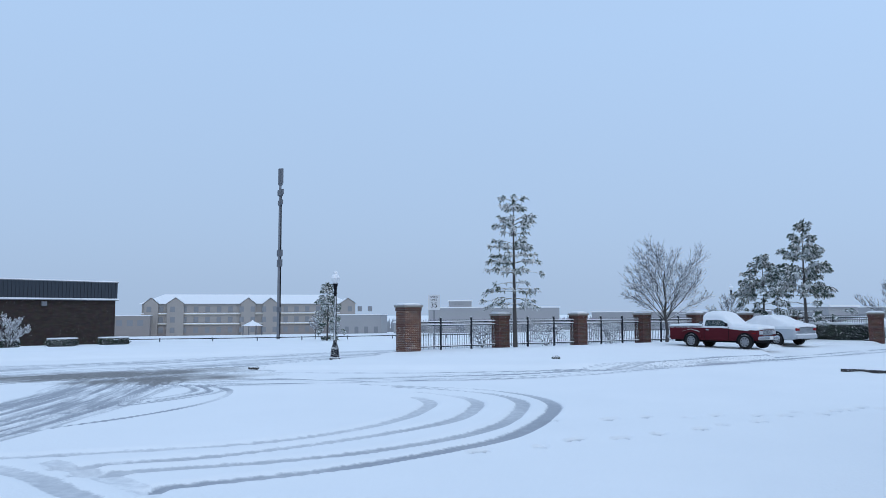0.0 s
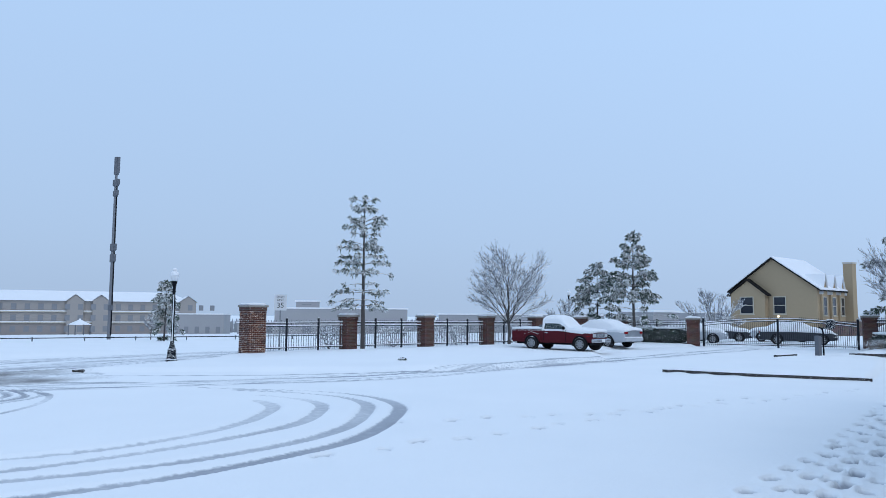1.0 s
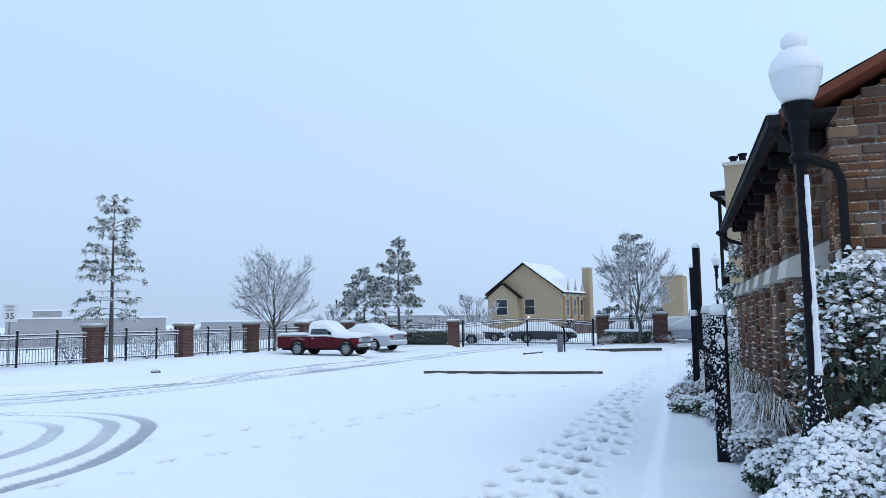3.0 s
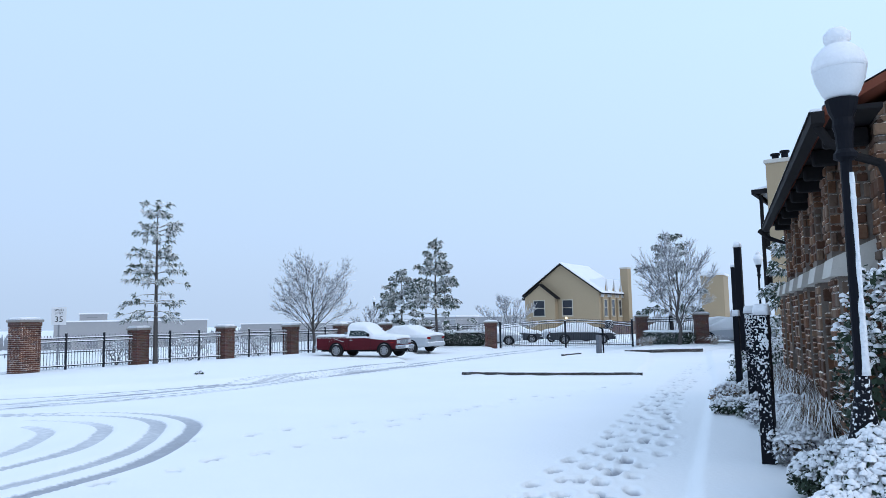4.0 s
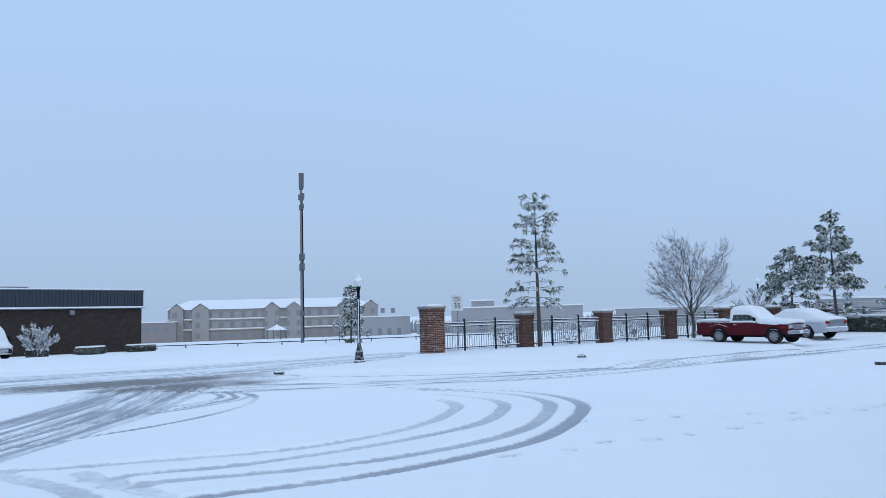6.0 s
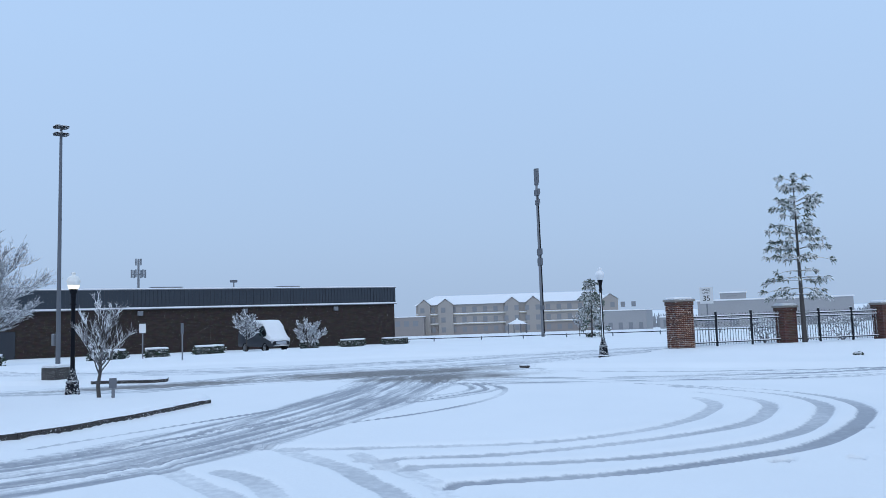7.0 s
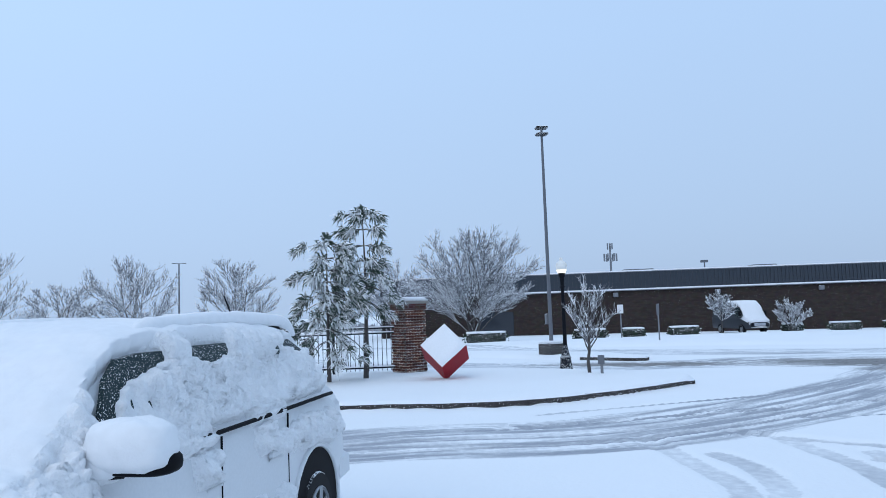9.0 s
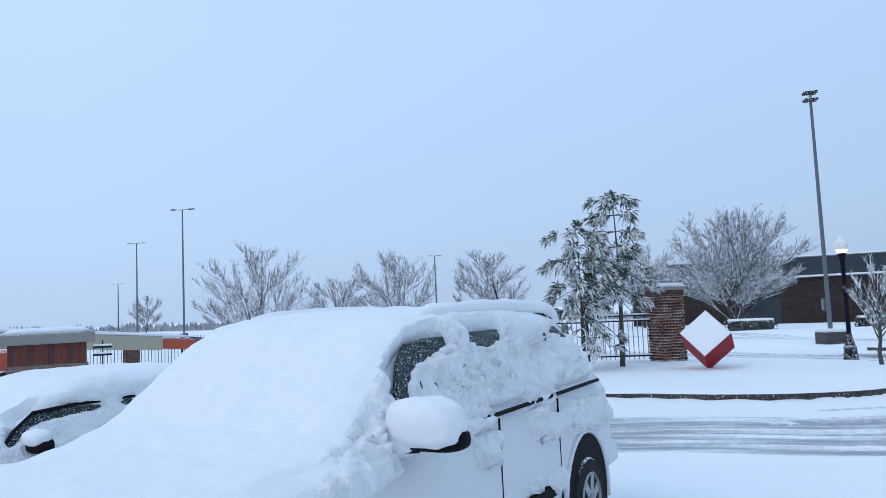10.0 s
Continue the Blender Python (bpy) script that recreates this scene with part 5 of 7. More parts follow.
    part("gable_band", Shape().chamfer(-0.08, 0.02, 2.14, 0.05, GABLE_W, 2.34, 0.015), LIMESTONE, th, "pale limestone band on the gable")
    return th


CLUBHOUSE = clubhouse()


def far_apartments():
    th = thing("apartment_block", "beige three-storey apartment block with timber balconies and a tall chimney", "building", pose(28.0, 31.17, 0.1, 0, 0, -50))
    part("wall", Shape().box(0, 0, -0.3, 14, 12, 8.3), BEIGE, th, "beige lap siding")
    part("base_wall", Shape().box(-0.03, -0.03, -0.3, 14, 12, 2.2), BRICK_PALE, th)
    part("roof", Shape().add([(-1.1, -0.6, 8.2), (14.6, -0.6, 8.2), (14.6, 12.6, 8.2), (-1.1, 12.6, 8.2), (3, 6, 10.2), (11, 6, 10.2)], [(0, 1, 5, 4), (1, 2, 5), (2, 3, 4, 5), (3, 0, 4), (3, 2, 1, 0)]), SNOW, th, "snow-covered hipped roof")
    part("fascia", Shape().box(-1.12, -0.62, 7.95, 14.6, -0.5, 8.2).box(-1.12, -0.5, 7.95, -1.0, 12.6, 8.2), SOFFIT, th)
    ch = part("chimney", Shape().chamfer(-0.3, -1.0, -0.3, 0.95, 0.2, 9.5, 0.03), BEIGE, th, "beige sided chimney with a dark capped flue")
    part("crown", Shape().chamfer(-0.38, -1.08, 9.4, 1.03, 0.28, 9.6, 0.03), LIMESTONE, ch)
    part("flue", Shape().lathe([(0.17, 9.6), (0.17, 9.85), (0.24, 9.87), (0.24, 9.97)], 10, (0.1, -0.4, 0)), BLACK, ch)
    part("flue", Shape().lathe([(0.17, 9.6), (0.17, 9.95), (0.24, 9.97), (0.24, 10.07)], 10, (0.55, -0.4, 0)), BLACK, ch)
    for k, z in enumerate((2.9, 5.6)):
        b = part("balcony", Shape().box(-0.9, 0.3, z - 0.35, 0, 5.5, z), SOFFIT, th, "timber balcony with a slatted railing")
        part("handrail", Shape().box(-0.9, 0.3, z + 0.95, -0.8, 5.5, z + 1.05).box(-0.9, 0.3, z + 0.95, 0, 0.4, z + 1.05), SOFFIT, b)
        for i in range(40):
            part("slat", Shape().box(-0.88, 0.32 + i * 0.13, z, -0.84, 0.36 + i * 0.13, z + 0.95), SOFFIT, b)
        part("window", Shape().chamfer(-0.05, 1.6, z + 0.1, 0.02, 3.8, z + 2.1, 0.01), DARK_GLASS, th, "dark sliding door")
    for y in (0.35, 5.45):
        part("balcony_post", Shape().box(-0.9, y - 0.08, -0.3, -0.74, y + 0.08, 8.0), SOFFIT, th)


BEIGE = mat("beige_lap_siding", (0.39, 0.30, 0.195), 0.8, vary=0.08, scale=3, bump=0.2)
DARK_GLASS = mat("dark_window_glass", (0.03, 0.035, 0.045), 0.08, vary=0.1, spec=0.4)
TRIM = mat("pale_window_trim", (0.5, 0.46, 0.38), 0.7)
far_apartments()


def window(parent, x, z, w, h, y=0.0, axis="x"):
    """A sash window with frame, two panes and sill in a wall whose face is at y."""
    fr = Shape()
    t = 0.1
    for a, b, c, d in ((0, 0, w, t), (0, h - t, w, h), (0, t, t, h - t), (w - t, t, w, h - t), (t, h / 2 - 0.03, w - t, h / 2 + 0.03)):
        fr.box(a, -0.06, b, c, 0.03, d)
    m = pose(x, y, z) if axis == "x" else pose(y, x, z, 0, 0, 90)
    win = part("window", fr, TRIM, parent, "pale-framed sash window", m=m)
    for k in (0, 1):
        part("pane", Shape().box(t, -0.02, t + k * (h / 2 - 0.05), w - t, 0.01, h / 2 - 0.03 + k * (h / 2 - 0.07)), DARK_GLASS, win)
    part("sill", Shape().box(-0.06, -0.12, -0.07, w + 0.06, 0.02, -0.002), TRIM, win)


def far_house():
    f, g = Vector((0.643, -0.766)), Vector((0.766, 0.643))
    base = -0.6
    th = thing("house", "beige two-storey house with a snow-covered gable roof and small dormers", "house", pose(39.5, 90.2, base, 0, 0, math.degrees(math.atan2(f.y, f.x))))
    W, D, E, K = 10.0, 9.0, 5.75, 9.35
    s = Shape().box(0, 0, 0, W, D, E)
    s.add([(0, 0, E), (W, 0, E), (W / 2, 0, K), (0, D, E), (W, D, E), (W / 2, D, K)], [(0, 1, 2), (4, 3, 5)])
    part("wall", s, BEIGE, th, "beige lap siding")
    k = (K - E) / (W / 2)
    for sg in (0, 1):
        x0, x1 = (-0.5, W / 2) if sg == 0 else (W + 0.5, W / 2)
        a = [(x0, y, E - 0.5 * k) for y in (-0.4, D + 0.4)] + [(x1, y, K) for y in (D + 0.4, -0.4)]
        part("roof", Shape().add(a + [(p[0], p[1], p[2] + 0.16) for p in a], [(0, 1, 2, 3), (7, 6, 5, 4), (0, 4, 5, 1), (1, 5, 6, 2), (2, 6, 7, 3), (3, 7, 4, 0)]), SOFFIT, th, "dark roof edge")
        part("roof_snow", Shape().add([(p[0], p[1] + (0.05 if p[1] < 0 else -0.05), p[2] + 0.17) for p in a] + [(p[0], p[1] + (0.05 if p[1] < 0 else -0.05), p[2] + 0.3) for p in a], [(0, 1, 2, 3), (7, 6, 5, 4), (0, 4, 5, 1), (1, 5, 6, 2), (2, 6, 7, 3), (3, 7, 4, 0)]), SNOW, th)
    # projecting lower gable on the front
    s = Shape().box(0.2, -0.9, 0, 4.4, 0.0, 5.2)
    s.add([(0.2, -0.9, 5.2), (4.4, -0.9, 5.2), (2.3, -0.9, 6.75), (0.2, 0, 5.2), (4.4, 0, 5.2), (2.3, 0, 6.75)], [(0, 1, 2)])
    part("front_bay", s, BEIGE, th)
    for sg in (0, 1):
        x0 = -0.2 if sg == 0 else 4.8
        a = [(x0, -1.2, 4.9), (x0, 0.0, 4.9), (2.3, 0.0, 6.85), (2.3, -1.2, 6.85)]
        part("bay_roof", Shape().add(a + [(p[0], p[1], p[2] + 0.16) for p in a], [(0, 1, 2, 3), (7, 6, 5, 4), (0, 4, 5, 1), (1, 5, 6, 2), (2, 6, 7, 3), (3, 7, 4, 0)]), SOFFIT, th)
    window(th, 1.35, 2.75, 1.7, 2.1, -0.9)
    window(th, 5.0, 2.75, 1.5, 2.1, 0.0)
    for y in (0.9, 3.6, 6.2):
        window(th, y + 0.05, 2.6, 1.1, 2.2, W + 0.25, "y")
        g0 = part("dormer", Shape().add([(W + 0.25, y - 0.2, E - 0.5), (W + 0.25, y + 1.4, E - 0.5), (W + 0.25, y + 0.6, E + 1.5)], [(0, 1, 2)]).box(W, y - 0.2, 0.5, W + 0.24, y + 1.4, E - 0.5), BEIGE, th, "narrow steep gable over the window")
        part("dormer_roof", Shape().add([(W + 0.45, y - 0.35, E - 0.7), (W + 0.45, y + 0.6, E + 1.7), (W + 0.45, y + 1.55, E - 0.7), (W - 2.3, y + 0.6, E + 1.7), (W - 0.3, y - 0.35, E - 0.7), (W - 0.3, y + 1.55, E - 0.7)], [(0, 1, 3, 4), (1, 2, 5, 3)]), SNOW, g0)
    ch = part("chimney", Shape().chamfer(W + 0.05, 7.9, 0, W + 1.1, 9.2, 9.0, 0.03), BEIGE, th)
    part("crown", Shape().box(W, 7.8, 8.9, W + 1.15, 9.3, 9.1), LIMESTONE, ch)
    part("porch_light", Shape().lathe([(0.02, 0), (0.14, 0.06), (0.14, 0.22), (0.03, 0.3)], 10, (5.6, -0.15, 2.35)), BULB, th, "lit warm porch light")
    part("garden_wall", Shape().box(W + 0.4, 0.2, 0, W + 12, 0.6, 2.0), BRICK_PALE, th)


far_house()


# ---- dark commercial building across the road ----
def dark_building():
    a, b = Vector((-46.6, 71.2)), Vector((-66.5, 35.4))
    d = (b - a)
    n = d.length + 10
    th = thing("commercial_building", "long dark brick building with a ribbed parapet and snowy ledge", "building", pose(a.x, a.y, -1.6, 0, 0, math.degrees(math.atan2(d.y, d.x))))
    part("wall", Shape().box(0, -25, 0, n, 0, 4.9), BRICK_DARK, th, "dark brown brickwork")
    part("fascia", Shape().box(-0.12, -25, 4.98, n, 0.14, 6.75), FASCIA, th, "dark blue-grey ribbed metal parapet")
    part("ledge", Shape().box(-0.2, -25, 4.9, n, 0.3, 4.975), GALV, th)
    part("ledge_snow", Shape().box(-0.2, -25, 4.98, n, 0.3, 5.12), SNOW, th, "line of snow along the ledge")
    part("coping", Shape().box(-0.2, -25, 6.75, n, 0.22, 6.83), GALV, th)
    part("roof_snow", Shape().box(-0.2, -25, 6.832, n, 0.2, 6.95), SNOW, th)
    rib = Shape().box(-0.05, 0.142, 4.99, 0.05, 0.2, 6.74).mesh("rib", FASCIA)
    for i in range(int(n / 0.36)):
        ob = new("rib", rib)
        ob.parent = th
        ob.location = (0.1 + i * 0.36, 0, 0)
    for x in (7, 17, 27, 38):
        part("wall_light", Shape().chamfer(x, 0, 4.3, x + 0.5, 0.3, 4.75, 0.05), GALV, th)
    for x, w in ((9, 2.5), (22, 3.2), (37, 3.0), (41, 2.2)):
        part("roof_unit", Shape().chamfer(x, -9, 6.9, x + w, -6, 7.35, 0.05), GREY_PAINT, th, "rooftop air unit with snow")
    part("floodlight", Shape().box(18, -1, 6.9, 18.1, -0.9, 7.5).chamfer(17.7, -1.2, 7.5, 18.4, -0.8, 7.75, 0.04), GREY_PAINT, th)
    part("entrance", Shape().chamfer(37.5, -0.2, 0.3, 41.0, 0.06, 3.2, 0.02), DARK_GLASS, th, "dark glazed entrance")


FASCIA = mat("dark_ribbed_metal", (0.055, 0.065, 0.08), 0.5, 0.3, vary=0.15)
dark_building()
for i, (x, y, w) in enumerate(((-39.7, 21.5, 2.7), (-40.4, 29.7, 2.3), (-41.0, 33.8, 1.6), (-41.8, 39.1, 2.3), (-42.9, 51.7, 1.7), (-43.5, 58.9, 2.8), (-42.8, 65.4, 3.2))):
    shrub(x, y, w, 1.1, 0.75, "low clipped hedge with snow on top before the dark building", 60 + i, 500, leaf=0.075, name="hedge", group="hedges before the dark building", turn=60)


# ---- distant buildings ----
def hotel():
    th = thing("hotel", "distant three-storey beige hotel with snowy gabled roofs", "building", pose(-131, 213.5, -4.9, 0, 0, 25))
    L = 66.0
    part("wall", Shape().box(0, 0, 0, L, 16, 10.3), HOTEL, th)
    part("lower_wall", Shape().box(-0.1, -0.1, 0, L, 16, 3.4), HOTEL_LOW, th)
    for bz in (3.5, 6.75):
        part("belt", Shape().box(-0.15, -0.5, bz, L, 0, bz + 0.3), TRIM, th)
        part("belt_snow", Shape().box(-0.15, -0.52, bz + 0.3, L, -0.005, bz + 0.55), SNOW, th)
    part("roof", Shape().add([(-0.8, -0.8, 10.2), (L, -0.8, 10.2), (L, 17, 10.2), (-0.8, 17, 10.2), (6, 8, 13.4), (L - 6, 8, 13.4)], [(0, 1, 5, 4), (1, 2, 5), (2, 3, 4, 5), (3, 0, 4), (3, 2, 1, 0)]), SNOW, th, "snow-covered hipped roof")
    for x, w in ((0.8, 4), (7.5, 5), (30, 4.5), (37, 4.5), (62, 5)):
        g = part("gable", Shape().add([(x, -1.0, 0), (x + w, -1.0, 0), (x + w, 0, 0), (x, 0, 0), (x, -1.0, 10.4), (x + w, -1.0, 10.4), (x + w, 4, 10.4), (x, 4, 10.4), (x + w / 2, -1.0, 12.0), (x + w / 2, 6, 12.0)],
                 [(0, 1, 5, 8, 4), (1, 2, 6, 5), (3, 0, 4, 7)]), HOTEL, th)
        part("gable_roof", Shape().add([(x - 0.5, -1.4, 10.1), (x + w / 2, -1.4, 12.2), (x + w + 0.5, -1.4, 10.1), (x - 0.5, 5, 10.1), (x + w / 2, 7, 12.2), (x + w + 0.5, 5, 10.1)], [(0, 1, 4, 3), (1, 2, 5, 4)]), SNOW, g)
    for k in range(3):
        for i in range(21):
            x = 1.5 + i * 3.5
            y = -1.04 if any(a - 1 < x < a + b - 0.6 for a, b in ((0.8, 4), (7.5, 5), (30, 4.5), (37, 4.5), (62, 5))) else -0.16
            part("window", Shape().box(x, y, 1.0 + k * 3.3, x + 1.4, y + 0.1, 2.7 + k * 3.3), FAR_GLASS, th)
    low = thing("hotel_annex", "low brick building beside the hotel", "building", pose(-141, 209, -4.9, 0, 0, 25))
    part("wall", Shape().box(0, -6, 0, 14, 2, 6.4), HOTEL_LOW, low)
    part("roof_snow", Shape().box(-0.3, -6.3, 6.4, 14.3, 2.3, 6.7), SNOW, low)
    for i in range(4):
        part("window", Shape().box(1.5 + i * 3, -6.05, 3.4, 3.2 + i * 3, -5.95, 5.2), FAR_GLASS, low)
    kiosk = thing("canopy", "small snow-topped canopy before the hotel", "canopy", pose(-86, 195, gz(-86, 195)))
    part("roof", Shape().lathe([(3.2, 2.6), (0.3, 3.9), (0.2, 4.2)], 4), SNOW, kiosk)
    for a, b in ((-1.9, -1.9), (1.9, -1.9), (-1.9, 1.9), (1.9, 1.9)):
        part("post", Shape().box(a - 0.1, b - 0.1, -0.5, a + 0.1, b + 0.1, 2.7), GREY_PAINT, kiosk)


# Distance haze is put into these base colours: far walls and windows are paled.
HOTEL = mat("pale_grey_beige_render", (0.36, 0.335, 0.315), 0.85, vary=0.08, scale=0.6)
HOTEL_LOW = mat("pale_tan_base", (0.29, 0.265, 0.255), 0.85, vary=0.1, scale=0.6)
FAR_GLASS = mat("haze_paled_far_windows", (0.25, 0.26, 0.28), 0.15, vary=0.15)
FAR_WALL = mat("haze_paled_grey_wall", (0.36, 0.36, 0.37), 0.85, vary=0.12, scale=0.2)
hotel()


def far_block(x0, y0, x1, y1, z0, z1, depth, label, material=None, bays=6):
    d = Vector((x1 - x0, y1 - y0))
    th = thing("distant_building", label, "building", pose(x0, y0, z0, 0, 0, math.degrees(math.atan2(d.y, d.x))), "distant low buildings")
    n = d.length
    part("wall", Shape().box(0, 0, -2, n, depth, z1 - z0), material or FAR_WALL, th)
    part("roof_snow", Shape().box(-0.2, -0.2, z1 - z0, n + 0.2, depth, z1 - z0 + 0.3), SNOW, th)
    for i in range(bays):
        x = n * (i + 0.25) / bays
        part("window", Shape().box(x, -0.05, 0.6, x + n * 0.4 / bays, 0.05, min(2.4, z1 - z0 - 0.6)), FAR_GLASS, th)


far_block(-31, 167, -1.4, 170, -3.0, 3.0, 20, "distant long grey store with snow on its roof")
far_block(-26.6, 169, -21.4, 169.7, 3.3, 4.6, 8, "distant raised roof block", bays=1)
far_block(6, 178, 44, 170, -3.2, 1.9, 20, "distant low store with snow on its roof", bays=8)
far_block(50, 172, 66, 160, -1.2, 2.6, 12, "distant house with snow on its roof", bays=4)
far_block(-66, 205, -52, 206, -4.2, 1.5, 10, "distant low store beside the hotel", bays=5)
far_block(-46, 196, -36, 197, -3.6, -0.6, 8, "distant shed with snow on its roof", bays=3)
far_block(30, 108, 34, 104, -1.0, 2.4, 8, "distant house behind bare trees", bays=2)
far_block(62.3, 84.5, 64.4, 82.5, -1.2, 7.2, 6, "distant beige building with a tall narrow end", BEIGE, 1)


# ---- far woods on the horizon ----
def far_woods():
    rnd = random.Random(91)
    s = Shape()
    for lo, hi, n in ((-126, -64, 620), (-34, -6, 160), (-6, 40, 620)):
        for i in range(n):
            a, r = radians(rnd.uniform(lo, hi)), rnd.uniform(270, 420)
            x, y = r * math.sin(a), r * math.cos(a)
            b, h, w = gz(x, y), (rnd.uniform(2.2, 5.2) if hi == -64 else rnd.uniform(3.2, 8.0)), rnd.uniform(2, 5)
            for k in range(9):
                t = rnd.uniform(0, math.tau)
                c, d = Vector((x + math.cos(t) * w * rnd.random(), y + math.sin(t) * w * rnd.random(), b - 1)), Vector((math.cos(t + 1.5), math.sin(t + 1.5), 0)) * rnd.uniform(0.4, 1.3)
                top = h * rnd.uniform(0.5, 1.0)
                s.add([c - d * 0.5, c + d * 0.5, c + d + Vector((0, 0, top * 0.6)), c + Vector((rnd.uniform(-1, 1), 0, top)), c - d + Vector((0, 0, top * 0.6))], [(0, 1, 2, 3, 4)])
    solid("far_woods", s, FAR_TREES, "distant frosted leafless woods along the horizon", "woods", "stuff")


FAR_TREES = mat("frosted_far_trees", (0.38, 0.39, 0.41), 0.95, vary=0.3, scale=0.3, snow=0.35)
far_woods()


# ---- field fence across the road ----
def field_rail():
    th = thing("field_rail", "low dark rail along the snowy field", "fence", pose(0, 0, 0))
    pts = [Vector((x, y, gz(x, y) + 0.35)) for x, y in ((-52, 78), (-40, 80), (-30, 82), (-20, 85), (-8, 90))]
    part("rail", Shape().tube(pts, 0.05, 5), BLACK, th)
    for a, b in zip(pts[:-1], pts[1:]):
        for k in (0.0, 0.5):
            p = a.lerp(b, k)
            part("post", Shape().box(p.x - 0.05, p.y - 0.05, p.z - 0.8, p.x + 0.05, p.y + 0.05, p.z + 0.1), GREY_PAINT, th)


field_rail()


# ---- sign wall and boom beyond the parked cars ----
def sign_wall():
    a, b = Vector((-14.14, -6.4)), Vector((-14.65, -5.13))
    d = b - a
    th = thing("brick_sign_wall", "low brick wall with soldier course and heavy stone cap", "wall", pose(a.x, a.y, 0, 0, 0, math.degrees(math.atan2(d.y, d.x))))
    n = d.length + 0.05
    part("wall", Shape().chamfer(0.05, 0, -0.1, n - 0.05, 0.6, 1.15, 0.01), BRICK_PALE, th)
    for i in range(12):
        s = 0.07 + i * (n - 0.14) / 12
        part("brick", Shape().chamfer(s, -0.02, 1.15, s + (n - 0.14) / 12 - 0.02, 0.58, 1.52, 0.008), BRICK_RED if i % 3 else BRICK_DARK_RED, th)
    part("backing", Shape().box(0.08, 0.005, 1.15, n - 0.08, 0.55, 1.519), MORTAR, th)
    part("cap", Shape().chamfer(-0.06, -0.12, 1.52, n + 0.06, 0.72, 1.72, 0.02), CAP, th, "heavy grey stone cap")
    part("snow_cap", Shape().mound(-0.06, -0.12, n + 0.06, 0.72, 1.72, 0.1), SNOW, th, smooth=True)


BRICK_RED = mat("red_brick_face", (0.17, 0.05, 0.035), 0.85, vary=0.3, scale=10, bump=0.4)
BRICK_DARK_RED = mat("dark_red_brick_face", (0.10, 0.045, 0.04), 0.85, vary=0.3, scale=10, bump=0.4)
sign_wall()
fence(-14.68, -5.06, -14.80, -4.76, 1.45, 0, "short piece of black railing beside the sign wall")
fence(-13.6, -7.6, -14.1, -6.55, 1.2, 1, "short piece of black railing beside the sign wall")


def boom_lift():
    a, b = Vector((-19.6, -10.2, 1.66)), Vector((-25.9, -5.7, 1.08))
    d = b - a
    th = thing("boom_lift", "parked boom lift, its pale boom with an orange-red end", "boom lift", Matrix.Translation((a.x, a.y, gz(a.x, a.y))))
    z = gz(a.x, a.y)
    turn = math.degrees(math.atan2(d.y, d.x))
    m = Matrix.Translation((0, 0, a.z - z)) @ pose(0, 0, 0, 0, math.degrees(math.atan2(-d.z, math.hypot(d.x, d.y))), turn)
    n = d.length
    part("boom", Shape().chamfer(0, -0.2, -0.24, n * 0.82, 0.2, 0.2, 0.03, m), BOOM, th, "pale beige steel boom")
    part("boom_head", Shape().chamfer(n * 0.82, -0.17, -0.2, n, 0.17, 0.16, 0.05, m), BOOM_RED, th, "orange-red boom head")
    part("pivot", Shape().lathe([(0.2, -0.2), (0.24, -0.15), (0.24, 0.15), (0.2, 0.2)], 14, (n * 1.01, 0, 0)), GREY_PAINT, th, m=m)
    part("boom_snow", Shape().mound(0, -0.2, n, 0.2, 0.2, 0.1, m, n=10), SNOW, th, smooth=True)
    part("chassis", Shape().chamfer(-1.2, -0.9, 0.35, 1.2, 0.9, 1.3, 0.08), BOOM_RED, th, m=pose(0, 0, 0, 0, 0, turn))
    for sx in (-0.85, 0.85):
        for sy in (-0.85, 0.85):
            part("wheel", Shape().lathe([(0.15, -0.14), (0.38, -0.14), (0.4, -0.1), (0.4, 0.1), (0.38, 0.14), (0.15, 0.14)], 16), TYRE, th, m=pose(0, 0, 0, 0, 0, turn) @ pose(sx, sy, 0.38, 90, 0, 0))


BOOM = mat("pale_beige_paint", (0.42, 0.38, 0.29), 0.6, vary=0.1)
BOOM_RED = mat("orange_red_paint", (0.45, 0.09, 0.05), 0.5, vary=0.15, snow=0.1)
TYRE = mat("black_rubber", (0.02, 0.02, 0.021), 0.85, vary=0.2, snow=0.12)
boom_lift()

# ---- vehicles ----
RIM = mat("alloy_rim", (0.32, 0.33, 0.35), 0.35, 0.8, vary=0.1, snow=0.1)
CAR_WHITE = mat("white_car_paint", (0.70, 0.72, 0.74), 0.35, vary=0.04, spec=0.4)
CAR_SILVER = mat("silver_car_paint", (0.45, 0.48, 0.52), 0.4, vary=0.05, snow=0.25, spec=0.3)
CAR_RED = mat("dark_red_car_paint", (0.085, 0.009, 0.015), 0.45, vary=0.3, scale=2, snow=0.22, spec=0.12)
CAR_DARK = mat("dark_car_paint", (0.05, 0.055, 0.065), 0.4, vary=0.1, snow=0.3, spec=0.15)
CAR_GLASS = mat("car_window_glass", (0.012, 0.02, 0.022), 0.1, vary=0.2, spec=0.15)
FROST_GLASS = mat("snow_speckled_car_glass", (0.022, 0.036, 0.038), 0.2, vary=0.4, scale=14, spec=0.15, fleck=0.2, fscale=130)
PLASTIC = mat("black_trim_plastic", (0.010, 0.010, 0.012), 0.6, vary=0.2, spec=0.06)
CHROME = mat("chrome_trim", (0.45, 0.46, 0.48), 0.25, 0.9, vary=0.05, snow=0.1)
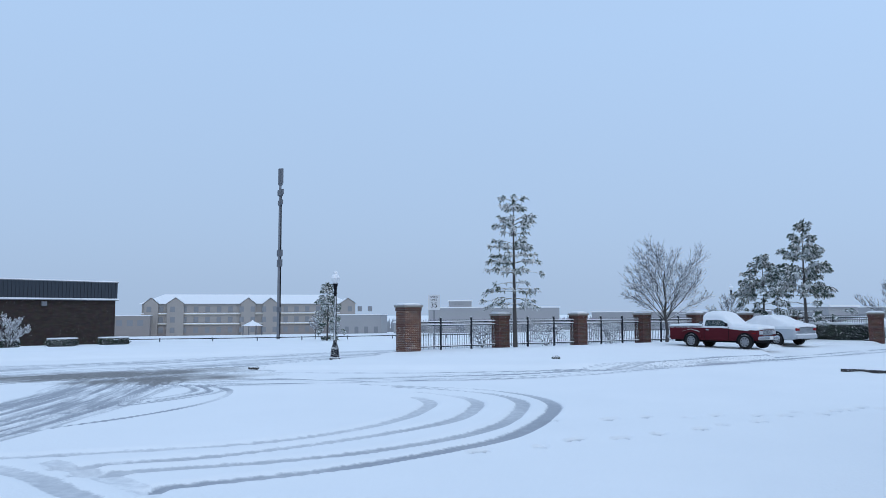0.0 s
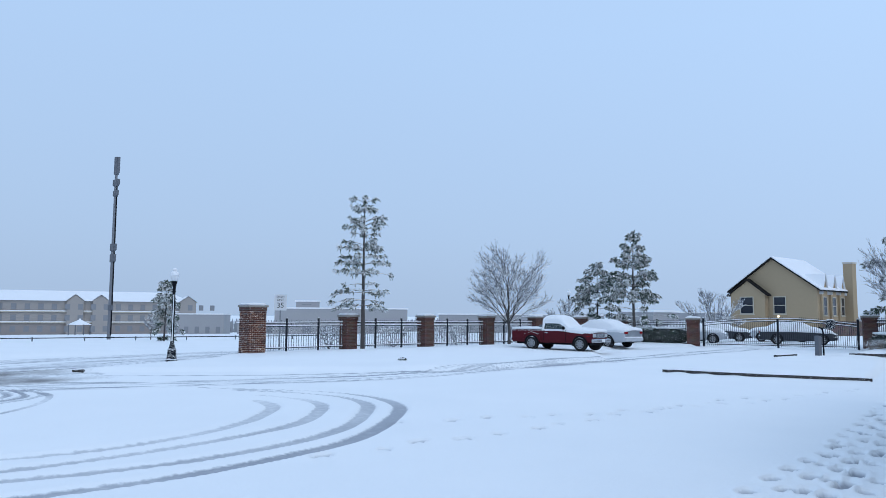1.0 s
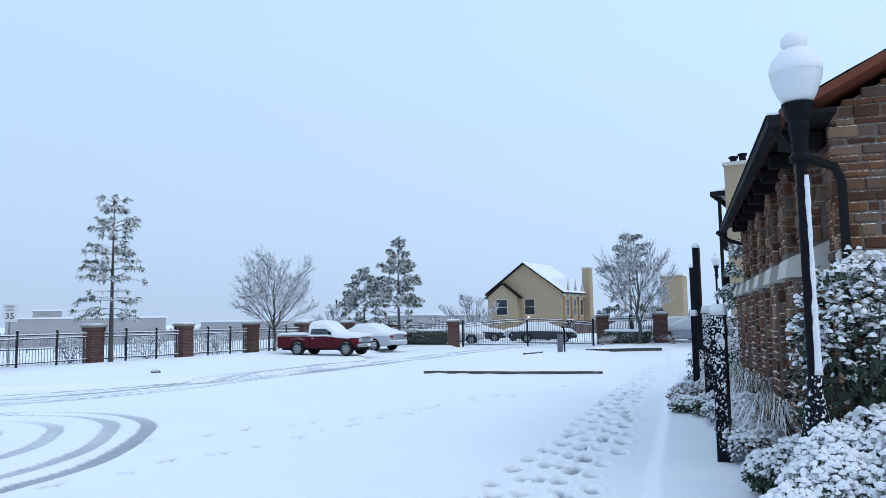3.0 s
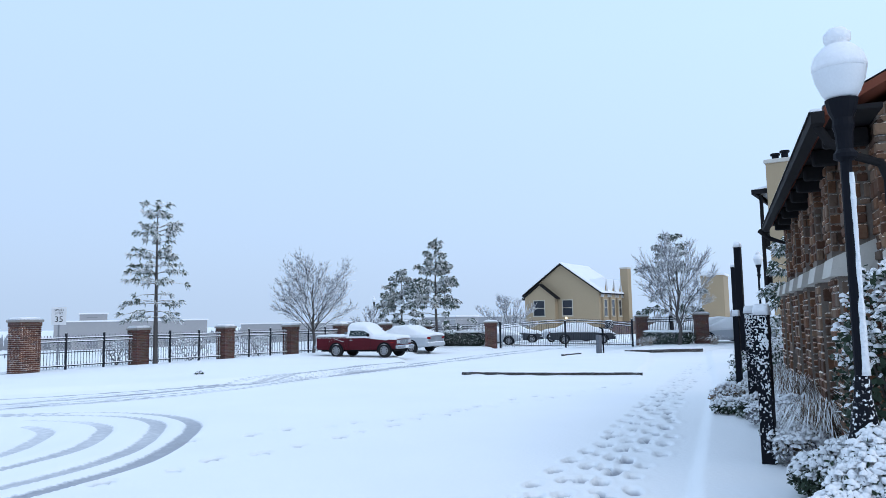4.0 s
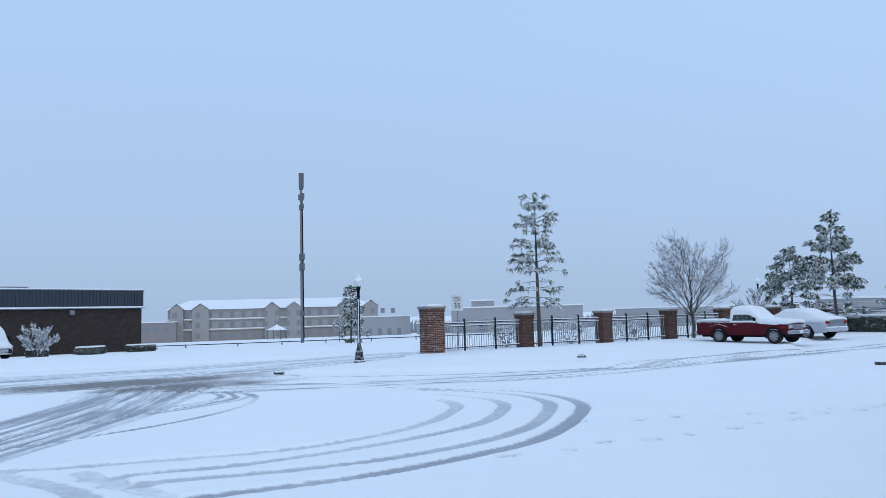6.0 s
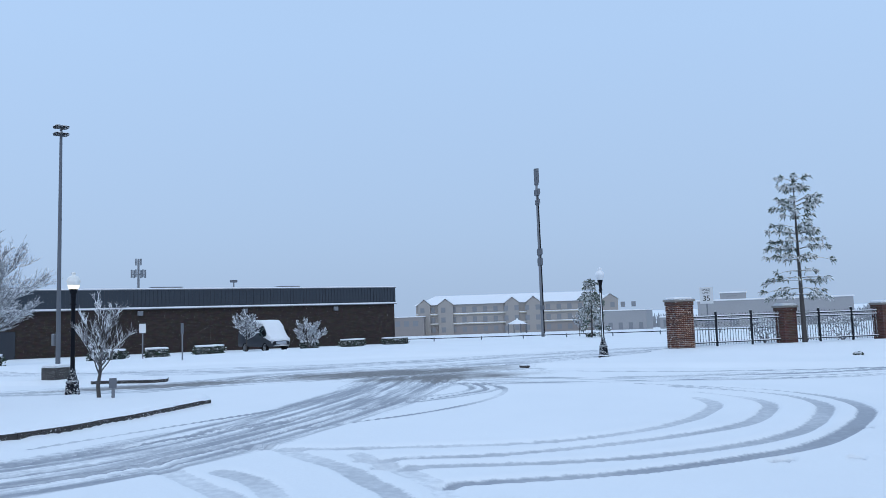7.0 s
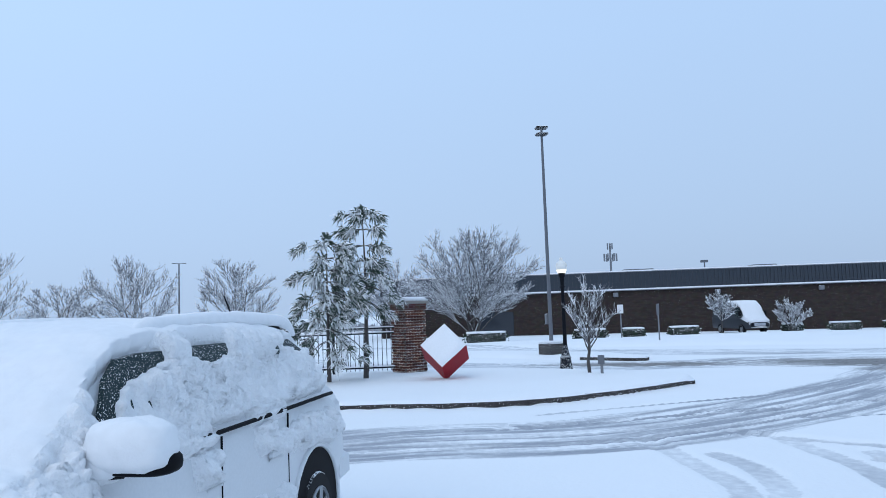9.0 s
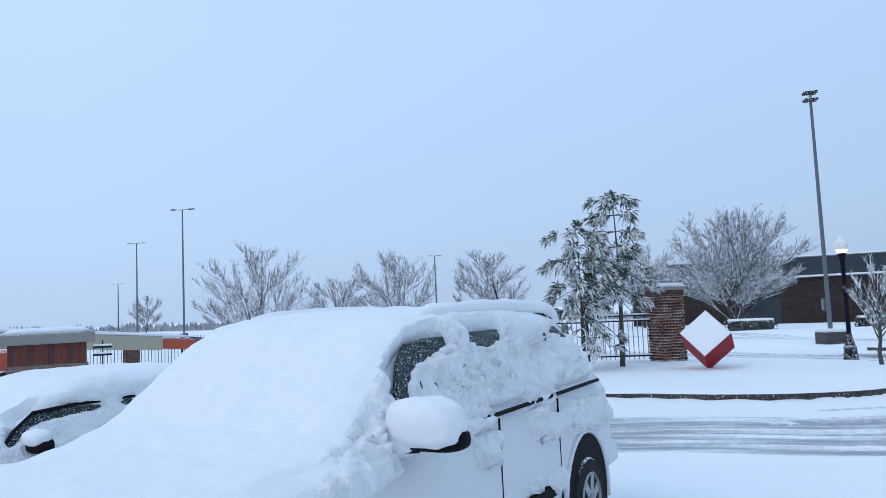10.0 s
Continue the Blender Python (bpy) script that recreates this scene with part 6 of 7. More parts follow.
LAMP_RED = mat("red_tail_lamp", (0.25, 0.01, 0.012), 0.25, coat=0.5)
LAMP_CLEAR = mat("clear_headlamp", (0.5, 0.52, 0.55), 0.15, coat=0.5)



def half_ring(w, sill, belt, roof, yr, tuck=0.06):
    """Half a cross-section of a car from the sill up to the middle of the roof."""
    cab = roof - belt
    return [(w - 0.10, sill), (w - 0.03, sill + 0.06), (w, sill + 0.2), (w, (sill + belt) / 2), (w - 0.005, belt - 0.2), (w - 0.02, belt - 0.06), (w - tuck, belt),
            (w - tuck - (w - tuck - yr) * 0.3, belt + cab * 0.34), (w - tuck - (w - tuck - yr) * 0.62, belt + cab * 0.66), (yr + 0.03, belt + cab * 0.86), (yr - 0.05, belt + cab * 0.955),
            (yr * 0.8, belt + cab * 0.99), (yr * 0.5, roof + 0.005), (yr * 0.25, roof + 0.012), (0.0, roof + 0.015)]


def shell_grid(stations, sub=5):
    """Rows of points over a car body: each station is (x, half width, sill, belt, roof, half roof width)."""
    st = np.array(stations, float)
    keys = [st[0]]
    for a, b in zip(st[:-1], st[1:]):
        for i in range(1, sub + 1):
            keys.append(a + (b - a) * i / sub)
    rows = []
    for x, w, sill, belt, roof, yr in keys:
        h = half_ring(w, sill, belt, roof, yr)
        rows.append([Vector((x, y, z)) for y, z in h] + [Vector((x, -y, z)) for y, z in reversed(h[:-1])])
    return rows


def rows_shape(rows, closed=True, keep=None):
    s = Shape()
    n = len(rows[0])
    s.v = [tuple(p) for r in rows for p in r]
    for i in range(len(rows) - 1):
        for j in range(n - 1):
            f = (i * n + j, i * n + j + 1, (i + 1) * n + j + 1, (i + 1) * n + j)
            if keep is None or keep(sum((Vector(s.v[k]) for k in f), Vector()) / 4):
                s.f.append(f)
    if closed:
        s.f += [tuple(range(n)), tuple((len(rows) - 1) * n + j for j in range(n - 1, -1, -1))]
    return s


def refine(rows, k, kj):
    """Rows with finer steps both ways."""
    a = np.array([[tuple(p) for p in r] for r in rows])
    def up(a, k):
        t = np.linspace(0, len(a) - 1, (len(a) - 1) * k + 1)
        i = np.minimum(t.astype(int), len(a) - 2)
        f = (t - i).reshape(-1, *([1] * (a.ndim - 1)))
        return a[i] * (1 - f) + a[i + 1] * f
    a = up(a, k)
    return np.swapaxes(up(np.swapaxes(a, 0, 1), kj), 0, 1)


def snow_layer(rows, depth, k=2, kj=2, lump=0.25, rough=0.006, clump=0.0, split=9.0):
    """A blanket of snow over the body, depth(p, normal) metres thick, none where it is zero: the smooth top, and the clotted snow on faces steeper than split."""
    a = refine(rows, k, kj)
    gu, gv = np.gradient(a, axis=0), np.gradient(a, axis=1)
    nn = np.cross(gv, gu)
    def soften(m, times):
        for _ in range(times):
            for axis in (0, 1):
                q = np.concatenate([np.take(m, [0], axis), m, np.take(m, [-1], axis)], axis)
                size = m.shape[axis]
                m = (np.take(q, range(size), axis) + 2 * m + np.take(q, range(2, size + 2), axis)) / 4
        return m
    nn /= np.linalg.norm(nn, axis=-1, keepdims=True) + 1e-9
    nn = soften(nn, k * 3)
    nn /= np.linalg.norm(nn, axis=-1, keepdims=True) + 1e-9
    if nn[:, a.shape[1] // 2, 2].mean() < 0:
        nn = -nn
    ni, nj = a.shape[:2]
    both = np.array([[depth(Vector(a[i, j]), Vector(nn[i, j])) for j in range(nj)] for i in range(ni)])
    thick, bare = soften(both[..., 0], k * 2), both[..., 1]
    verts = []
    th = np.zeros((ni, nj))
    for i in range(ni):
        for j in range(nj):
            p, n = Vector(a[i, j]), Vector(nn[i, j])
            d = -0.012
            if bare[i, j] > 0:
                edge = min(1.0, bare[i, j] / 0.03)
                d = thick[i, j] * edge * (1 + lump * noise.noise(p * 7))
                steep = min(1.0, max(0.0, (abs(n.y) - 0.35) * 3))
                d += edge * rough * (3.2 * abs(noise.noise(p * 15)) + 2.4 * noise.noise(p * 31) - 0.6) * steep
                if clump and steep > 0 and p.y > 0:
                    d += edge * clump * steep * (0.62 - noise.voronoi(Vector((p.x * 15, p.y * 12, p.z * 13 + 3 * noise.noise(p * 5))))[0][0])
                d = max(d, 0.002)
                th[i, j] = d
            verts.append(tuple(p + n * d))
    top, side = Shape(), Shape()
    top.v = side.v = verts
    for i in range(ni - 1):
        for j in range(nj - 1):
            if th[i, j] + th[i + 1, j] + th[i, j + 1] + th[i + 1, j + 1] > 0.004:
                (side if abs(nn[i, j, 1]) > split else top).f.append((i * nj + j, i * nj + j + 1, (i + 1) * nj + j + 1, (i + 1) * nj + j))
    for q in (top, side):
        used = sorted({v for f in q.f for v in f})
        at = {v: m for m, v in enumerate(used)}
        q.v, q.f = [verts[v] for v in used], [tuple(at[v] for v in f) for f in q.f]
    return top, side


def slit_distance(x, z, slits):
    """Distance to a run of (x, z, half width) bare streaks."""
    best = 9.0
    for run in slits:
        for (ax, az, ar), (bx, bz, br) in zip(run[:-1], run[1:]):
            ex, ez = bx - ax, bz - az
            t = min(1.0, max(0.0, ((x - ax) * ex + (z - az) * ez) / (ex * ex + ez * ez)))
            best = min(best, math.hypot(x - ax - t * ex, z - az - t * ez) - ar - t * (br - ar))
    return best


def wheel(parent, x, y, r=0.36, w=0.12, spokes=7, shade_disc=True):
    side = 1 if y > 0 else -1
    wh = part("wheel", Shape().lathe([(r * 0.62, -w), (r * 0.92, -w), (r, -w * 0.7), (r, w * 0.7), (r * 0.92, w), (r * 0.62, w * 0.9)], 24), TYRE, parent, "dark tyre", m=pose(x, y - side * w * 0.75, r, 90, 0, 0))
    rim = Shape().lathe([(r * 0.6, -0.02), (r * 0.64, 0.03), (r * 0.6, 0.04), (r * 0.55, 0.0)], 20)
    for i in range(spokes):
        a = math.tau * i / spokes
        rim.box(r * 0.1, -0.035, 0.0, r * 0.6, 0.035, 0.03, pose(0, 0, 0, 0, 0, math.degrees(a)))
    rim.lathe([(r * 0.16, 0), (r * 0.16, 0.04), (r * 0.1, 0.05)], 12)
    part("rim", rim, RIM, wh, "silver rim", m=pose(0, 0, -side * w * 0.82, 0 if side < 0 else 180, 0, 0))
    if shade_disc:
        # A flat dark disc on the body stands in for the shaded arch opening.
        pts = [(0, 0)] + [(r * 1.22 * math.cos(t), r * 1.22 * math.sin(t)) for t in (math.pi * (k / 14) * 1.16 - 0.25 for k in range(15))]
        part("wheel_arch", Shape().prism(pts, -0.03, 0.03), PLASTIC, parent, "flat dark disc for the shaded wheel-arch opening", m=pose(x, y - side * 0.022, r, 90, 0, 0))
    return wh


def suv():
    """Full-size SUV deep under snow; origin near the rear axle, nose along +x."""
    th = thing("parked_suv", "white SUV buried under fresh snow, side windows half cleared", "car", pose(-5.94, 0.45, -0.02, 0, 0, -36.2), "snow-covered parked cars")
    st = [(-1.50, 0.80, 0.48, 0.88, 0.95, 0.66), (-1.45, 0.90, 0.42, 0.98, 1.04, 0.70), (-1.2, 0.94, 0.38, 1.14, 1.25, 0.70), (-0.92, 0.955, 0.36, 1.2, 1.50, 0.71), (-0.62, 0.96, 0.34, 1.205, 1.65, 0.73), (-0.3, 0.96, 0.33, 1.205, 1.70, 0.74), (0.3, 0.96, 0.32, 1.2, 1.73, 0.745),
          (0.8, 0.96, 0.32, 1.2, 1.735, 0.745), (1.2, 0.96, 0.32, 1.195, 1.73, 0.74), (1.5, 0.96, 0.32, 1.19, 1.69, 0.735), (1.7, 0.955, 0.32, 1.18, 1.59, 0.735), (1.95, 0.95, 0.32, 1.16, 1.39, 0.74), (2.2, 0.945, 0.32, 1.10, 1.18, 0.76), (2.5, 0.94, 0.33, 1.04, 1.10, 0.74), (3.2, 0.93, 0.34, 0.99, 1.04, 0.68), (3.75, 0.88, 0.36, 0.9, 0.95, 0.6), (3.95, 0.72, 0.42, 0.72, 0.76, 0.5)]
    rows = shell_grid(st, 3)
    part("body", rows_shape(rows), CAR_WHITE, th, "white painted body", smooth=True)
    # side glass, a little proud of the body
    def pane(pts):
        def yy(z):
            return 0.914 - 0.283 * (z - 1.2)
        p = [(x, yy(z), z) for x, z in pts]
        n = len(p)
        return Shape().add(p + [(a, b - 0.03, c) for a, b, c in p], [tuple(range(n)), tuple(range(2 * n - 1, n - 1, -1))] + [(i, n + i, n + (i + 1) % n, (i + 1) % n) for i in range(n)])
    part("front_window", pane([(0.98, 1.25), (1.84, 1.25), (1.79, 1.42), (1.70, 1.57), (1.58, 1.66), (1.4, 1.68), (0.98, 1.68)]), FROST_GLASS, th, "dark glass with a cleared streak along its front edge")
    part("rear_window", pane([(0.02, 1.25), (0.9, 1.25), (0.9, 1.69), (0.02, 1.69)]), FROST_GLASS, th, "dark glass mostly hidden by snow")
    part("quarter_window", pane([(-0.98, 1.27), (-0.08, 1.27), (-0.08, 1.68), (-0.55, 1.67), (-0.75, 1.58)]), FROST_GLASS, th, "dark glass mostly hidden by snow")
    slits = [[(1.765, 1.36, 0.035), (1.71, 1.47, 0.045), (1.65, 1.56, 0.06), (1.54, 1.615, 0.065), (1.37, 1.638, 0.052), (1.2, 1.645, 0.025)],
             [(0.95, 1.652, 0.02), (0.72, 1.635, 0.05), (0.47, 1.648, 0.026)],
             [(-0.72, 1.58, 0.022), (-0.58, 1.615, 0.036), (-0.42, 1.635, 0.026)], [(-0.2, 1.55, 0.016), (-0.3, 1.6, 0.022)]]
    clumps = [(1.05, 1.05, 0.13, 0.14, 0.075), (0.28, 1.07, 0.15, 0.12, 0.075), (-0.42, 0.99, 0.3, 0.13, 0.07), (-0.85, 0.95, 0.34, 0.14, 0.08), (0.02, 1.0, 0.2, 0.09, 0.05), (0.0, 0.62, 0.16, 0.09, 0.05), (0.35, 0.66, 0.12, 0.06, 0.03), (1.45, 1.2, 0.3, 0.05, 0.04)]
    def depth(p, n):
        """Thickness, and the distance to the nearest bare edge."""
        top = 0.035 + 0.08 * max(0.0, n.z) ** 1.5 + 0.05 * max(0.0, n.x) * min(1.0, max(0.0, p.x - 1.2))
        if p.x > 1.95:
            edge = max(1.06 - 0.3 * (p.x - 1.95) + 0.07 * noise.noise(p * 4), 0.84) + 0.03 * noise.noise(p * 13)
        else:
            edge = 1.222 + 0.014 * noise.noise(p * 9) - (0.1 if p.x > 0.95 else 0.075 if -0.1 < p.x < 0.42 else 0.0) + 0.3 * max(0.0, -p.x - 1.15)
        if abs(n.y) < 0.45:
            return top, (9.0 if p.z > 0.9 or p.x > 0 else -1)
        d = p.z - edge
        if p.y > 0.6:
            d = min(d, slit_distance(p.x, p.z, slits) + 0.014 * noise.noise(p * 17))
            if p.z < edge:
                ring = math.hypot(p.x + 0.62, p.z - 0.40) - 0.46 - 0.02 * noise.noise(p * 11)
                for cx, cz, rx, rz, tk in clumps:
                    q = math.hypot((p.x - cx) / rx, (p.z - cz) / rz) + 0.3 * noise.noise(p * 8) + 0.2 * noise.noise(p * 19)
                    if q < 1:
                        d, top = max(d, min((1 - q) * 0.12, ring)), tk
        return top, d
    top, side = snow_layer(rows, depth, 6, 8, lump=0.14, rough=0.005, clump=0.1, split=0.5)
    part("snow_cover", top, SNOW_SOFT, th, "thick smooth snow over roof, windscreen and bonnet", smooth=True)
    part("side_snow", side, SNOW_CLOTTED, th, "clotted snow stuck to the side windows and doors", smooth=True)
    for sg in (1, -1):
        y = sg * 0.66
        r = part("roof_rail", Shape().tube([(-0.72, y, 1.66), (-0.62, y, 1.76), (0.3, y, 1.80), (1.1, y, 1.79), (1.28, y, 1.70)], 0.022, 6), PLASTIC, th, "black roof rail")
        pts = [(-0.95 + 2.35 * i / 26, y + 0.01 * noise.noise(Vector((i * 0.4, sg, 0))), 1.795 + 0.045 * math.sin(math.pi * i / 26) - 0.1 * max(0.0, (abs(i - 13) - 10) / 3) ** 2) for i in range(27)]
        part("rail_snow", Shape().tube(pts, [0.052 * min(1, 0.35 + 0.25 * min(i, 26 - i)) * (1 + 0.2 * noise.noise(Vector((i * 0.5, 0, sg)))) for i in range(27)], 10), SNOW_SOFT, r, "ridge of snow on the rail", smooth=True)
    part("belt_trim", Shape().tube([(1.85, 0.94, 1.19), (0.9, 0.958, 1.196), (0.0, 0.958, 1.2), (-0.9, 0.95, 1.205), (-1.08, 0.935, 1.2)], 0.014, 6), PLASTIC, th, "black trim below the windows")
    # the far mirror is folded back
    for sg, mx, my, mz in ((1, 1.85, 1.09, 1.225), (-1, 1.45, 1.0, 1.14)):
        mi = part("mirror", loaf(Shape(), (mx, sg * my, mz), (0.085, 0.19, 0.06), 3.0).tube([(mx, sg * 0.9, mz - 0.035), (mx, sg * 1.0, mz - 0.025)], 0.05, 8), PLASTIC, th, "black door mirror loaded with snow", smooth=True)
        part("mirror_snow", loaf(loaf(Shape(), (mx + 0.04, sg * (my - 0.018), mz + 0.08), (0.125, 0.195, 0.118), 2.9, 30, 18, 0.1, 3), (mx + 0.05, sg * (my - 0.16), mz + 0.005), (0.1, 0.1, 0.075), 2.2, 14, 9, 0.12, 5), SNOW_SOFT, mi, "thick cap of snow", smooth=True)
    for x in (0.95, 0.14):
        part("door_handle", Shape().chamfer(x - 0.1, 0.955, 0.915, x + 0.1, 0.99, 0.965, 0.012).box(x - 0.085, 0.9635, 0.895, x + 0.085, 0.966, 0.912), CAR_WHITE, th, "body-coloured door handle")
    for x in (0.86, -0.1):
        part("door_seam", Shape().box(x - 0.004, 0.952, 0.4, x + 0.004, 0.9635, 1.17), PLASTIC, th, "door gap")
    part("side_moulding", Shape().chamfer(0.02, 0.955, 0.53, 2.1, 0.982, 0.62, 0.01), PLASTIC, th, "dark side moulding")
    for x in (-0.62, 2.75):
        for y in (0.95, -0.95):
            wheel(th, x, y, 0.335, 0.11, shade_disc=False)
            # Shade inside the arch is a dark disc laid on the body side.
            disc = [(0.465 * math.cos(t), 0.465 * math.sin(t)) for t in (math.pi * (k / 20) * 1.2 - 0.3 for k in range(21))]
            part("wheel_arch", Shape().prism(disc, -0.03, 0.03), PLASTIC, th, "flat dark disc for the shaded wheel-arch opening", m=pose(x, y - math.copysign(0.018, y), 0.37, 90, 0, 0))
        pts = [(x + 0.475 * math.cos(t), 0.962, 0.385 + 0.475 * math.sin(t)) for t in (math.pi * k / 16 * 1.16 - 0.25 for k in range(17))]
        part("arch_lip", Shape().tube(pts, 0.022, 6), CAR_WHITE, th, "flared white wheel-arch lip", smooth=True)
    part("tail_lamp", Shape().chamfer(-1.48, 0.72, 0.72, -1.36, 0.885, 1.0, 0.03), LAMP_RED, th, "red tail lamp")
    part("rear_bumper", Shape().chamfer(-1.58, -0.86, 0.42, -1.2, 0.93, 0.68, 0.06), CAR_WHITE, th)
    part("antenna", Shape().tube([(-0.1, 0.58, 1.76), (0.12, 0.6, 2.0)], 0.005, 5), PLASTIC, th)
    for sg in (1, -1):
        part("headlamp", Shape().chamfer(3.66, sg * 0.62 - 0.16, 0.68, 3.9, sg * 0.62 + 0.16, 0.86, 0.03), LAMP_CLEAR, th)


suv()


def second_car():
    """A car beside the SUV, roof and glass under snow."""
    th = thing("parked_car", "snow-covered car with a dark side window showing", "car", pose(-8.6, -2.05, -0.02, 0, 0, -38), "snow-covered parked cars")
    st = [(-0.9, 0.82, 0.35, 0.85, 0.95, 0.6), (-0.6, 0.9, 0.3, 0.98, 1.08, 0.62), (-0.2, 0.92, 0.28, 0.94, 1.2, 0.64), (0.5, 0.92, 0.26, 0.92, 1.3, 0.66), (1.3, 0.92, 0.26, 0.9, 1.31, 0.67), (1.65, 0.92, 0.26, 0.89, 1.28, 0.68), (2.05, 0.92, 0.26, 0.88, 1.12, 0.69), (2.5, 0.91, 0.26, 0.86, 0.93, 0.72), (3.1, 0.9, 0.28, 0.82, 0.86, 0.64), (3.55, 0.8, 0.34, 0.72, 0.78, 0.5)]
    rows = shell_grid(st, 4)
    part("body", rows_shape(rows), CAR_SILVER, th, "silver painted body", smooth=True)
    slits = [[(2.26, 0.93, 0.014), (2.16, 1.03, 0.022), (2.03, 1.105, 0.03), (1.75, 1.135, 0.03), (1.46, 1.135, 0.01)], [(1.28, 1.13, 0.012), (1.16, 1.15, 0.02)]]
    def depth(p, n):
        d = 1.0 if n.z > 0.6 else p.z - 0.78
        if abs(p.y) > 0.6:
            d = min(d, slit_distance(p.x, p.z, slits) + 0.012 * noise.noise(p * 13))
        return 0.035 + 0.085 * max(0, n.z) ** 1.5, d
    top, side = snow_layer(rows, depth, 3, 5, lump=0.16, rough=0.006, clump=0.03, split=0.55)
    part("snow_cover", top, SNOW_SOFT, th, "thick snow over roof and bonnet", smooth=True)
    part("side_snow", side, SNOW_CLOTTED, th, "clotted snow stuck to the side windows", smooth=True)
    for y in (1, -1):
        p = [(0.4, y * 0.868, 0.95), (2.32, y * 0.858, 0.92), (2.2, y * 0.81, 1.05), (2.02, y * 0.755, 1.16), (0.5, y * 0.755, 1.18)]
        part("side_window", Shape().add(p + [(a, b - y * 0.03, c) for a, b, c in p], [(0, 1, 2, 3, 4), (9, 8, 7, 6, 5)] + [(i, 5 + i, 5 + (i + 1) % 5, (i + 1) % 5) for i in range(5)]), FROST_GLASS, th, "dark frosted glass")
        part("window_trim", Shape().tube([(2.36, y * 0.862, 0.90), (2.23, y * 0.825, 1.05), (2.05, y * 0.772, 1.165), (1.7, y * 0.766, 1.185), (1.0, y * 0.766, 1.19)], 0.014, 6), PLASTIC, th, "black window trim")
        mi = part("mirror", loaf(Shape(), (2.14, y * 1.03, 0.94), (0.07, 0.13, 0.06), 3.0), PLASTIC, th, smooth=True)
        part("mirror_snow", loaf(Shape(), (2.16, y * 1.02, 1.0), (0.09, 0.125, 0.065), 2.4, rag=0.08), SNOW_SOFT, mi, smooth=True)
    for x in (0.0, 2.65):
        for y in (0.92, -0.92):
            wheel(th, x, y, 0.33, 0.1)


second_car()


def pickup():
    """Small regular-cab pickup; origin below the rear axle, nose along +x."""
    z = gz(6.9, 35.4)
    th = thing("pickup_truck", "dark red pickup truck with snow on its cab, bonnet and bed", "pickup truck", pose(6.45, 37.0, z - 0.02, 0, 0, -40))
    st = [(-1.15, 0.80, 0.42, 0.94, 0.95, 0.7), (-1.12, 0.84, 0.38, 0.98, 0.99, 0.78), (0.55, 0.84, 0.36, 0.98, 0.99, 0.78), (0.57, 0.84, 0.36, 0.98, 1.5, 0.58), (0.75, 0.84, 0.36, 0.98, 1.57, 0.6), (1.25, 0.84, 0.36, 0.98, 1.57, 0.6), (1.5, 0.84, 0.36, 0.98, 1.5, 0.6), (2.0, 0.84, 0.36, 0.97, 1.02, 0.7), (2.6, 0.84, 0.38, 0.93, 0.97, 0.7), (3.18, 0.83, 0.4, 0.88, 0.92, 0.68), (3.24, 0.8, 0.46, 0.84, 0.86, 0.62)]
    rows = shell_grid(st, 3)
    part("body", rows_shape(rows), CAR_RED, th, "faded dark red paint")
    def depth(p, n):
        return 0.11 * max(0.2, n.z), min(1.0, (n.z - 0.3) * 0.2, p.z - 0.85)
    part("snow_cover", snow_layer(rows, depth, 2, 2)[0], SNOW, th, "snow on cab, bonnet and bed", smooth=True)
    part("bed_box", Shape().chamfer(0.1, -0.3, 0.98, 0.5, 0.5, 1.22, 0.04), GREY_PAINT, th, "grey box behind the cab")
    part("bed_snow", Shape().mound(-1.1, -0.8, 0.55, 0.8, 1.0, 0.1), SNOW, th, smooth=True)
    for y in (1, -1):
        p = [(0.68, y * 0.80, 1.02), (1.85, y * 0.80, 1.02), (1.46, y * 0.645, 1.45), (0.72, y * 0.635, 1.48)]
        part("side_window", Shape().add(p + [(a, b - y * 0.03, c) for a, b, c in p], [(0, 1, 2, 3), (7, 6, 5, 4), (0, 4, 5, 1), (1, 5, 6, 2), (2, 6, 7, 3), (3, 7, 4, 0)]), FROST_GLASS, th, "frosted cab window")
        mi = part("mirror", Shape().chamfer(1.75, y * 0.93 - 0.09, 1.0, 1.85, y * 0.93 + 0.09, 1.16, 0.03), PLASTIC, th)
        part("wing_flare", Shape().tube([(-0.5, y * 0.845, 0.45), (-0.42, y * 0.85, 0.75), (0, y * 0.85, 0.86), (0.42, y * 0.85, 0.75), (0.5, y * 0.845, 0.45)], 0.02, 6), CAR_RED, th)
        part("door_seam", Shape().box(0.66, y * 0.842 - 0.004, 0.42, 0.675, y * 0.842 + 0.004, 0.98).box(1.86, y * 0.842 - 0.004, 0.42, 1.875, y * 0.842 + 0.004, 0.98), PLASTIC, th, "door gap")
        part("door_handle", Shape().chamfer(0.75, y * 0.85 - 0.02, 0.82, 0.92, y * 0.85 + 0.02, 0.86, 0.008), CHROME, th)
        part("headlamp", Shape().chamfer(3.16, y * 0.6 - 0.14, 0.66, 3.28, y * 0.6 + 0.14, 0.82, 0.015), LAMP_CLEAR, th, "square headlamp")
        part("side_marker", Shape().chamfer(2.95, y * 0.842 - 0.01, 0.68, 3.12, y * 0.842 + 0.01, 0.74, 0.004), LAMP_RED, th)
    part("grille", Shape().box(3.2, -0.44, 0.62, 3.275, 0.44, 0.84).box(3.27, -0.44, 0.7, 3.285, 0.44, 0.72).box(3.27, -0.44, 0.77, 3.285, 0.44, 0.79), CHROME, th, "silver slatted grille")
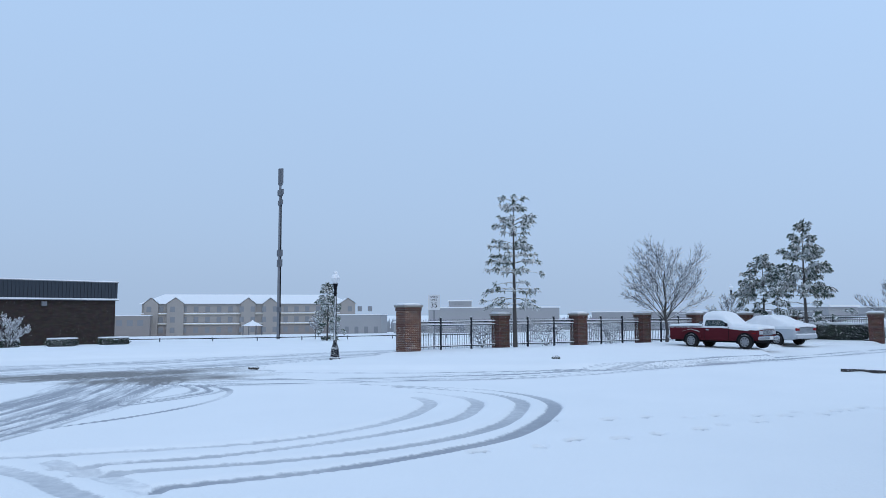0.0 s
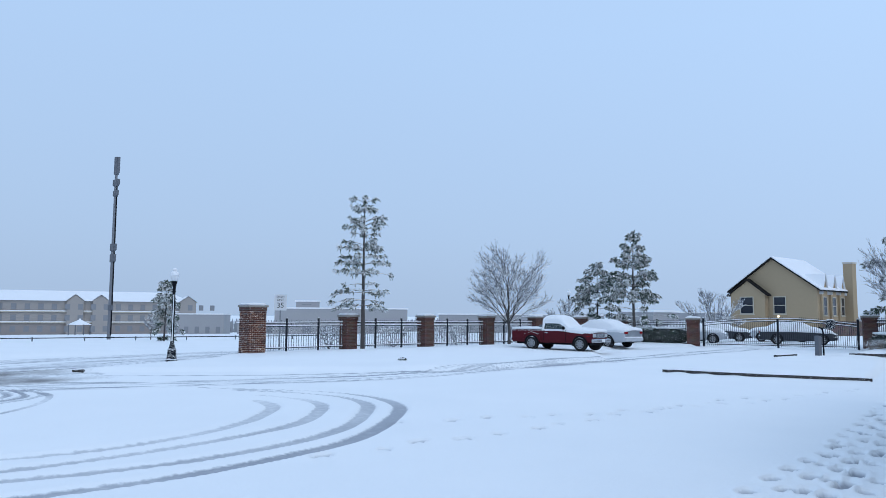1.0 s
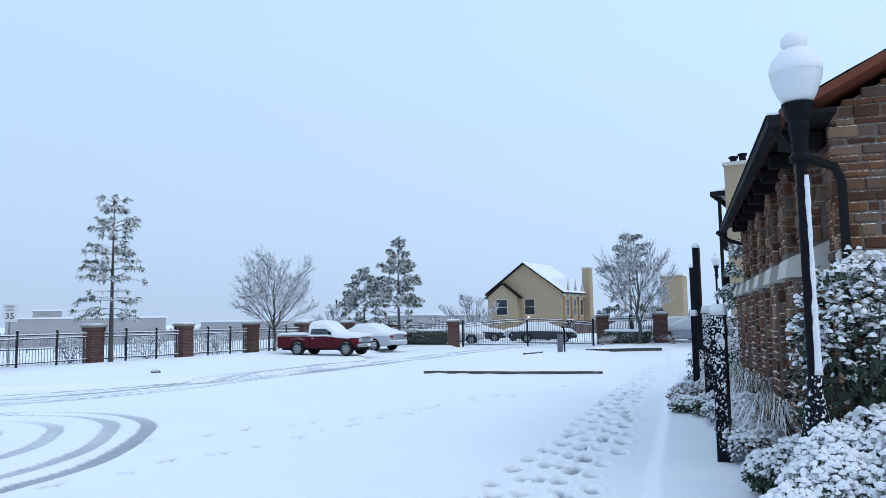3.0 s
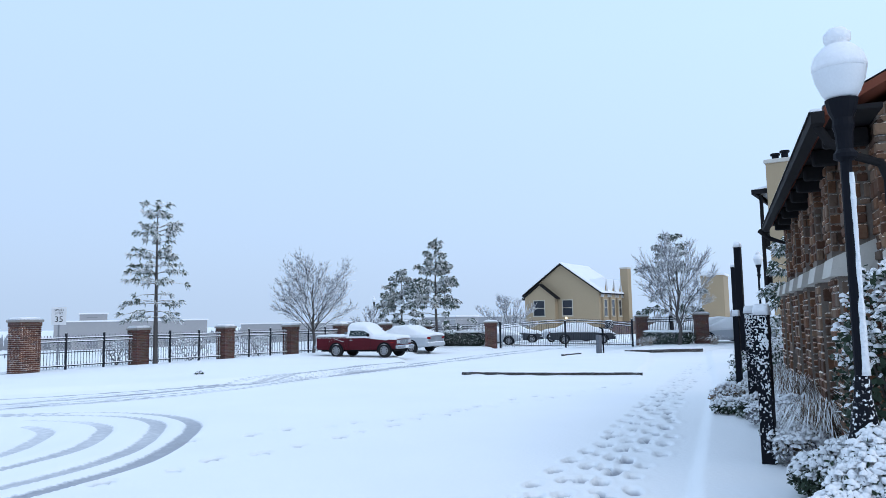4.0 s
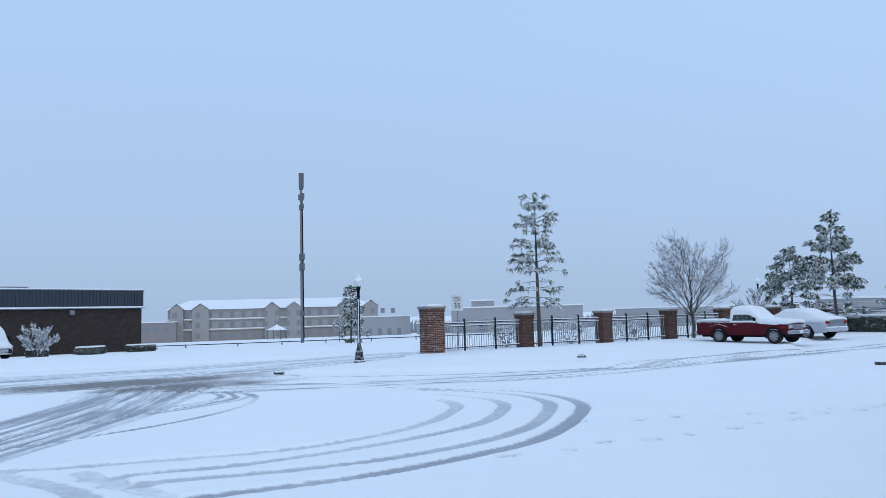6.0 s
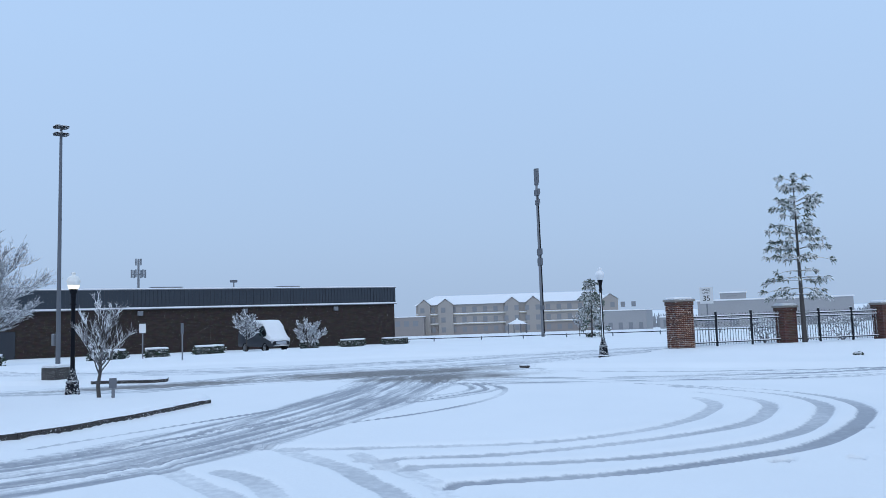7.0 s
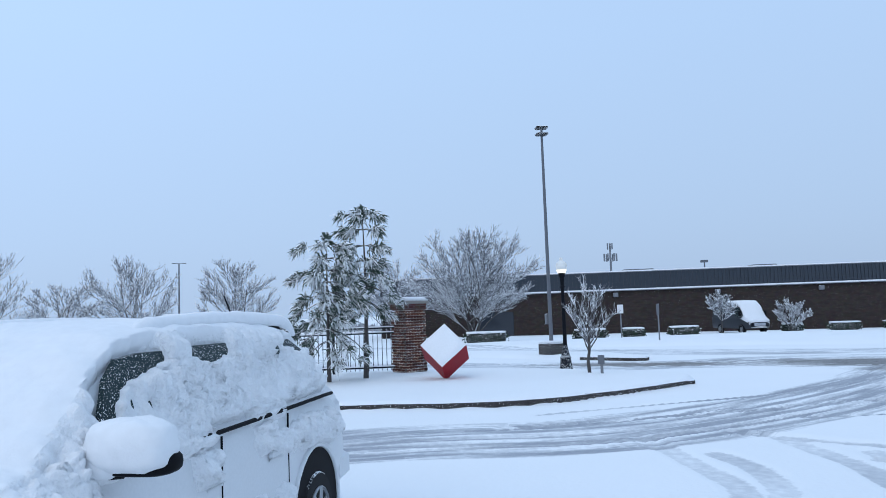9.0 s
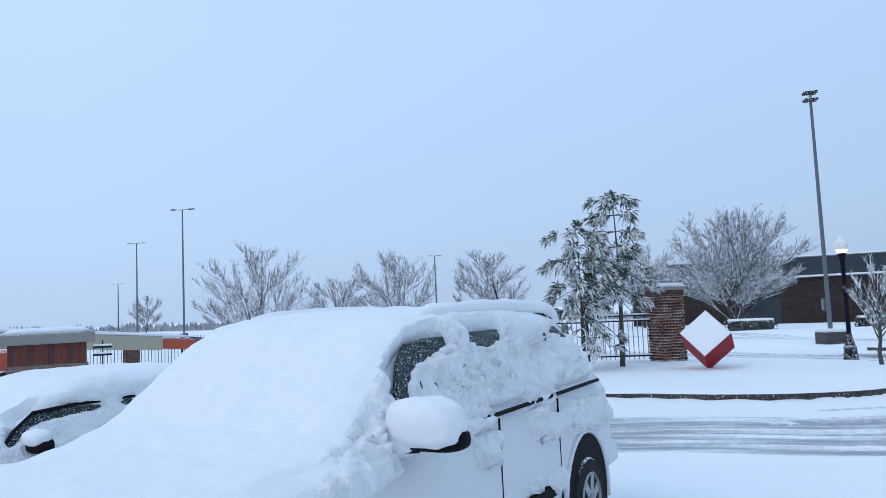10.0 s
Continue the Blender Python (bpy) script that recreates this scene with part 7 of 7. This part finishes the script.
    part("front_bumper", Shape().chamfer(3.2, -0.84, 0.42, 3.42, 0.84, 0.58, 0.03), CHROME, th, "chrome bumper with snow")
    part("number_plate", Shape().box(3.42, -0.16, 0.44, 3.43, 0.16, 0.57), WHITE, th)
    part("rear_bumper", Shape().chamfer(-1.3, -0.8, 0.42, -1.13, 0.8, 0.56, 0.02), CHROME, th)
    for x in (0.0, 2.62):
        for y in (0.84, -0.84):
            wheel(th, x, y, 0.33, 0.11, 8)
    # Underbody slab, near black to deepen the shadow beneath the truck.
    part("under_shadow_pan", Shape().box(-1.0, -0.6, 0.28, 3.0, 0.6, 0.4), PLASTIC, th, "dark underbody slab that deepens the shade below")


pickup()


def sedan(x, y, turn, label, paint, snow=0.1, z=None):
    th = thing("parked_sedan", label, "car", pose(x, y, (gz(x, y) if z is None else z) - 0.02, 0, 0, turn), "snow-covered parked cars")
    st = [(-1.05, 0.72, 0.42, 0.86, 0.92, 0.55), (-1.0, 0.84, 0.34, 0.94, 0.99, 0.66), (-0.55, 0.9, 0.3, 0.97, 1.04, 0.7), (-0.3, 0.91, 0.28, 0.97, 1.12, 0.66), (0.4, 0.91, 0.26, 0.96, 1.42, 0.58), (0.9, 0.91, 0.26, 0.95, 1.46, 0.6), (1.5, 0.91, 0.26, 0.94, 1.41, 0.6), (2.3, 0.9, 0.26, 0.92, 1.0, 0.7), (3.1, 0.88, 0.28, 0.86, 0.9, 0.66), (3.6, 0.78, 0.34, 0.7, 0.74, 0.5)]
    rows = shell_grid(st, 3)
    part("body", rows_shape(rows), paint, th, smooth=True)
    def depth(p, n):
        return snow * (0.3 + 0.7 * max(0.0, n.z)), min(1.0, (n.z - 0.25) * 0.2, p.z - 0.8)
    part("snow_cover", snow_layer(rows, depth, 2, 2)[0], SNOW, th, "snow over roof, glass and boot", smooth=True)
    for sg in (1, -1):
        p = [(-0.1, sg * 0.875, 1.0), (2.0, sg * 0.865, 0.98), (1.45, sg * 0.665, 1.36), (0.5, sg * 0.655, 1.37)]
        part("side_window", Shape().add(p + [(a, b - sg * 0.03, c) for a, b, c in p], [(0, 1, 2, 3), (7, 6, 5, 4), (0, 4, 5, 1), (1, 5, 6, 2), (2, 6, 7, 3), (3, 7, 4, 0)]), FROST_GLASS, th, "frosted side glass")
        part("tail_lamp", Shape().chamfer(-1.06, sg * 0.66 - 0.14, 0.76, -0.96, sg * 0.66 + 0.14, 0.9, 0.02), LAMP_RED, th)
    part("rear_bumper", Shape().chamfer(-1.12, -0.8, 0.36, -0.95, 0.8, 0.62, 0.05), paint, th)
    for wx in (0.0, 2.7):
        for wy in (0.91, -0.91):
            wheel(th, wx, wy, 0.33, 0.11)
    return th


sedan(11.45, 40.9, 128, "silver-white sedan under snow behind the pickup", CAR_SILVER)
for i, (x, y, t, p) in enumerate(((18.6, 52.3, -27, CAR_SILVER), (24.6, 49.4, -24, CAR_DARK), (30.2, 46.4, -28, CAR_SILVER), (30.2, 36.0, 150, CAR_SILVER), (31.5, 39.5, 150, CAR_DARK), (22.3, 56.5, -27, CAR_DARK), (28.5, 53.5, 155, CAR_SILVER), (35, 49.5, -25, CAR_DARK))):
    sedan(x, y, t, "snow-covered car parked behind the gate and railing", p, 0.11)


def van():
    x, y = -46.0, 49.0
    th = thing("parked_van", "dark high-roofed van with a snow-covered windscreen and bonnet", "van", pose(x, y, gz(x, y) - 0.05, 0, 0, -18))
    st = [(-2.6, 0.9, 0.5, 1.4, 2.5, 0.78), (-2.5, 0.97, 0.45, 1.4, 2.62, 0.84), (1.6, 0.97, 0.45, 1.35, 2.62, 0.84), (2.0, 0.97, 0.45, 1.3, 2.4, 0.8), (2.7, 0.96, 0.45, 1.2, 1.35, 0.8), (3.2, 0.92, 0.45, 1.05, 1.12, 0.75), (3.35, 0.8, 0.5, 0.9, 0.95, 0.6)]
    rows = shell_grid(st, 3)
    part("body", rows_shape(rows), CAR_DARK, th, "dark blue-grey paint", smooth=True)
    part("snow_cover", snow_layer(rows, lambda p, n: (0.1, min(1.0, (max(n.z - 0.25, n.x - 0.4)) * 0.3, p.z - 1.0)), 2, 2)[0], SNOW, th, "snow over windscreen and roof", smooth=True)
    part("grille", Shape().chamfer(3.3, -0.5, 0.65, 3.4, 0.5, 0.9, 0.02), CHROME, th)
    for s in (1, -1):
        p = [(1.3, s * 0.95, 1.4), (2.4, s * 0.95, 1.35), (1.9, s * 0.87, 2.1), (1.3, s * 0.88, 2.15)]
        part("side_window", Shape().add(p + [(a, b - s * 0.03, c) for a, b, c in p], [(0, 1, 2, 3), (7, 6, 5, 4), (0, 4, 5, 1), (1, 5, 6, 2), (2, 6, 7, 3), (3, 7, 4, 0)]), FROST_GLASS, th)
        part("mirror", Shape().chamfer(2.3, s * 1.1 - 0.1, 1.5, 2.42, s * 1.1 + 0.1, 1.85, 0.03), PLASTIC, th)
        part("headlamp", Shape().chamfer(3.15, s * 0.72 - 0.15, 0.75, 3.33, s * 0.72 + 0.15, 1.0, 0.03), LAMP_CLEAR, th)
    for wx in (-1.2, 2.3):
        for wy in (0.97, -0.97):
            wheel(th, wx, wy, 0.36, 0.12)


van()


# ---- path side: posts, shrubs, grasses, keypad ----
def square_post(x, y, h, w, label, turn=38, snowy=True):
    th = thing("black_post", label, "post", pose(x, y, gz(x, y) - 0.03, 0, 0, turn), "black posts along the path")
    a = w / 2
    part("shaft", Shape().chamfer(-a, -a, -0.1, a, a, h, 0.006), BLACK, th)
    part("cap", Shape().add([(-a - 0.015, -a - 0.015, h), (a + 0.015, -a - 0.015, h), (a + 0.015, a + 0.015, h), (-a - 0.015, a + 0.015, h), (0, 0, h + 0.06)], [(0, 1, 4), (1, 2, 4), (2, 3, 4), (3, 0, 4), (3, 2, 1, 0)]), BLACK, th)
    part("snow_cap", Shape().mound(-a - 0.02, -a - 0.02, a + 0.02, a + 0.02, h + 0.01, 0.11, drop=0.02), SNOW, th, "cushion of snow", smooth=True)
    if snowy:
        s = Shape()
        n, k = 14, 150
        for j in range(k + 1):
            for i in range(n + 1):
                u, z = -a + w * i / n, h * (0.2 + 0.79 * j / k)
                d = 0.002 + 0.024 * noise.noise(Vector((u * 60, z * 48, x))) + 0.008 * noise.noise(Vector((u * 12, z * 7, x))) - 0.012 * (1 - j / k) - (0.012 if i in (0, n) else 0)
                s.v.append((-a - d, u, z))
        s.f = [(j * (n + 1) + i, (j + 1) * (n + 1) + i, (j + 1) * (n + 1) + i + 1, j * (n + 1) + i + 1) for j in range(k) for i in range(n)]
        part("blown_snow", s, SNOW_ROUGH, th, "patchy snow blown onto one side", smooth=True)
    return th


square_post(6.3, 7.24, 1.72, 0.15, "black square post with snow cap and wind-blown snow")
square_post(8.82, 10.49, 1.75, 0.15, "black square post with snow cap and wind-blown snow")
square_post(10.35, 12.75, 1.7, 0.11, "thinner black square post with a snow cap beside the path", snowy=False)
square_post(12.9, 15.75, 3.45, 0.16, "tall black square post with a snow cap beside the path", snowy=False)
square_post(15.9, 19.7, 3.25, 0.14, "tall black square post with a snow cap beside the path", snowy=False)


def keypad():
    x, y = 17.6, 31.6
    th = thing("gate_keypad", "gooseneck keypad stand with a small wooden post before the gate", "keypad", pose(x, y, gz(x, y), 0, 0, 25))
    part("pole", Shape().tube([(0.35, 0, -0.1), (0.35, 0, 1.0), (0.3, 0, 1.15), (0.1, 0, 1.2)], 0.035, 8), BLACK, th)
    part("box", Shape().chamfer(0.75, -0.15, 1.15, 1.0, 0.15, 1.55, 0.03).box(0.3, -0.03, 1.15, 0.8, 0.03, 1.2), BLACK_SNOWY, th, "black keypad box with snow")
    part("post", Shape().chamfer(-0.1, -0.1, -0.1, 0.1, 0.1, 0.85, 0.01), GREY_PAINT, th, "grey square bollard")


keypad()
for i, (x, y, w, h) in enumerate(((4.23, 4.14, 0.60, 0.55), (4.60, 4.19, 0.75, 0.75), (5.56, 5.63, 0.70, 0.45), (5.57, 5.34, 0.70, 0.60), (4.72, 4.05, 1.0, 0.72), (5.1, 3.95, 1.0, 0.85), (5.0, 4.45, 0.75, 0.85), (5.55, 4.6, 0.8, 0.9), (5.75, 4.15, 1.0, 0.95), (4.85, 3.4, 1.1, 0.85), (5.95, 5.2, 0.7, 0.5))):
    shrub(x, y, w, w * 0.9, h, "evergreen shrub thickly covered with snow beside a lamp post", 80 + i, 2600, leaf=0.026, turn=i * 40)
for i, (x, y, w, h) in enumerate(((5.95, 5.0, 1.25, 2.2), (6.4, 4.6, 1.3, 2.0))):
    shrub(x, y, w, w, h, "tall dark broadleaf shrub flecked with snow beside the stone wall", 90 + i, 3000, leaf=0.04)
rb = random.Random(8)
for i in range(17):
    q = CORNER + U * (1.3 + i * 0.55) - V * (rb.uniform(0.6, 0.85) if i < 7 else rb.uniform(0.8, 1.5))
    shrub(q.x, q.y, rb.uniform(0.6, 0.85), rb.uniform(0.6, 0.85), rb.uniform(0.3, 0.5), "low shrub half buried in snow beside the path", 100 + i, 700, leaf=0.032, material=GRASS_DRY if i % 3 == 0 else LEAF)
for i in range(10):
    q = CORNER + U * (1.2 + i * 0.85) - V * rb.uniform(0.4, 0.6)
    grass_clump(q.x, q.y, rb.uniform(0.55, 0.85), "dry brown ornamental grass bent by snow", 120 + i, 340, 0.42)
for i in range(14):
    q = CORNER + U * (1.1 + i * 0.6) - V * rb.uniform(0.55, 0.9)
    shrub(q.x, q.y, 0.75, 0.7, rb.uniform(0.4, 0.65), "twiggy leafless shrub caught with snow beside the stone wall", 200 + i, 1100, leaf=0.028, material=TWIG)
for i in range(6):
    q = CORNER + U * (10.2 + i * 0.9) - V * rb.uniform(0.2, 1.2)
    shrub(q.x, q.y, 1.3, 1.2, rb.uniform(0.7, 1.2), "snowy evergreen shrub beside the path", 180 + i, 900, leaf=0.04)
shrub(15.9, 47.0, 3.8, 1.0, 1.0, "dark clipped hedge dusted with snow beside the gate", 140, 1400, leaf=0.06, name="hedge", turn=-45)
shrub(25.4, 37.6, 3.6, 1.0, 0.8, "dark clipped hedge dusted with snow before the railing", 141, 1400, leaf=0.06, name="hedge", turn=-75)
for i, (x, y) in enumerate(((24.6, 39.0), (26.5, 34.9), (24.2, 37.6))):
    grass_clump(x, y, 0.6, "dry grass tuft under snow beside a gate pillar", 150 + i, 120, 0.7)
for i, (x, y, w) in enumerate(((-3.9, 36.0, 1.4), (1.2, 40.3, 1.8), (-0.9, 38.6, 2.2), (2.5, 40.9, 1.5))):
    shrub(x, y, w, 1.2, 1.15, "leafless snowy shrub behind the railing", 160 + i, 500, leaf=0.05, material=TWIG)
shrub(-0.25, 26.8, 0.3, 0.25, 0.14, "small dark stone-like clod poking out of the snow", 170, 60, leaf=0.04)
pine(18.5, 20.2, 4.2, "snowy evergreen beside the apartment block", 18, bare=0.05, width=0.22, whorls=12, size=0.3)
pine(15.9, 16.1, 3.4, "snowy evergreen beside the clubhouse", 19, bare=0.05, width=0.22, whorls=11, size=0.28)

# ---- clubhouse stones: each one proud of the mortar ----
def lay_stones(parent, origin, along, out, length, z0, z1, rnd, top=None, wmax=0.4, joined=None):
    """Coursed rubble on a wall face: single stones, or one joined rest."""
    z = z0
    m = Matrix(((along.x, -out.x, 0, 0), (along.y, -out.y, 0, 0), (0, 0, 1, 0), (0, 0, 0, 1)))
    while z < z1 - 0.05:
        hh = min(rnd.choice((0.07, 0.09, 0.11, 0.13, 0.17)), z1 - z)
        x = -rnd.uniform(0, 0.1)
        while x < length - 0.06:
            w = rnd.uniform(0.12, wmax) * (0.8 if hh < 0.1 else 1.0)
            a, b = max(x, 0.0), min(x + w, length)
            if b - a > 0.06 and (top is None or z + hh < top((a + b) / 2) + 0.12):
                at = Matrix.Translation(origin + along * a + out * rnd.uniform(-0.018, 0.016) + Vector((0, 0, z))) @ m
                if joined is not None:
                    joined.chamfer(0.007, -0.02, 0.006, b - a - 0.007, 0.045, hh - 0.006, 0.012, at)
                else:
                    key = (round((b - a) / 0.04), round(hh, 2))
                    if key not in STONES:
                        STONES[key] = Shape().chamfer(0.007, -0.02, 0.006, key[0] * 0.04 - 0.007, 0.045, hh - 0.006, 0.012).mesh("stone", STONE)
                    ob = new("stone", STONES[key])
                    ob.parent = parent
                    ob.matrix_basis = at
            x += w
        z += hh


STONES = {}
rnd = random.Random(77)
rest = Shape()
lay_stones(CLUBHOUSE, Vector((0.06, 0.02, 0)), Vector((0, 1, 0)), Vector((-1, 0, 0)), 2.2, 0.9, 2.14, rnd)
lay_stones(CLUBHOUSE, Vector((0.06, 0.02, 0)), Vector((0, 1, 0)), Vector((-1, 0, 0)), 2.2, 2.36, 4.6, rnd, top=lambda s: WALL_H + s * PITCH - 0.1)
lay_stones(CLUBHOUSE, Vector((0.06, 2.22, 0)), Vector((0, 1, 0)), Vector((-1, 0, 0)), 2.2, 0.3, 2.14, rnd, joined=rest)
lay_stones(CLUBHOUSE, Vector((0.06, 2.22, 0)), Vector((0, 1, 0)), Vector((-1, 0, 0)), 2.2, 2.36, 5.8, rnd, top=lambda s: WALL_H + (s + 2.2) * PITCH - 0.1, joined=rest)
lay_stones(CLUBHOUSE, Vector((0.02, 0.06, 0)), Vector((1, 0, 0)), Vector((0, -1, 0)), 8.9, 0.2, WALL_H - 0.1, rnd, joined=rest)
for i in range(6):
    x = 0.5 + i * 1.6
    keep = None if i == 0 else rest
    lay_stones(CLUBHOUSE, Vector((x, -0.32, 0)), Vector((1, 0, 0)), Vector((0, -1, 0)), 0.62, 0.2, 2.1, rnd, wmax=0.3, joined=keep)
    lay_stones(CLUBHOUSE, Vector((x, -0.3, 0)), Vector((0, 1, 0)), Vector((-1, 0, 0)), 0.34, 0.2, 2.1, rnd, wmax=0.3, joined=keep)
    lay_stones(CLUBHOUSE, Vector((x + 0.06, -0.16, 0)), Vector((1, 0, 0)), Vector((0, -1, 0)), 0.5, 2.5, WALL_H - 0.15, rnd, wmax=0.26, joined=keep)
    lay_stones(CLUBHOUSE, Vector((x + 0.06, -0.16, 0)), Vector((0, 1, 0)), Vector((-1, 0, 0)), 0.2, 2.5, WALL_H - 0.15, rnd, wmax=0.2, joined=keep)
tagged(part("stonework", rest, STONE_MIX, CLUBHOUSE, "rough brown coursed stonework"), kind="stuff")

# ---- bricks of the two tall entrance pillars ----
FACE_BRICK = mat("rough_red_brown_brick", (0.098, 0.048, 0.041), 0.9, vary=0.35, scale=14, bump=0.5, snow=0.25, fleck=0.12, fscale=20)
stone_variation(FACE_BRICK)
BRICK_LONG = Shape().chamfer(0.005, -0.012, 0.005, 0.195, 0.05, 0.07, 0.005).mesh("brick", FACE_BRICK)
BRICK_HALF = Shape().chamfer(0.005, -0.012, 0.005, 0.095, 0.05, 0.07, 0.005).mesh("brick", FACE_BRICK)
for th, a, top in LAID:
    rows = int(top / 0.076)
    for face in range(4):
        for row in range(rows):
            x = -a - (0.0 if (row + face) % 2 else 0.1)
            while x < a - 0.04:
                half = x < -a - 0.01 or x + 0.2 > a + 0.01
                ob = new("brick", BRICK_HALF if half else BRICK_LONG)
                ob.parent = th
                ob.matrix_basis = pose(0, 0, 0, 0, 0, 90 * face) @ Matrix.Translation((max(x, -a), -a + rnd.uniform(-0.008, 0.004), row * top / rows))
                x += 0.2
